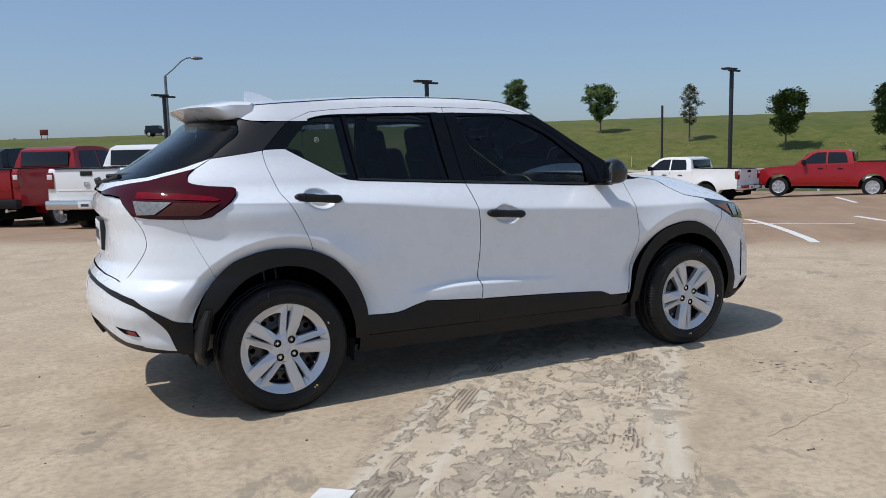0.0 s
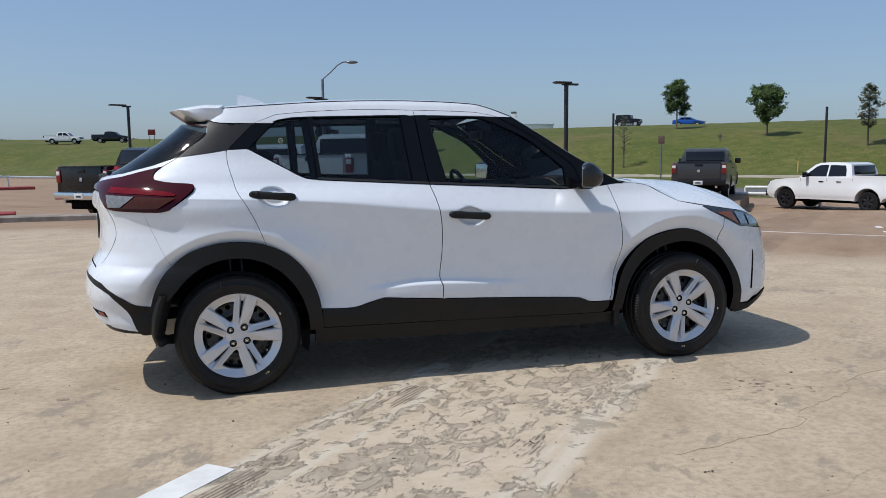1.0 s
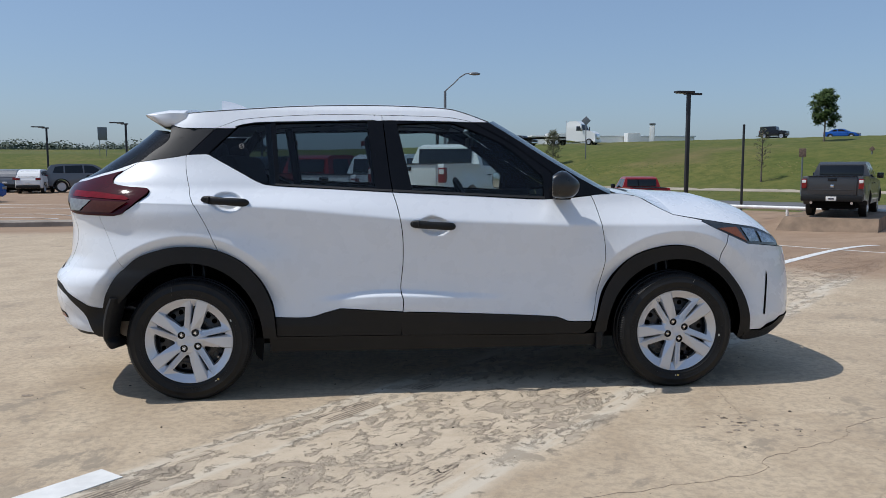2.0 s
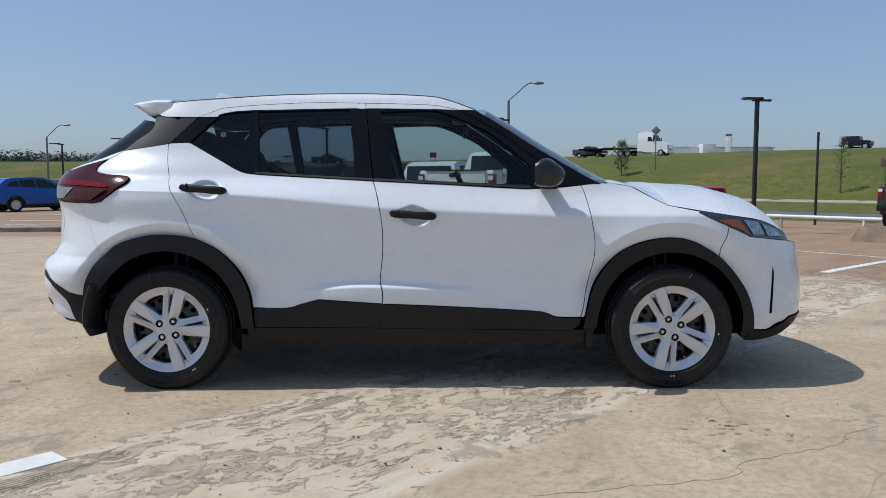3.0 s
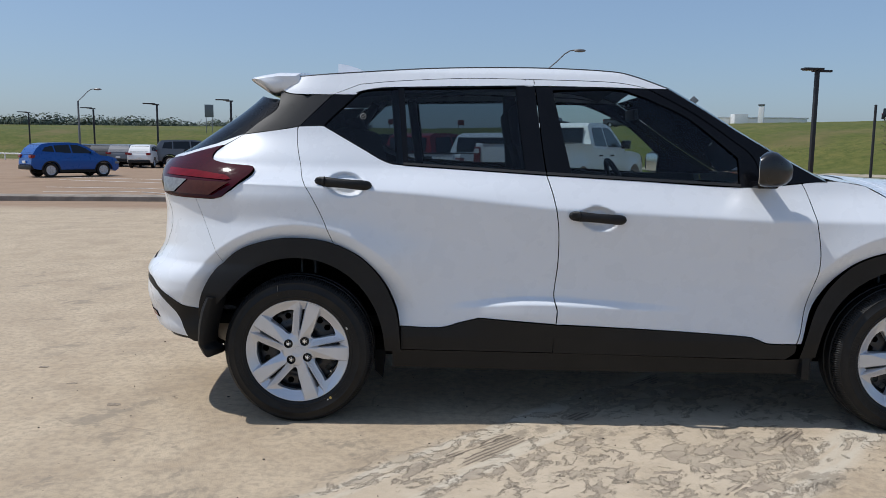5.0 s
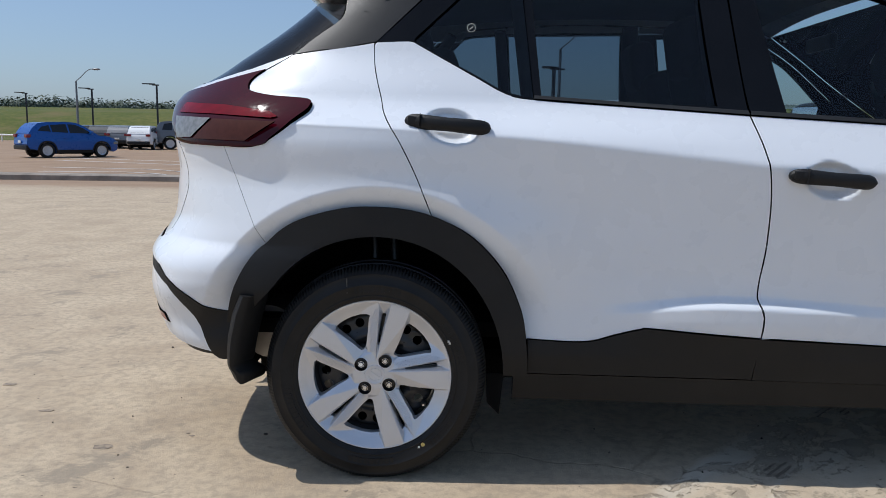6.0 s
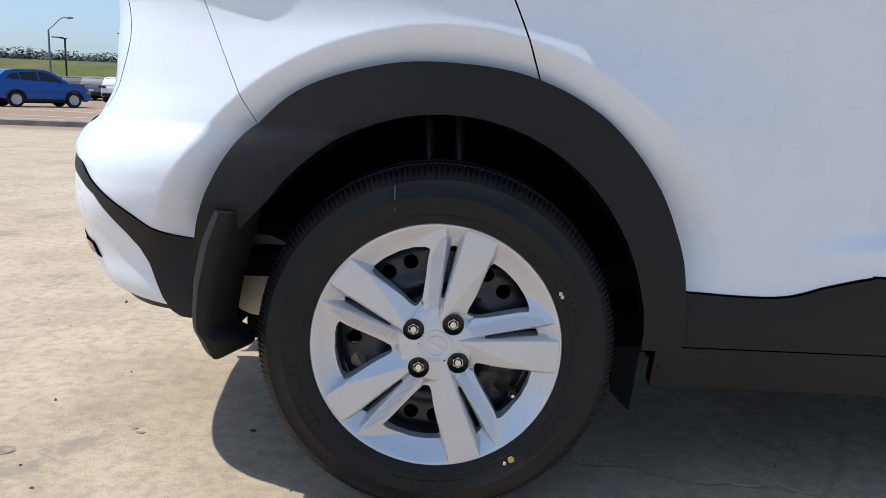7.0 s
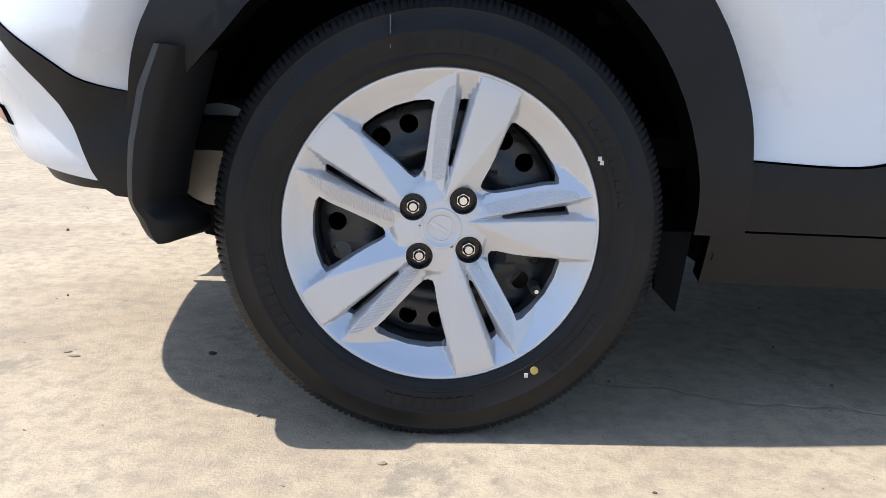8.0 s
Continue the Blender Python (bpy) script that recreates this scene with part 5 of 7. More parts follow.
def suv_wheel():
    wheel = new("wheel")
    # tyre: sidewall with fine rings, shoulder with block notches
    prof = [(.205, -.10), (.214, .075), (.222, .086), (.226, .094), (.231, .097), (.236, .0985), (.2375, .1005), (.240, .1005), (.2415, .0995), (.255, .1035), (.268, .1045), (.2695, .1057), (.272, .1057), (.2735, .1042), (.285, .1005), (.297, .095), (.300, .096), (.303, .093), (.312, .086), (.3175, .077), (.321, .070), (.3235, .052), (.3195, .050), (.3195, .044), (.3245, .042), (.3255, .012), (.320, .010), (.320, -.010), (.3255, -.012), (.3235, -.055), (.315, -.085), (.285, -.10), (.22, -.09), (.205, -.08)]
    notch = {17: .0012, 18: .0030, 19: .0050, 20: .0056, 21: .0054, 22: .0030}

    def wave(i, k):
        return -notch.get(k, 0.0) if i % 4 == 0 else 0.0

    bm = lathe_bm(prof, 800, wave)
    tyre = part("tyre", bm, M["tyre"], wheel, "black tyre with fine sidewall rings", 50)
    # raised unreadable sidewall marks, as plain bars
    rng = random.Random(5)
    for start, count, r, size in ((-12, 9, .2595, .017), (52, 9, .2595, .017), (118, 8, .2595, .015), (168, 9, .2595, .017), (232, 9, .2595, .017), (300, 12, .284, .008)):
        bm = bmesh.new()
        for k in range(count):
            d = start + k * (size / r) * 57.3 * .92
            w = size * rng.uniform(.45, .72)
            add_box(bm, (-w / 2, -.1044 if r < .27 else -.1010, -size * .62), (w / 2, -.100, size * .62), 0, pose(0, 0, 0, 0, d, 0) @ pose(0, 0, r))
        tagged(part("sidewall_print", bm, M["tyre"], tyre), kind="stuff")
    part("balance_dot", rod_bm((*polar(.248, 144.6)[:1], -.1000, polar(.248, 144.6)[1]), (polar(.248, 144.6)[0], -.1030, polar(.248, 144.6)[1]), .0058, None, 16), M["yellow"], tyre, "yellow paint dot")
    for r, d, h in ((.240, 62.9, .0995), (.2405, 64.4, .0995), (.248, 147.8, .1010)):
        x, z = polar(r, d)
        part("chalk_mark", box_bm((x - .0028, -h - .0025, z - .0032), (x + .0028, -h, z + .0032), .0008), M["pale_print"], tyre)
    # a thin pale grey streak standing upright on the upper sidewall
    part("sidewall_streak", box_bm((-.0725, -.1040, .246), (-.0705, -.1000, .290), .0006, pose(0, 0, 0, 0, -1.5, 0)), M["pale_streak"], tyre, "thin pale upright streak")
    # silver cover: one moulding of a dished ring and five pairs of spokes, with windows, slits and lug holes cut through
    cover = cover_mesh(wheel)
    part("cover_rim", lathe_bm([(.2188, .0914), (.2205, .0924), (.2225, .0924), (.2240, .0910), (.2246, .0885), (.2246, .060)], 160), M["silver"], cover, sharp=40)
    ribs = bmesh.new()
    for k in range(5):
        turn = pose(0, 0, 0, 0, 72 * k, 0)
        for j in range(48):
            r = .074 + j * .0027
            t = (r - .06) / (.222 - .06)
            a = Vector(polar(.060, 1.5)).lerp(Vector(polar(.222, 3.5)), t)
            w = float(np.interp(r, [.07, .10, .15, .178, .20, .215], [.018, .0205, .0225, .0215, .012, .004]))
            b = Vector((a.x - w, a.y - w * .45))
            quad = []
            for q in (a + Vector((-.0012, -.0005)), b):
                quad.append((q, cover_height(q.x, q.y)))
            (a, ha), (b, hb) = quad
            vs = [ribs.verts.new(turn @ Vector((q.x, -h, q.y + o))) for q, h, o in ((a, ha, -.0008), (b, hb, -.0008), (b, hb, .0008), (a, ha, .0008))]
            top = [ribs.verts.new(turn @ Vector((q.x, -h - .0007, q.y))) for q, h in ((a, ha), (b, hb))]
            ribs.faces.new((vs[0], vs[1], top[1], top[0]))
            ribs.faces.new((vs[2], vs[3], top[0], top[1]))
    tagged(part("spoke_ribs", ribs, M["silver"], cover, "fine slanted ribs on the slim spokes", 20), kind="stuff")
    hub = part("hub_cap", lathe_bm([(.0300, .0780), (.0296, .0830), (.0285, .0838), (.0262, .0840), (.0250, .0832), (.0215, .0826), (.0200, .0822), (.0005, .0826)], 72), M["silver"], cover, "silver hub cap with round emblem", 25)
    emblem = bmesh.new()
    add_box(emblem, (-.019, -.0838, -.0030), (.019, -.081, .0030), .001, pose(0, 0, 0, 0, 32, 0))
    add_bm(emblem, lathe_bm([(.0195, .081), (.0193, .0842), (.0168, .0842), (.0165, .081)], 48))
    part("emblem", emblem, M["silver"], hub, "plain embossed ring with bar")
    for k in range(4):
        x, z = polar(.0505, 36 + 90 * k)
        bm = lathe_bm([(.0196, .0660), (.0194, .0822), (.0186, .0830), (.0174, .0826), (.0168, .0800), (.0166, .0690), (.0005, .0690)], 32)
        bmesh.ops.transform(bm, matrix=pose(x, 0, z), verts=bm.verts)
        cup = part("lug_well", bm, M["black_paint"], cover, "black lug well", 40)
        bm = rod_bm((x, -.069, z), (x, -.0795, z), .0108, .0100, 6)
        add_rod(bm, (x, -.0795, z), (x, -.0830, z), .0082, .0055, 14)
        part("lug_nut", bm, M["chrome"], cup, "bright lug nut", 30)
    x, z = polar(.168, 122)
    bm = rod_bm((x, -.045, z), (x, -.074, z), .0085, .0075, 14)
    add_rod(bm, (x, -.074, z), (x, -.079, z), .0045, None, 10)
    part("valve", bm, M["seal"], wheel, "black tyre valve with a pale cap")
    part("valve_cap", rod_bm((x, -.079, z), (x, -.0815, z), .0036, .0030, 10), M["chrome"], wheel)
    # black steel wheel behind the cover, with vent holes
    holes = []
    for k in range(10):
        cx, cz = polar(.151, -28 + 72 * (k // 2) + (8.4 if k % 2 else -8.4))
        holes.append([(cx + .0138 * math.cos(a), cz + .0138 * math.sin(a)) for a in np.linspace(0, 2 * math.pi, 16, endpoint=False)])
    ring_o = [(.176 * math.cos(a), .176 * math.sin(a)) for a in np.linspace(0, 2 * math.pi, 90, endpoint=False)]
    ring_i = [(.03 * math.cos(a), .03 * math.sin(a)) for a in np.linspace(0, 2 * math.pi, 24, endpoint=False)]
    bm = fill2d([ring_o, ring_i] + holes, .02)
    for v in bm.verts:
        r = math.hypot(v.co.x, v.co.y)
        d = .030 + .012 * math.exp(-((r - .112) / .012) ** 2) - .008 * float(smooth01(.165, .176, r)) - .009 * math.exp(-((r - .085) / .012) ** 2) + .006 * (1 - float(smooth01(.045, .065, r)))
        v.co = Vector((v.co.x, -d, v.co.y))
    ext = bmesh.ops.extrude_face_region(bm, geom=bm.faces[:])
    for v in ext["geom"]:
        if isinstance(v, bmesh.types.BMVert):
            v.co.y += .004
    steel = part("steel_wheel", bm, M["steel_black"], wheel, "black pressed steel wheel", 50)
    part("rim_well", lathe_bm([(.214, .075), (.205, .062), (.190, .058), (.180, .040), (.178, -.09), (.205, -.10)], 96), M["steel_black"], wheel)
    part("brake_drum", lathe_bm([(.0005, .010), (.108, .010), (.114, .004), (.116, -.05), (.0005, -.05)], 48), M["alu"], wheel, "grey brake drum")
    return wheel


master = suv_wheel()
master.parent = suv
master.matrix_basis = pose(0, -.755, HUB_Z)
for k, (x, y, spin, half) in enumerate(((2.619, -.755, 33, 0), (0, .755, 40, 180), (2.619, .755, 5, 180))):
    w = copy_thing(master, pose(x, y, HUB_Z, 0, 0, half) @ pose(0, 0, 0, 0, spin, 0))
    w.parent = suv


# ---- other vehicles ----
def shell_bm(outline, half, step=.12):
    """A closed hollow form: a side outline, bent to the half width, mirrored and joined round its edge."""
    bm = fill2d([outline], step)
    bm.verts.index_update()
    rim = [tuple(v.index for v in e.verts) for e in bm.edges if len(e.link_faces) == 1]
    pts = [(v.co.x, v.co.y) for v in bm.verts]
    faces = [[v.index for v in f.verts] for f in bm.faces]
    bm.free()
    out = bmesh.new()
    sheets = []
    for s in (-1, 1):
        vs = [out.verts.new((x, s * half(x, z), z)) for x, z in pts]
        for f in faces:
            out.faces.new([vs[i] for i in (f if s > 0 else f[::-1])])
        sheets.append(vs)
    for a, b in rim:
        n = 5
        prev = None
        for k in range(n + 1):
            t = k / n
            pair = (sheets[0][a], sheets[0][b]) if k == 0 else (sheets[1][a], sheets[1][b]) if k == n else tuple(out.verts.new(sheets[0][i].co.lerp(sheets[1][i].co, t)) for i in (a, b))
            if prev:
                out.faces.new((prev[0], prev[1], pair[1], pair[0]))
            prev = pair
    bmesh.ops.remove_doubles(out, verts=out.verts, dist=1e-4)
    return out


def arc(cx, cz, r, a0, a1, n=12):
    return [(cx + r * math.cos(radians(a)), cz + r * math.sin(radians(a))) for a in np.linspace(a0, a1, n)]


def plate2(poly, half, lift, thick=.012, step=.2):
    """A thin pane laid on one side of such a form; both faces closed."""
    bm = fill2d([poly], step)
    ext = bmesh.ops.extrude_face_region(bm, geom=bm.faces[:])
    up = {v for v in ext["geom"] if isinstance(v, bmesh.types.BMVert)}
    for v in bm.verts:
        x, z = v.co.x, v.co.y
        v.co = Vector((x, half(x, z) + (lift if v in up else lift - thick), z))
    return bm


def mirrored(bm, s):
    if s < 0:
        for v in bm.verts:
            v.co.y *= -1
    return bm


def road_wheel(parent, x, y, r, wide, rim_material, s):
    tyre = part("wheel", lathe_bm([(r * .64, -wide / 2), (r * .66, wide * .42), (r * .80, wide * .5), (r * .95, wide * .46), (r, wide * .32), (r, -wide * .4), (r * .9, -wide / 2), (r * .64, -wide / 2)], 40), M["tyre"], parent, "black tyre on a cast wheel", 45)
    bm = lathe_bm([(r * .67, wide * .40), (r * .645, wide * .47), (r * .60, wide * .44), (r * .58, wide * .20), (r * .16, wide * .22), (r * .15, wide * .34), (.001, wide * .36)], 30)
    for k in range(6):
        add_box(bm, (-r * .085, -wide * .43, r * .12), (r * .085, -wide * .26, r * .61), .006, pose(0, 0, 0, 0, 60 * k, 0), 1)
    part("rim", bm, rim_material, tyre)
    tyre.matrix_basis = pose(x, y, r * .985, 0, 0, 0 if s < 0 else 180)
    return tyre


def place(x, y, az, lift=0.0):
    return pose(x, y, on_ground(x, y) + lift, 0, 0, 90 - az)


def ends(x, lo, hi, soft):
    return float(smooth01(lo, lo + soft, x) * (1 - smooth01(hi - soft, hi, x)))


def pickup(name, label, coat, x, y, az, lx=1.0, ly=1.0, lz=1.0, rim="silver", lift=0.0, chrome=True, group="parked pickups"):
    """A crew-cab pickup; lx, ly and lz scale a full-size one."""
    truck = empty(name, place(x, y, az, lift), label, "pickup truck", group)
    P = lambda pts: [(a * lx, b * lz) for a, b in pts]
    wr, fr, rad = -1.55 * lx, 2.0 * lx, .395 * lz
    low = P([(-2.88, .60), (-2.90, 1.32), (-2.86, 1.39), (-.86, 1.39), (-.84, 1.30), (1.36, 1.25), (1.9, 1.24), (2.5, 1.18), (2.80, 1.08), (2.88, .95), (2.90, .62), (2.78, .45), (2.62, .44)]) + arc(fr, .42 * lz, .50 * lz, -2, 182) + P([(1.35, .42), (-.95, .42)]) + arc(wr, .42 * lz, .50 * lz, -2, 182) + P([(-2.2, .56), (-2.7, .60)])

    def half(a, b):
        w = (.93 + .07 * ends(a, -3.1 * lx, 2.98 * lx, .5 * lx)) * (1 - .05 * float(smooth01(.75, 1.33, b / lz))) - .035 * float(smooth01(.62, .42, b / lz))
        for c in (wr, fr):
            w += .03 * math.exp(-((math.hypot(a - c, b - .42 * lz) - .52 * lz) / .10) ** 2)
        return w * ly

    body = part("body", shell_bm(low, half, .11), M[coat], truck, sharp=35)
    cab_line = P([(-.86, 1.28), (-.80, 1.58), (-.72, 1.81), (-.50, 1.88), (.10, 1.895), (.55, 1.87), (.78, 1.80), (1.10, 1.55), (1.42, 1.25)])
    cabw = lambda a, b: (.95 - .235 * float(np.clip((b / lz - 1.25) / .68, 0, 1)) ** 1.15) * ly
    cab = part("cab", shell_bm(cab_line, cabw, .11), M[coat], truck, sharp=35)
    for s in (-1, 1):
        for wname, pts in (("rear_door_window", [(-.62, 1.36), (-.58, 1.60), (-.50, 1.77), (.13, 1.79), (.13, 1.34)]), ("front_door_window", [(.20, 1.34), (.20, 1.79), (.55, 1.78), (.72, 1.71), (1.18, 1.33)])):
            part(wname, mirrored(plate2(P(pts), cabw, .006), s), M["win_far"], cab)
        mir = box_bm((.98 * lx, .98 * ly, 1.30 * lz), (1.10 * lx, 1.20 * ly, 1.50 * lz), .03)
        part("door_mirror", mirrored(mir, s), M["black_paint"], truck)
        part("exhaust_tip", mirrored(rod_bm((-2.98 * lx, .62 * ly, .50 * lz), (-2.6 * lx, .62 * ly, .50 * lz), .045, None, 10), s), M["chrome"], truck)
        lampb = box_bm((-2.925 * lx, .79 * ly, .98 * lz), (-2.78 * lx, .950 * ly, 1.31 * lz), .02)
        lamp_ = part("tail_lamp", mirrored(lampb, s), M["lens_red2"], truck, "red tail lamp")
        part("reversing_lens", mirrored(box_bm((-2.932 * lx, .81 * ly, 1.17 * lz), (-2.92 * lx, .93 * ly, 1.27 * lz), .004), s), M["plate"], lamp_)
        hl = box_bm((2.70 * lx, .60 * ly, .92 * lz), (2.90 * lx, .93 * ly, 1.10 * lz), .03)
        part("headlamp", mirrored(hl, s), M["lens_clear"], truck)
        for hx in (-.45, .30):
            part("door_handle", mirrored(box_bm((hx * lx, .955 * ly, 1.12 * lz), ((hx + .2) * lx, .995 * ly, 1.155 * lz), .01), s), M["black_paint"], truck)
        for hx in (-.90, .165, 1.32):
            seam = bmesh.new()
            hz0, hz1 = .50 * lz, 1.27 * lz
            add_rod(seam, (hx * lx, half(hx * lx, hz0) + .001, hz0), (hx * lx, half(hx * lx, hz1) + .001, hz1), .006, None, 6)
            part("door_seam", mirrored(seam, s), M["seal"], body)
        for wx in (wr, fr):
            road_wheel(truck, wx, s * .83 * ly, rad, .26 * ly, M[rim], s)
    part("rear_window", box_bm((-.016, -.70 * ly, 0), (.016, .70 * ly, .35 * lz), .012, pose(-.842 * lx, 0, 1.42 * lz, 0, 9, 0)), M["win_far"], cab)
    part("windscreen", box_bm((-.012, -.68 * ly, 0), (.012, .68 * ly, .62 * lz), .02, pose(1.36 * lx, 0, 1.32 * lz, 0, -47, 0)), M["win_far"], cab)
    gate = part("tailgate", box_bm((-2.925 * lx, -.74 * ly, .74 * lz), (-2.86 * lx, .74 * ly, 1.395 * lz), .02), M[coat], truck)
    part("gate_handle", box_bm((-2.94 * lx, -.14, 1.24 * lz), (-2.92 * lx, .14, 1.33 * lz), .012), M["black_paint"], gate)
    part("badge", box_bm((-2.94 * lx, -.055, 1.02 * lz), (-2.922 * lx, .055, 1.12 * lz), .03), M["chrome"], gate, "plain round badge")
    bump = part("rear_bumper", box_bm((-3.05 * lx, -.95 * ly, .55 * lz), (-2.80 * lx, .95 * ly, .75 * lz), .05), M["chrome" if chrome else "clad"], truck, "rear bumper with plate")
    part("number_plate", box_bm((-3.065 * lx, -.16, .58 * lz), (-3.045 * lx, .16, .72 * lz), .005), M["plate"], bump)
    part("plate_bar", box_bm((-3.07 * lx, -.09, .62 * lz), (-3.063 * lx, .09, .67 * lz), .003), M["bar"], bump)
    part("gate_crease", box_bm((-2.934 * lx, -.70 * ly, .93 * lz), (-2.918 * lx, .70 * ly, .955 * lz), .006), M[coat], gate)
    part("gate_cap", box_bm((-2.95 * lx, -.75 * ly, 1.375 * lz), (-2.84 * lx, .75 * ly, 1.405 * lz), .012), M["black_paint"], gate, "black gate cap")
    part("front_bumper", box_bm((2.78 * lx, -.93 * ly, .48 * lz), (2.99 * lx, .93 * ly, .72 * lz), .05), M["chrome" if chrome else "clad"], truck)
    part("grille", box_bm((2.86 * lx, -.58 * ly, .76 * lz), (2.93 * lx, .58 * ly, 1.08 * lz), .03), M["black_paint"], truck)
    part("bed_liner", box_bm((-2.80 * lx, -.80 * ly, 1.34 * lz), (-.92 * lx, .80 * ly, 1.402 * lz), .01), M["dark"], truck, "black bed cover")
    part("chassis", box_bm((-2.7 * lx, -.7 * ly, .30 * lz), (2.6 * lx, .7 * ly, .55 * lz), .03), M["dark"], truck)
    return truck


STYLES = {}
# lower outline, cabin outline, windows, length, wheel radius
STYLES["crossover"] = ([(-2.10, .44), (-2.22, .66), (-2.18, .98), (-2.08, 1.17), (-1.0, 1.18), (1.02, 1.11), (1.70, 1.04), (2.06, .92), (2.22, .68), (2.20, .38), (2.0, .28)], [(-2.12, 1.15), (-1.92, 1.44), (-1.66, 1.65), (-1.30, 1.71), (-.3, 1.74), (.15, 1.71), (.55, 1.54), (1.22, 1.09)],
                  [[(-1.70, 1.29), (-1.52, 1.49), (-1.16, 1.57), (-1.10, 1.26)], [(-1.03, 1.25), (-1.09, 1.58), (-.34, 1.63), (-.28, 1.21)], [(-.20, 1.21), (-.25, 1.63), (.10, 1.61), (.46, 1.46), (.88, 1.18)]], -1.32, 1.34, .36, .92, .66)
STYLES["big_suv"] = ([(-2.5, .50), (-2.62, .72), (-2.60, 1.05), (-2.52, 1.24), (-1.0, 1.26), (1.15, 1.22), (1.9, 1.18), (2.35, 1.06), (2.55, .80), (2.55, .48), (2.3, .38)], [(-2.54, 1.22), (-2.36, 1.62), (-2.18, 1.84), (-1.7, 1.90), (-.1, 1.92), (.45, 1.86), (.80, 1.68), (1.28, 1.20)],
                [[(-2.10, 1.32), (-1.95, 1.72), (-1.45, 1.78), (-1.45, 1.30)], [(-1.36, 1.30), (-1.36, 1.79), (-.30, 1.81), (-.26, 1.30)], [(-.17, 1.30), (-.20, 1.81), (.32, 1.78), (.62, 1.62), (.98, 1.29)]], -1.60, 1.55, .41, 1.0, .76)
STYLES["sedan"] = ([(-2.2, .40), (-2.34, .60), (-2.32, .92), (-2.1, 1.02), (-1.5, 1.02), (1.05, .95), (1.85, .86), (2.22, .72), (2.34, .55), (2.3, .32), (2.0, .24)], [(-1.70, 1.00), (-1.20, 1.30), (-.80, 1.42), (-.1, 1.45), (.30, 1.40), (1.20, .94)],
              [[(-1.30, 1.06), (-1.0, 1.30), (-.52, 1.36), (-.50, 1.04)], [(-.42, 1.04), (-.42, 1.37), (.18, 1.34), (.82, 1.01)]], -1.38, 1.40, .33, .91, .68)
STYLES["open_jeep"] = ([(-1.85, .62), (-1.95, .70), (-1.95, 1.12), (-1.80, 1.16), (.55, 1.16), (.62, 1.20), (1.75, 1.16), (1.92, 1.10), (1.95, .75), (1.9, .60), (1.7, .55)], [(-1.80, 1.14), (-1.78, 1.70), (-1.70, 1.80), (.35, 1.82), (.42, 1.76), (.58, 1.16)],
                  [[(-1.65, 1.22), (-1.65, 1.70), (-.75, 1.72), (-.75, 1.22)], [(-.65, 1.22), (-.65, 1.72), (.30, 1.72), (.46, 1.22)]], -1.20, 1.25, .42, .90, .78)


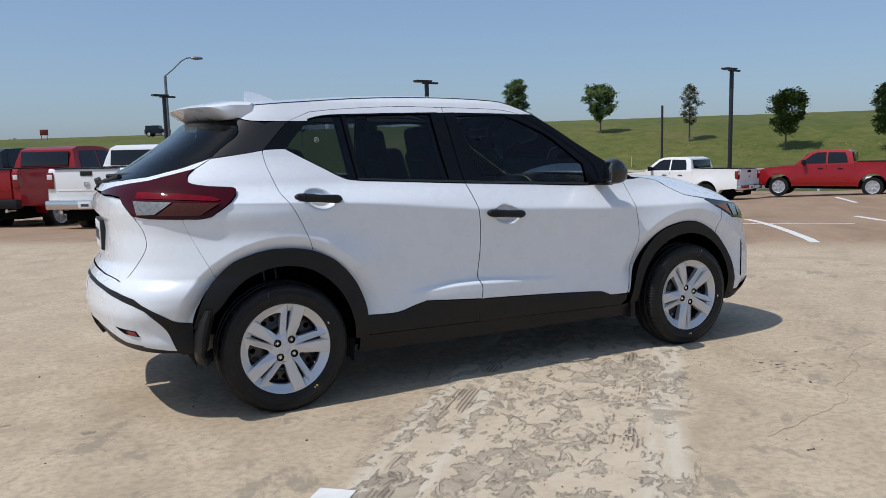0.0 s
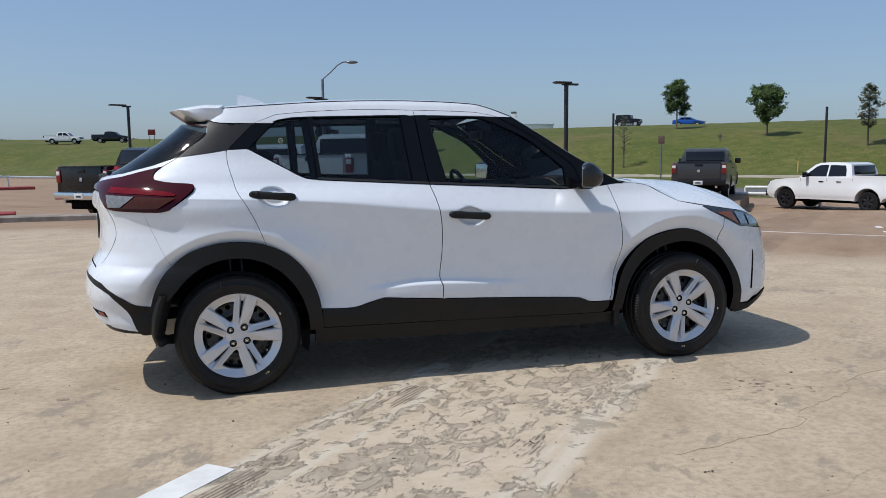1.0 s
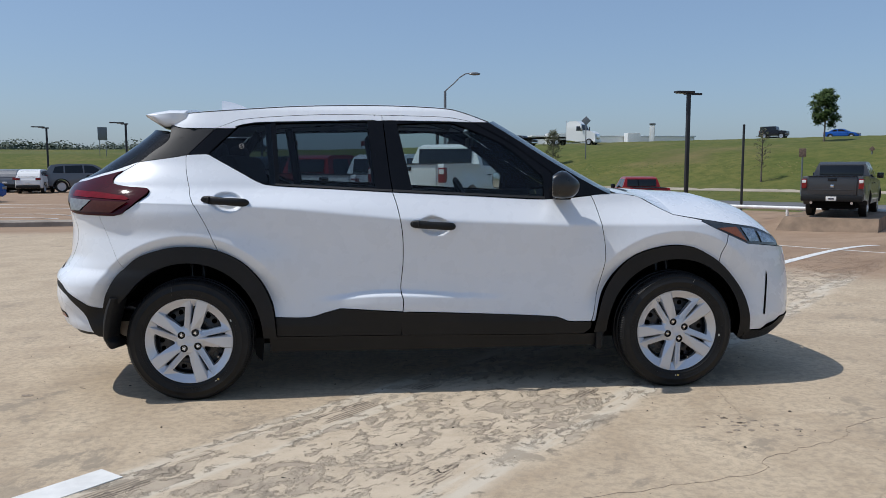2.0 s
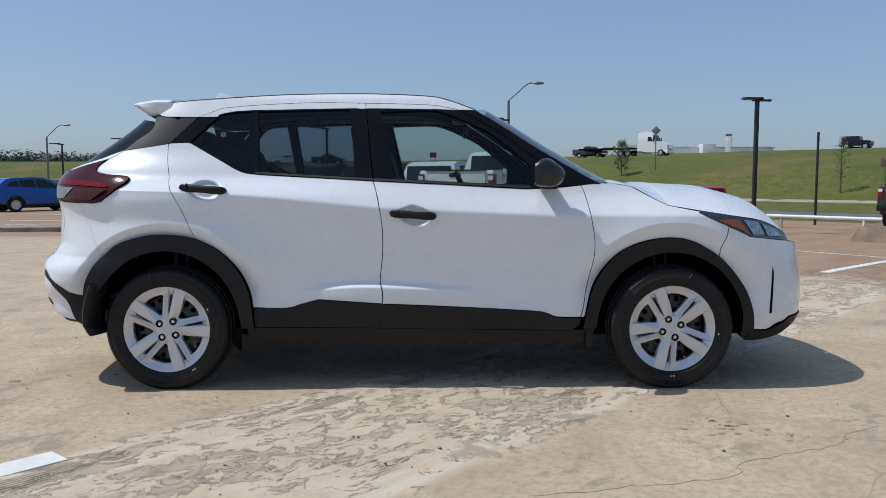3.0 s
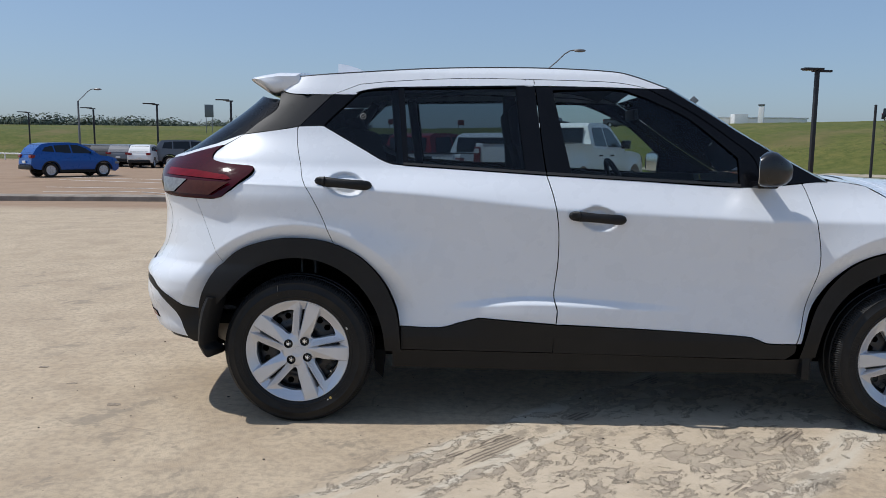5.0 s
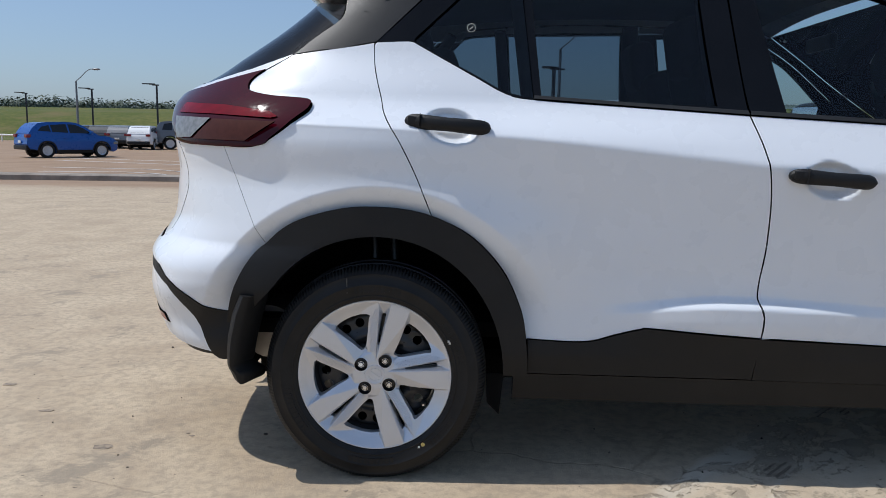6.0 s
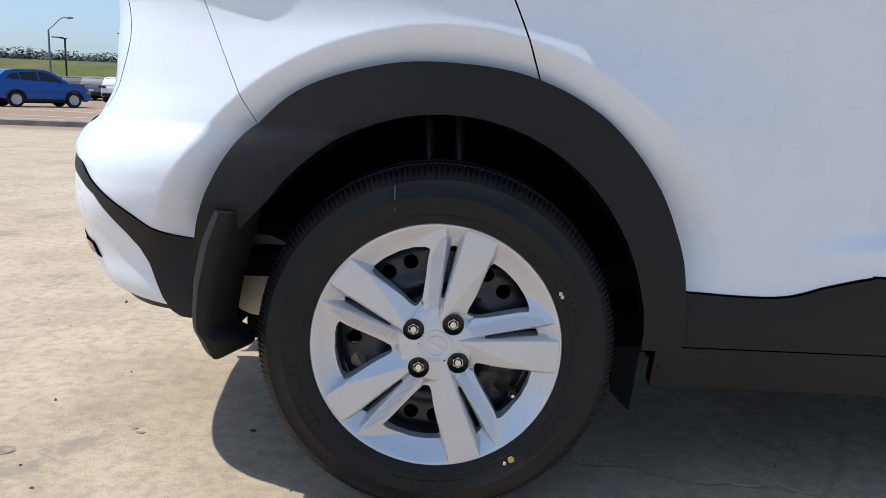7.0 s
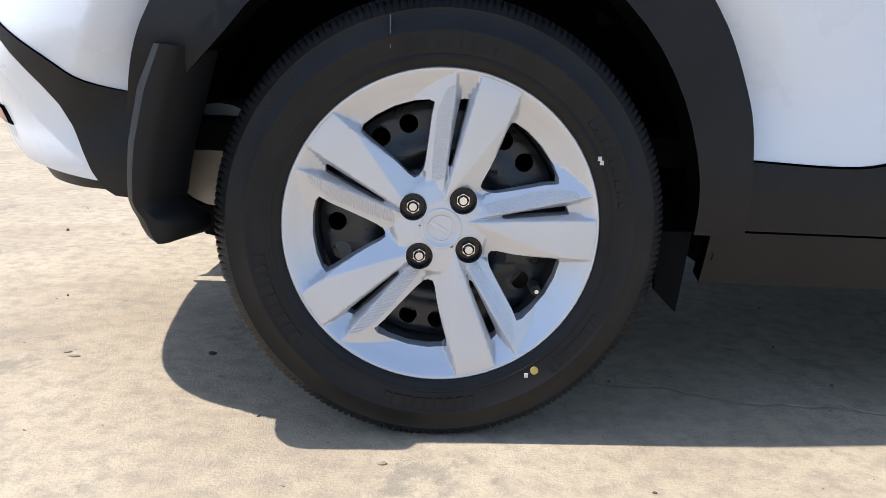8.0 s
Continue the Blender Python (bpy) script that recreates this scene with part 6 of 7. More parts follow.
def wagon(name, label, coat, style, x, y, az, lift=0.0, k=1.0, rim="silver", group="parked cars", category="car"):
    """A car of one of the styles."""
    lower, cab_line, windows, wr, fr, rad, wide, roofw = STYLES[style]
    car = empty(name, place(x, y, az, lift), label, category, group)
    sc = lambda pts: [(a * k, b * k) for a, b in pts]
    sill = (.24 if style != "open_jeep" else .48) * k
    low = sc(lower) + arc(fr * k, rad * k, rad * 1.13 * k, 0, 180, 12) + [((fr - rad * 1.2) * k, sill), ((wr + rad * 1.2) * k, sill)] + arc(wr * k, rad * k, rad * 1.13 * k, 0, 180, 12)
    xa, xb = min(p[0] for p in lower) * k, max(p[0] for p in lower) * k
    top = max(p[1] for p in lower) * k
    high = max(p[1] for p in cab_line) * k

    def half(a, b):
        w = (wide - .16 * (1 - ends(a, xa - .1, xb + .1, .55 * k))) - .05 * float(smooth01(.8 * k, top, b)) - .05 * float(smooth01(.5 * k, .25 * k, b))
        return w * k

    cabw = lambda a, b: (wide - .06 - (wide - .06 - roofw) * float(np.clip((b - top + .08) / (high - top + .08), 0, 1)) ** 1.2) * k * (1 - .10 * (1 - ends(a, min(p[0] for p in cab_line) * k - .1, max(p[0] for p in cab_line) * k + .3, .5)))
    body = part("body", shell_bm(low, half, .10), M[coat], car, sharp=35)
    cab = part("cabin", shell_bm(sc(cab_line), cabw, .10), M[coat if style != "open_jeep" else "black_paint"], car, sharp=35)
    for s in (-1, 1):
        for pts in windows:
            part("side_window", mirrored(plate2(sc(pts), cabw, .006), s), M["win_far"], cab)
        part("tail_lamp", mirrored(box_bm((xa - .01, half(xa + .1, .9 * k) - .30 * k, top - .22 * k), (xa + .30 * k, half(xa + .1, .9 * k) + .01, top - .06 * k), .03), s), M["lens_red2"], car)
        part("headlamp", mirrored(box_bm((xb - .36 * k, half(xb - .2, .8 * k) - .26 * k, .66 * k), (xb - .01, half(xb - .2, .8 * k) + .012, .80 * k), .03), s), M["lens_clear"], car)
        part("door_mirror", mirrored(box_bm((.72 * k, (wide - .02) * k, top - .04), (.86 * k, (wide + .16) * k, top + .12), .03), s), M[coat], car)
        part("sill_trim", mirrored(plate2([((wr + rad * 1.2) * k, sill), ((wr + rad * 1.2) * k, sill + .14 * k), ((fr - rad * 1.2) * k, sill + .14 * k), ((fr - rad * 1.2) * k, sill)], half, .008), s), M["clad"], car)
        for wx in (wr, fr):
            ring_ = arc(wx * k, rad * k, rad * 1.30 * k, 0, 180, 12) + arc(wx * k, rad * k, rad * 1.12 * k, 180, 0, 12)
            part("arch_trim", mirrored(plate2(ring_, half, .010), s), M["clad"], car)
        part("door_handle", mirrored(box_bm((-.55 * k, half(-.5 * k, .92 * k) - .01, .93 * k), (-.35 * k, half(-.5 * k, .92 * k) + .025, .96 * k), .008), s), M[coat], car)
        for hx in (-.98, -.24, .86):
            seam = rod_bm((hx * k, half(hx * k, .42 * k) + .001, .42 * k), (hx * k, half(hx * k, top - .08) + .001, top - .08), .005, None, 6)
            part("door_seam", mirrored(seam, s), M["seal"], body)
        for wx in (wr, fr):
            road_wheel(car, wx * k, s * (wide - .13) * k, rad * k, .22 * k, M[rim], s)
    a, b = sc(cab_line)[0], sc(cab_line)[2]
    for nm, p, q in (("rear_window", sc(cab_line)[0], sc(cab_line)[2]), ("windscreen", sc(cab_line)[-1], sc(cab_line)[-2])):
        bm = bmesh.new()
        pa, pb = Vector((p[0], 0, p[1])), Vector((q[0], 0, q[1]))
        way = (pb - pa)
        out = Vector((-way.z, 0, way.x)).normalized() * (1 if nm == "rear_window" else -1)
        pts = []
        for t in (.12, .92):
            c = pa + way * t
            w = cabw(c.x, c.z) * .86
            pts.append((c, w))
        vs = []
        for lift_ in (.012, -.008):
            vs.append([bm.verts.new(c + out * lift_ + Vector((0, sy * w, 0))) for c, w in pts for sy in ((-1, 1) if c is pts[0][0] else (1, -1))])
        bm.faces.new(vs[0]), bm.faces.new(vs[1])
        for i in range(4):
            bm.faces.new((vs[0][i], vs[0][(i + 1) % 4], vs[1][(i + 1) % 4], vs[1][i]))
        part(nm, bm, M["win_far"], cab)
    bump = part("rear_bumper", box_bm((xa - .03, -(wide - .14) * k, .38 * k), (xa + .15, (wide - .14) * k, .60 * k), .04), M["clad"], car)
    part("number_plate", box_bm((xa - .045, -.15, .70 * k), (xa - .01, .15, .82 * k), .004), M["plate"], bump)
    part("underside", box_bm((wr * k - .3, -.6 * k, .18 * k), (fr * k + .3, .6 * k, .34 * k), .02), M["dark"], car)
    return car



# trucks of the row behind the crossover
pickup("pickup_truck", "black full-size pickup with chrome bumper in a row", "black_paint", -2.0, 20.6, 39, 1, 1.0, 1.08)
pickup("pickup_truck", "bright red full-size pickup with dark bumper in a row", "red_paint", -.33, 18.93, 39, 1, 1.0, 1.08, chrome=False)
pickup("pickup_truck", "white full-size pickup with chrome bumper in a row", "white_paint", 1.62, 16.43, 36, 1, 1.0, 1.05)
pickup("pickup_truck", "white full-size pickup with chrome bumper in a row", "white_paint", 3.23, 15.0, 30, 1, 1.0, 1.0)
pickup("pickup_truck", "white mid-size pickup with black wheels", "white_paint", 22.1, 19.4, -16, .92, .92, .93, "steel_black")
pickup("pickup_truck", "red mid-size pickup with silver wheels", "red_paint", 26.0, 15.6, -30, .90, .92, .92, chrome=False)
pickup("pickup_truck", "red mid-size pickup parked beside a lamp post", "red_paint", 13.4, 30.6, 8, .90, .92, .92, chrome=False)

# raised ramp with a grey truck on it
RAMP_Z = .46
ramp_at = pose(18.3, 22.5, on_ground(18.3, 22.5), 0, 0, 90 - 39)
bm = bmesh.new()
lowr = [bm.verts.new(v) for v in ((-3.6, -1.47, -.25), (3.3, -1.47, -.25), (3.3, 1.75, -.25), (-3.6, 1.75, -.25))]
topr = [bm.verts.new(v) for v in ((-3.0, -1.45, RAMP_Z), (3.3, -1.45, RAMP_Z), (3.3, 1.45, RAMP_Z), (-3.0, 1.45, RAMP_Z))]
bm.faces.new(lowr), bm.faces.new(topr)
for i in range(4):
    bm.faces.new((lowr[i], lowr[(i + 1) % 4], topr[(i + 1) % 4], topr[i]))
ramp = part("display_ramp", bm, M["ramp"], None, sharp=20)
ramp.matrix_basis = ramp_at
tagged(ramp, "low stained concrete display ramp with sloped sides", "ramp")
pickup("pickup_truck", "dark grey full-size pickup up on the concrete ramp", "grey_paint", 18.3, 22.5, 39, lift=RAMP_Z, chrome=False)

# cars on the further lot
wagon("crossover_car", "bright blue crossover parked across the far stalls", "blue_paint", "crossover", -18.35, 34.0, 40, k=.94)
for k, (coat, text, style) in enumerate((("black_paint", "black crossover in a far row", "crossover"), ("grey_paint", "dark grey crossover in a far row", "crossover"), ("silver_paint", "silver crossover in a far row", "crossover"), ("white_paint", "white crossover in a far row", "crossover"))):
    wagon("crossover_car", text, coat, style, -28.0 + k * 2.35, 56.5 - k * 2.2, -8, k=.90)
wagon("sport_utility_car", "large silver grey sport utility car beside red kerbs", "silver_paint", "big_suv", -18.2, 51.4, 68)

# highway traffic on the embankment
HWY = [("open_off_road_car", "black open off-road car on the highway", "black_paint", "open_jeep", 60.3, 106.6, 134), 
       ("sedan_car", "blue sedan on the highway", "blue_paint", "sedan", 69.2, 104.0, 134),
       ("sedan_car", "white sedan on the far road", "white_paint", "sedan", -108.0, 268.0, 100), ("sedan_car", "white sedan on the far road", "white_paint", "sedan", -139.0, 258.0, 100),
       ("open_off_road_car", "black open off-road car on the highway", "black_paint", "open_jeep", 17.2, 135.0, 120)]
for nm, text, coat, style, x, y, az in HWY:
    wagon(nm, text, coat, style, x, y, az, lift=.03, group="highway traffic")
pickup("pickup_truck", "dark grey pickup on the highway", "grey_paint", 27.0, 129.0, 134, lift=.03, group="highway traffic")
pickup("pickup_truck", "white pickup on the far road", "white_paint", -26.0, 140.0, 100, lift=.03, group="highway traffic")
pickup("pickup_truck", "dark pickup on the far road", "black_paint", -18.5, 139.0, 100, lift=.03, group="highway traffic")


def tractor_unit(x, y, az):
    """A white long-nosed road tractor with a sleeper cab and a low flat trailer behind."""
    t = empty("road_tractor", place(x, y, az, .03), "white long-nosed road tractor on the highway", "truck", "highway traffic")
    cabl = [(-1.9, .85), (-1.9, 3.45), (-1.5, 3.75), (-.2, 3.80), (.55, 3.35), (.95, 2.35), (2.55, 2.05), (2.95, 1.70), (3.05, .70), (2.4, .55), (-.2, .55)]
    w = lambda a, b: 1.20 - .22 * float(smooth01(.6, 3.0, a)) - .12 * float(smooth01(2.6, 3.8, b))
    body = part("cab", shell_bm(cabl, w, .3), M["white_paint"], t, sharp=35)
    for s in (-1, 1):
        part("door_window", mirrored(plate2([(-.15, 2.25), (-.15, 2.95), (.45, 2.95), (.75, 2.25)], w, .01), s), M["win_far"], body)
        part("mirror", mirrored(box_bm((.85, 1.25, 2.2), (.97, 1.45, 2.9), .03), s), M["black_paint"], t)
        part("fuel_tank", rod_bm((-1.9, s * .85, .75), (-.4, s * .85, .75), .32, None, 16), M["chrome"], t)
        for wx in (-4.9, -3.6, 2.0):
            road_wheel(t, wx, s * 1.05, .50, .30, M["silver"], s)
    part("windscreen", box_bm((-.012, -.95, 0), (.012, .95, .95), .02, pose(1.02, 0, 2.35, 0, -26, 0)), M["win_far"], body)
    part("grille", box_bm((3.0, -.55, .85), (3.1, .55, 1.65), .04), M["chrome"], t)
    part("bumper", box_bm((2.75, -1.15, .35), (3.12, 1.15, .75), .06), M["white_paint"], t)
    part("chassis", box_bm((-5.8, -.45, .55), (2.4, .45, .95), .03), M["dark"], t)
    part("trailer_bed", box_bm((-12.5, -1.2, 1.15), (-3.0, 1.2, 1.40), .03), M["dark"], t, "low dark flat trailer bed")
    part("exhaust_stack", rod_bm((-2.05, -.9, .9), (-2.05, -.9, 3.9), .08, None, 10), M["chrome"], t)


tractor_unit(35.0, 120.0, 131)


# ---- poles, rails, kerbs, signs ----
def lot_lamp(x, y, turn, top, twin):
    base = on_ground(x, y)
    lamp = empty("lot_lamp", pose(x, y, base, 0, 0, turn), "black square lot lamp post with a flat twin head" if twin else "black square lot lamp post with one long flat head", "lamp post", "lot lamps")
    h = top - base
    part("pole", box_bm((-.065, -.065, .35), (.065, .065, h - .06), .012), M["pole"], lamp)
    part("footing", lathe_z([(.001, .40), (.25, .40), (.27, .37), (.27, -.1)], 20), M["kerb"], lamp, "round concrete footing")
    head = part("lamp_head", box_bm((-.55 if twin else -.95, -.16, h - .07), (.18 if twin else -.10, .16, h), .02), M["pole"], lamp)
    part("lamp_arm", box_bm((-.20 if twin else -.30, -.05, h - .14), (.55 if twin else .16, .05, h - .06), .015), M["pole"], lamp)
    part("lens", box_bm((-.50, -.13, h - .092), (-.12, .13, h - .079), .004), M["lens_clear"], head)
    return lamp


def lathe_z(profile, seg):
    bm = bmesh.new()
    rings = [[bm.verts.new((r * math.cos(2 * math.pi * i / seg), r * math.sin(2 * math.pi * i / seg), z)) for i in range(seg)] for r, z in profile]
    for a, b in zip(rings, rings[1:]):
        for i in range(seg):
            bm.faces.new((a[i], a[(i + 1) % seg], b[(i + 1) % seg], b[i]))
    return bm


for x, y in ((25.73, 20.47), (13.19, 24.57), (4.38, 34.02), (-4.97, 40.70), (-14.25, 47.18), (-21.2, 52.73), (-29.3, 60.21), (-40.06, 70.06)):
    lot_lamp(x, y, 8 if x > 10 else 20, 4.53 if x > 20 else 4.1, x > 0)


def street_light(x, y, arm, top):
    base = on_ground(x, y)
    ob = empty("street_light", pose(x, y, base), "galvanised street light with a curved arm", "street light", "street lights")
    h = top - base
    part("pole", rod_bm((0, 0, 0), (0, 0, h - 1.0), .11, .07, 14), M["galv"], ob)
    bm = bmesh.new()
    pts = [(0, h - 1.0), (.45, h - .62), (.85, h - .22), (1.15, h - .04), (1.45, h)]
    for a, b in zip(pts, pts[1:]):
        add_rod(bm, (a[0] * arm, 0, a[1]), (b[0] * arm, 0, b[1]), .035, None, 8)
    part("arm", bm, M["galv"], ob)
    bm = bmesh.new()
    bmesh.ops.create_uvsphere(bm, u_segments=16, v_segments=8, radius=1, matrix=pose(1.68 * arm, 0, h - .03) @ Matrix.Diagonal((.34, .15, .09, 1)))
    part("luminaire", bm, M["galv"], ob, "grey cobra-head luminaire")


street_light(5.38, 40.23, 1, 6.54)
street_light(-30.89, 60.95, 1, 5.64)


def post(x, y, top, r=.055, label="slim black steel post", material="pole"):
    base = on_ground(x, y)
    bm = rod_bm((0, 0, -.1), (0, 0, top - base), r, r * .9, 12)
    add_rod(bm, (0, 0, top - base), (0, 0, top - base + .03), r * 1.2, r * .6, 12)
    ob = part("post", bm, M[material], None, sharp=30)
    ob.matrix_basis = pose(x, y, base)
    tagged(ob, label, "post", "posts by the road")


post(18.36, 30.53, 3.16, .06)
post(26.09, 25.08, 3.20, .06)
post(37.1, 40.2, .55, .05, "short yellow marker post", "yellow")
post(-20.5, 57.5, 1.3, .05, "short white marker post", "white_steel")


def rail(points, high, label):
    """A white pipe rail on short posts."""
    x0, y0 = points[0]
    ob = empty("pipe_rail", pose(x0, y0, on_ground(x0, y0)), label, "rail", "pipe rails")
    bz = on_ground(x0, y0)
    bm = bmesh.new()
    for (a, b), (c, d) in zip(points, points[1:]):
        add_rod(bm, (a - x0, b - y0, on_ground(a, b) - bz + high), (c - x0, d - y0, on_ground(c, d) - bz + high), .075, None, 12)
    part("pipe", bm, M["white_steel"], ob)
    for (a, b), (c, d) in zip(points, points[1:]):
        n = max(1, int(math.hypot(c - a, d - b) / 3.0))
        for i in range(n + 1):
            px, py = a + (c - a) * i / n, b + (d - b) * i / n
            part("upright", rod_bm((px - x0, py - y0, on_ground(px, py) - bz - .1), (px - x0, py - y0, on_ground(px, py) - bz + high), .06, None, 10), M["white_steel"], ob)


rail([(8.5, 37.0), (16.0, 28.6), (22.6, 21.2)], .48, "white pipe rail along the lot's edge")
rail([(24.5, 28.5), (34.0, 17.9)], .48, "white pipe rail along the lot's edge")
rail([(-15.2, 45.8), (-4.8, 52.0)], .75, "white pipe rail beside a red kerb")
rail([(-50.0, 71.0), (-24.0, 62.0)], .6, "white pipe rail at the far lot's edge")


def kerb(points, wide, high, material, label):
    bm = bmesh.new()
    x0, y0 = points[0]
    rows = []
    for i, (a, b) in enumerate(points):
        c, d = points[min(i + 1, len(points) - 1)]
        e, f = points[max(i - 1, 0)]
        way = Vector((c - e, d - f)).normalized()
        side = Vector((-way.y, way.x)) * wide / 2
        z = on_ground(a, b)
        rows.append([bm.verts.new((a + side.x * k, b + side.y * k, z + hz)) for k, hz in ((1.1, -.15), (1.0, high - .03), (.8, high), (-.8, high), (-1.0, high - .03), (-1.1, -.15))])
    for r0, r1 in zip(rows, rows[1:]):
        for k in range(5):
            bm.faces.new((r0[k], r1[k], r1[k + 1], r0[k + 1]))
    bm.faces.new(rows[0]), bm.faces.new(rows[-1])
    return tagged(part("kerb", bm, M[material], None, sharp=30), label, "kerb", kind="structure")


kerb(curve2([(-60, 1.0), (-40, 6.8), (-20, 11.9), (-10.3, 14.4), (-6.7, 15.25), (-4.2, 15.6), (-2.6, 15.6)], 6), .55, .15, "kerb", "stained concrete kerb along the lot")
kerb([(-6.9 + 1.1 * t, 19.3 + .2 * t) for t in np.linspace(0, 1, 4)], .7, .18, "kerb_red", "worn red painted kerb end")
kerb([(-12.4 + 1.9 * t, 42.9 + .9 * t) for t in np.linspace(0, 1, 6)], .8, .16, "kerb_red", "worn red painted kerb end")

LINES = [(-.095, -1.828, -2.2, -4.13, .145), (6.0, 4.42, 12.9, 12.1, .12), (7.80, 2.25, 13.3, 8.7, .12), (13.38, 5.65, 11.51, 3.44, .11), (11.1, 4.05, 7.2, 9.85, .08), (21.4, 19.6, 22.5, 20.3, .12), (19.5, 10.0, 24.0, 14.0, .11),
         (-14.5, 24.5, -8.6, 24.2, .12), (-17.0, 30.3, -10.5, 28.0, .12), (-18.5, 33.0, -11.8, 31.2, .12), (-13.2, 21.8, -9.4, 22.6, .12), (2.4, 20.5, 6.0, 23.0, .11), (-3.2, 22.6, .2, 24.6, .11)]
for x0, y0, x1, y1, w in LINES:
    strip("parking_line", x0, y0, x1, y1, w, M["line"], "worn white painted parking line", "parking line", .004, .004, max(3, int(math.hypot(x1 - x0, y1 - y0) / .4)))


def sign(name, x, y, z0, z1, w, material, label, legs=1, shape="rect"):
    base = on_ground(x, y)
    ob = empty(name, pose(x, y, base, 0, 0, math.degrees(math.atan2(-x, y)) * 1.0), label, "sign", "road signs")
    for k in range(legs):
        px = 0 if legs == 1 else (-w * .35 + k * w * .7)
        part("post", rod_bm((px, .03, -.1), (px, .03, z1 - base - .1), .05, None, 8), M["galv"], ob)
    bm = box_bm((-w / 2, -.02, z0 - base), (w / 2, .02, z1 - base), .008)
    if shape == "diamond":
        bm.free()
        mid, r = (z0 + z1) / 2 - base, (z1 - z0) / 2
        bm = box_bm((-r * .7, -.02, -r * .7), (r * .7, .02, r * .7), .01, pose(0, 0, mid) @ pose(0, 0, 0, 0, 45, 0))
    part("sign_face", bm, M[material], ob)
    return ob


sign("road_sign", 22.11, 70.73, 5.26, 6.16, 1.0, "galv", "grey back of a diamond road sign", 1, "diamond")
sign("road_sign", 28.7, 43.5, 1.85, 2.40, .42, "sign_orange", "weathered brown back of a road sign on a post", 1)
sign("road_sign", 39.3, 52.3, 2.35, 2.80, .5, "sign_orange", "small weathered brown warning sign", 1, "diamond")
sign("billboard", -44.0, 136.0, 6.0, 8.2, 1.5, "galv", "grey back of a tall signboard on two legs", 2)
sign("banner_sign", .4, 150.0, 5.4, 6.4, 1.3, "kerb_red", "small red signboard on the embankment", 2)
sign("banner_sign", -12.8, 148.0, 5.4, 6.4, 1.3, "kerb_red", "small red signboard on the embankment", 2)

# far buildings
ob = empty("warehouse", pose(78.0, 238.0, on_ground(78.0, 238.0), 0, 0, 0), "long low white warehouse beyond the highway", "building")
part("wall", box_bm((-26, 0, -1), (26, 12, 5.4), .05), M["white_steel"], ob)
part("roof", box_bm((-26.3, -.3, 5.4), (26.3, 12.3, 5.8), .05), M["white_steel"], ob)
part("annex", box_bm((-22, -3, -1), (-13, 0, 6.3), .05), M["white_steel"], ob)
part("annex", box_bm((3, -4, -1), (7, -.3, 6.5), .05), M["white_steel"], ob)
ob = empty("tower", pose(88.92, 234.0, on_ground(88.92, 234), 0, 0, -25), "slim pale tower beyond the highway", "tower")
part("shaft", box_bm((-.75, -3, 0), (.75, -1, 8.8), .1), M["white_steel"], ob)
part("cap", box_bm((-.85, -3.1, 8.8), (.85, -.9, 9.3), .1), M["galv"], ob)


# ---- trees, woods, grass ----
def tree(name, label, high, spread_, leaves, seed, leaf="leaf", thin=1.0, trunk_part=.28):
    rng = random.Random(seed)
    ob = empty(name, pose(0, 0, 0), label, "tree", "young trees")
    bm = bmesh.new()
    add_rod(bm, (0, 0, -.2), (.03, .02, high * .55), .075 * high / 4, .045 * high / 4, 10)
    add_rod(bm, (.03, .02, high * .55), (.0, .05, high * .95), .045 * high / 4, .012, 8)
    tips = []
    for k in range(26):
        t = trunk_part + (1 - trunk_part) * k / 26
        a = k * 2.4 + rng.uniform(-.4, .4)
        reach = spread_ * (math.sin(math.pi * min(1, (t - trunk_part) / (1 - trunk_part) * .80 + .18)) ** .8) * rng.uniform(.65, 1.1)
        p = Vector((.02, .03, high * t))
        q = p + Vector((math.cos(a) * reach, math.sin(a) * reach, reach * rng.uniform(.35, .75)))
        add_rod(bm, p, q, .022 * high / 4, .006, 6)
        for j in range(3):
            m = p.lerp(q, rng.uniform(.45, .95))
            e = m + Vector((rng.uniform(-1, 1), rng.uniform(-1, 1), rng.uniform(-.2, .8))) * reach * .4
            add_rod(bm, m, e, .009, .004, 5)
            tips += [m.lerp(e, .5), e]
        tips += [q, p.lerp(q, .7)]
    part("trunk", bm, M["bark"], ob)
    verts, faces = [], []
    for k in range(leaves):
        c = Vector(rng.choice(tips)) + Vector([rng.gauss(0, .11 * spread_) for _ in range(3)])
        u = Vector([rng.gauss(0, 1) for _ in range(3)]).normalized()
        w = u.orthogonal().normalized()
        s = rng.uniform(.06, .13) * thin * high / 4
        i = len(verts)
        verts += [c - u * s, c + w * s * .55, c + u * s, c - w * s * .55]
        faces.append((i, i + 1, i + 2, i + 3))
    rawpart("crown", verts, faces, M[leaf], ob)
    return ob


oak = tree("tree", "young oak with an uneven dark green crown on grass", 4.0, 1.15, 8200, 3)
oak2 = tree("tree", "young oak with a rounded dark green crown on grass", 4.0, 1.35, 8600, 8)
airy = tree("tree", "thin young tree with sparse grey-green leaves", 4.2, .85, 2400, 12, "leaf_dry", .8, .30)
bush = tree("tree", "low small tree with a thin crown on the slope", 3.0, .95, 1500, 21, "leaf_dry", .9, .15)
bare = tree("tree", "nearly bare young tree with thin twigs", 3.9, .6, 260, 33, "leaf_dry", .7, .25)


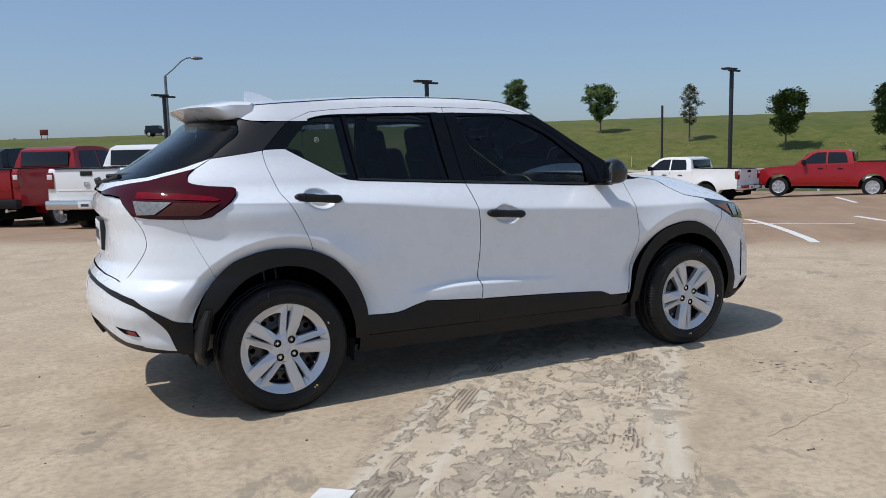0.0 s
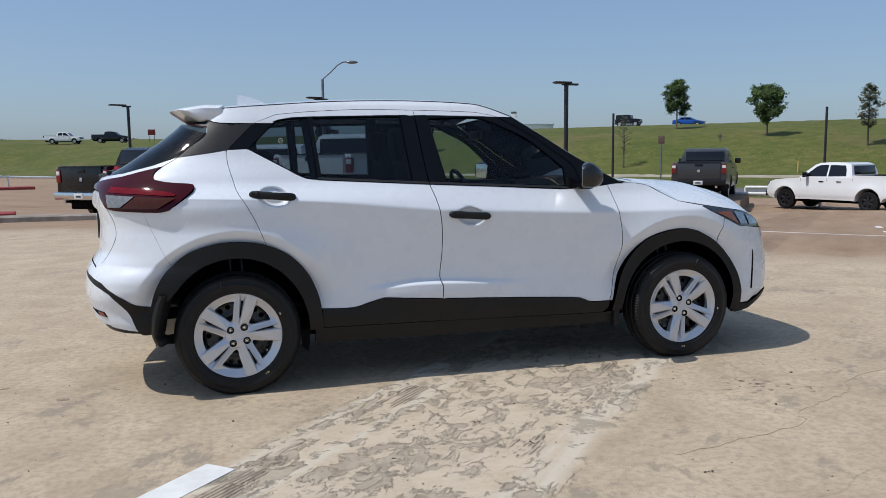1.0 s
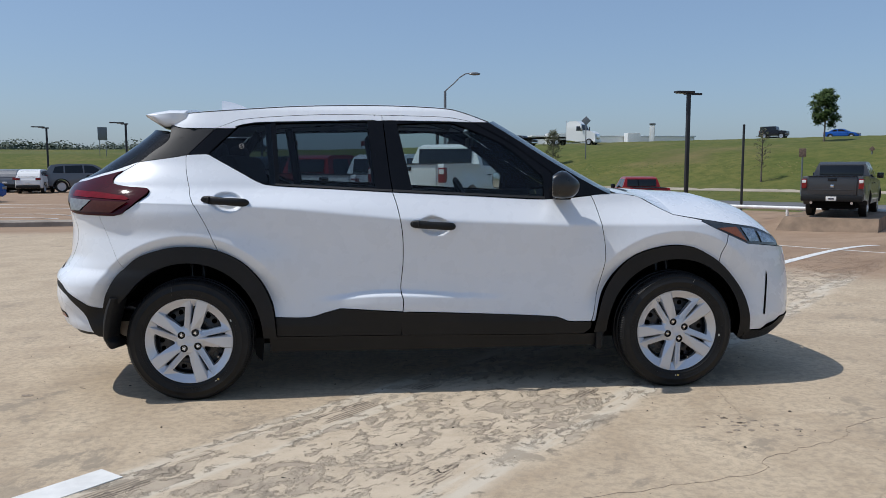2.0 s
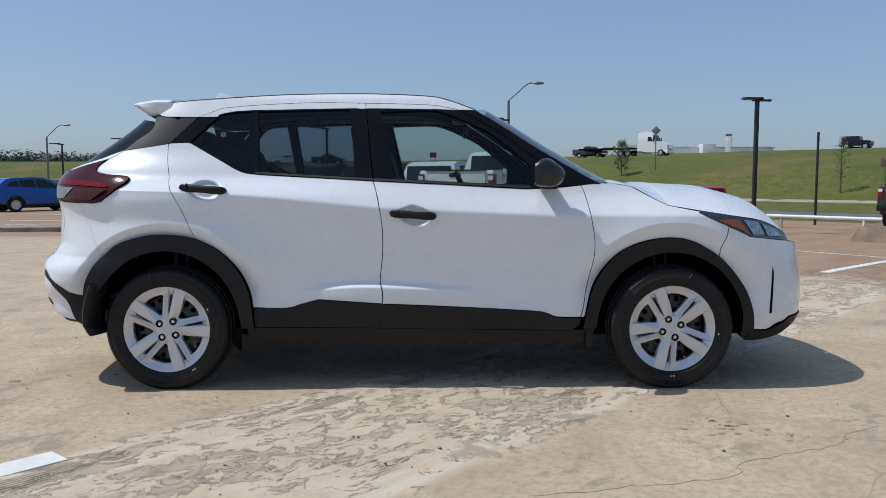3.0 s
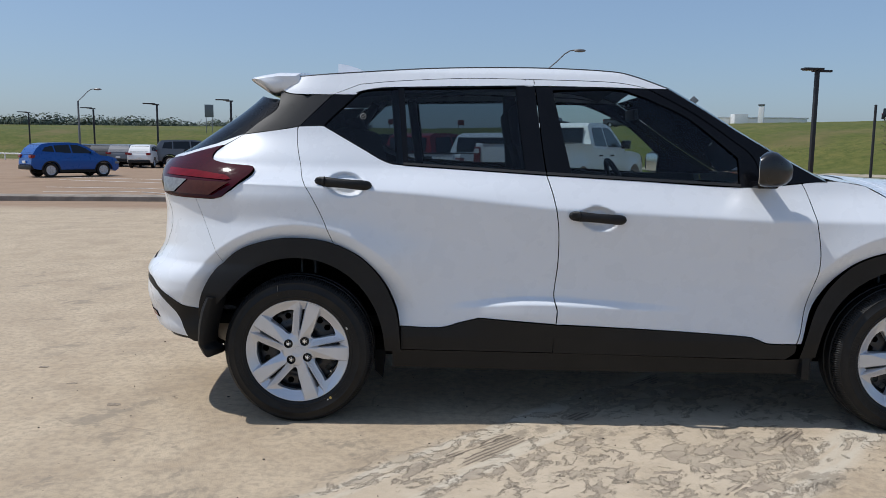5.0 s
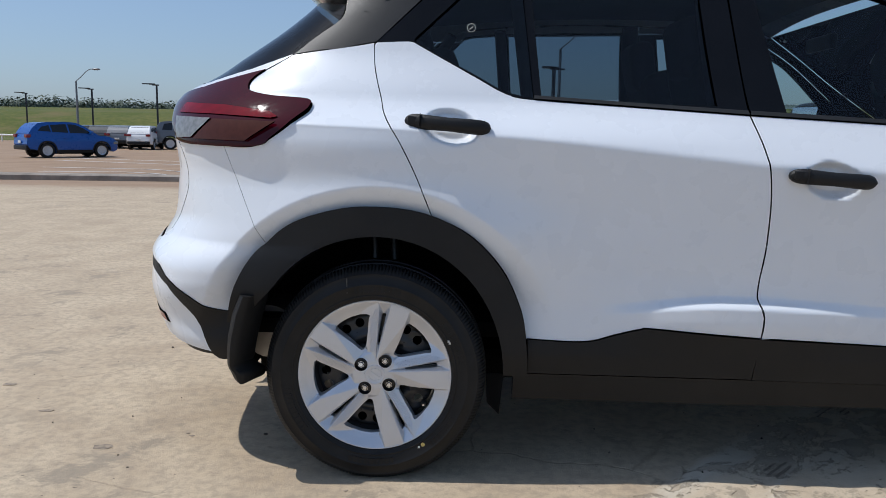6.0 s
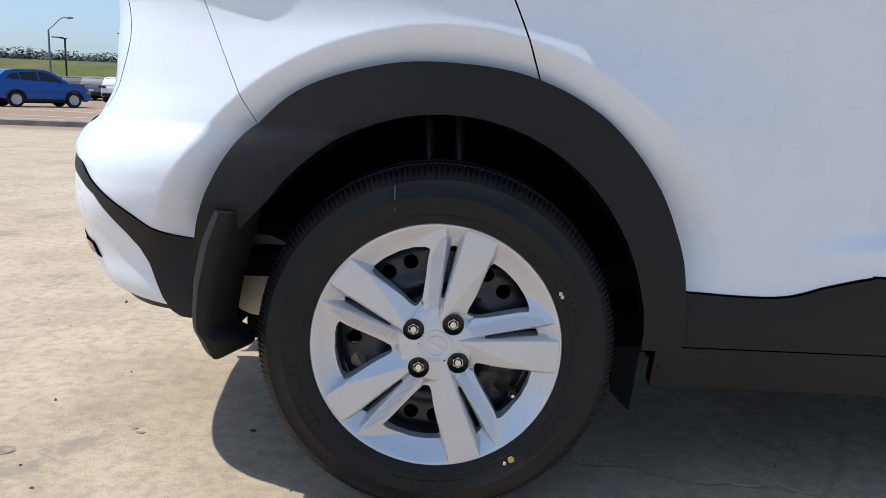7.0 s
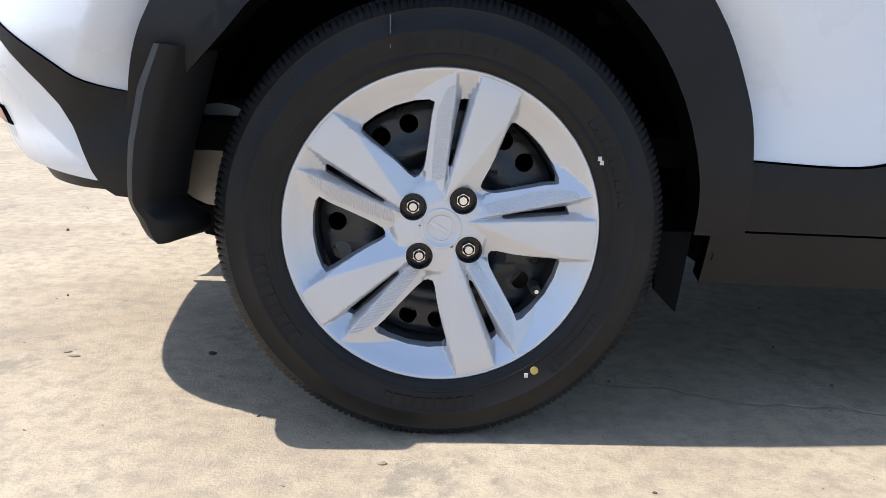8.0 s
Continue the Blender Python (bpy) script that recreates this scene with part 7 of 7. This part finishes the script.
def plant(master_, x, y, scale, turn, first=False):
    m = pose(x, y, on_ground(x, y), 0, 0, turn)
    if first:
        master_.matrix_basis = m @ Matrix.Diagonal((scale, scale, scale, 1))
        return
    ob = copy_thing(master_, m)
    ob.scale = (scale, scale, scale)


plant(oak, 41.89, 63.07, 1.10, 20, True)
plant(oak2, 42.9, 51.1, .95, 70, True)
plant(airy, 44.72, 42.37, 1.02, 10, True)
plant(oak2, 46.94, 35.19, .98, 190)
plant(oak, 50.5, 29.6, 1.12, 140)
plant(oak2, 56.0, 22.0, 1.05, 30)
plant(bush, 18.84, 70.57, 1.05, 0, True)
plant(bare, 29.63, 50.56, 1.0, 0, True)

# far woods along the skyline
rng = random.Random(77)
verts, faces = [], []
for k in range(620):
    a = radians(rng.uniform(-44, 4))
    R = rng.uniform(300, 420)
    cx, cy = R * math.sin(a), R * math.cos(a)
    big = (4.4 if a < radians(-15) else 2.2) * rng.uniform(.5, 1.35)
    cz = on_ground(cx, cy) + big * .5
    for j in range(150):
        u = Vector([rng.gauss(0, 1) for _ in range(3)]).normalized()
        c = Vector((cx, cy, cz)) + Vector((u.x * big * 1.5, u.y * big * 1.5, u.z * big * .75)) * rng.uniform(.6, 1)
        w = u.orthogonal().normalized()
        v = u.cross(w)
        s = rng.uniform(.22, .62)
        i = len(verts)
        verts += [c + w * s, c + v * s, c - w * s, c - v * s]
        faces.append((i, i + 1, i + 2, i + 3))
tagged(rawpart("far_woods", verts, faces, M["far_leaf"]), "line of far woods on the skyline, haze painted into the leaf colour", "woods", kind="stuff")

# rough grass on verge and slope: low clumps
verts, faces = [], []
for k in range(16000):
    if k < 14500:
        q, p = rng.uniform(46.8, 62), rng.uniform(-70, 75)
        if 51.5 < q < 53.7:
            continue
        x, y = q_point(q, p)
    else:
        x, y = rng.uniform(-75, -2), rng.uniform(66, 150)
    z = on_ground(x, y)
    h = rng.uniform(.012, .035) * (1.8 if rng.random() < .10 else 1)
    w = rng.uniform(.16, .45)
    a = rng.uniform(0, math.pi)
    i = len(verts)
    verts += [(x + w * math.cos(a + b), y + w * math.sin(a + b), z - .16) for b in (0, 1.57, 3.14, 4.71)] + [(x + rng.uniform(-.05, .05), y + rng.uniform(-.05, .05), z + h)]
    faces += [(i, i + 1, i + 4), (i + 1, i + 2, i + 4), (i + 2, i + 3, i + 4), (i + 3, i, i + 4)]
tagged(rawpart("grass", verts, faces, M["grass_blade"]), "uneven rough grass on the verge and slope", "grass", kind="stuff")

# crumbs of earth and stone on the pad
rng = random.Random(9)
bm = bmesh.new()
for k in range(240):
    x, y = rng.uniform(-2.6, 4.6), rng.uniform(-3.2, .9)
    s = rng.uniform(.0015, .0045) * (1.8 if rng.random() < .08 else 1)
    bmesh.ops.create_icosphere(bm, subdivisions=1, radius=s, matrix=pose(x, y, s * .35, rng.uniform(0, 90), rng.uniform(0, 90), rng.uniform(0, 180)) @ Matrix.Diagonal((1.5, 1, .7, 1)))
for x, y, s in ((1.75, -2.44, .014), (.60, -1.95, .012), (1.05, -1.62, .011), (1.42, -1.78, .016), (1.20, -1.95, .012)):
    for j in range(7):
        bmesh.ops.create_icosphere(bm, subdivisions=1, radius=s * rng.uniform(.15, .4), matrix=pose(x + rng.gauss(0, s), y + rng.gauss(0, s * .6), .003, rng.uniform(0, 90), 0, rng.uniform(0, 180)) @ Matrix.Diagonal((1.6, 1, .5, 1)))
tagged(part("crumbs", bm, M["bark"], None, sharp=0), "small dark crumbs of earth on the concrete", "debris", kind="stuff")

# flat dried spots on the pad: a few single ones and a loose cluster of drips
M["dried_spot"] = simple("dried taupe spot", (0.27, 0.215, 0.16), 0.9, 0.35, 60, 0.6, 180)
bm = bmesh.new()
spots = [(-.898, -.660, .036, .019), (-1.540, -.070, .030, .016), (-1.245, -.350, .026, .013), (-.645, -.551, .010, .006), (-.666, -.531, .008, .005), (-.072, -.929, .007, .005)]
for k in range(26):
    a = rng.uniform(0, 2 * math.pi)
    d = abs(rng.gauss(0, .5))
    spots.append((2.70 + .34 * d * math.cos(a), -1.48 + .20 * d * math.sin(a), rng.uniform(.006, .020), rng.uniform(.006, .014)))
for x, y, rx, ry in spots:
    ring_ = [bm.verts.new((x + rx * math.cos(a) * k, y + ry * math.sin(a) * k, .0024)) for a, k in ((2 * math.pi * i / 14, rng.uniform(.72, 1.12)) for i in range(14))]
    low_ = [bm.verts.new((v.co.x, v.co.y, -.001)) for v in ring_]
    bm.faces.new(ring_)
    for i in range(14):
        bm.faces.new((ring_[i], low_[i], low_[(i + 1) % 14], ring_[(i + 1) % 14]))
tagged(part("dried_spots", bm, M["dried_spot"], None, sharp=0), "flat dried taupe spots and drips on the concrete", "stain", kind="stuff")

# the long crack that wanders across the pad
M["crack"] = simple("dark crack in concrete", (0.28, 0.225, 0.17), 0.95, 0.3, 40)
bm = bmesh.new()
line = [Vector(q) for q in curve2([(1.716, -2.253), (2.087, -2.165), (2.497, -2.065), (2.561, -1.949), (2.783, -1.842), (3.062, -1.719), (3.140, -1.611), (3.323, -1.503), (3.60, -1.43)], 9)]
rows = []
for i, q in enumerate(line):
    way = (line[min(i + 1, len(line) - 1)] - line[max(i - 1, 0)]).normalized()
    side = Vector((-way.y, way.x))
    c = q + side * rng.gauss(0, .006)
    w = rng.uniform(.0003, .0009)
    rows.append([bm.verts.new((c.x + side.x * w * k, c.y + side.y * w * k, .0022)) for k in (1, -1)] + [bm.verts.new((c.x + side.x * w * k, c.y + side.y * w * k, -.001)) for k in (-1, 1)])
for a, b in zip(rows, rows[1:]):
    for k in range(4):
        bm.faces.new((a[k], b[k], b[(k + 1) % 4], a[(k + 1) % 4]))
bm.faces.new(rows[0]), bm.faces.new(rows[-1])
tagged(part("crack", bm, M["crack"], None, sharp=0), "thin dark crack wandering across the concrete", "crack", kind="structure")
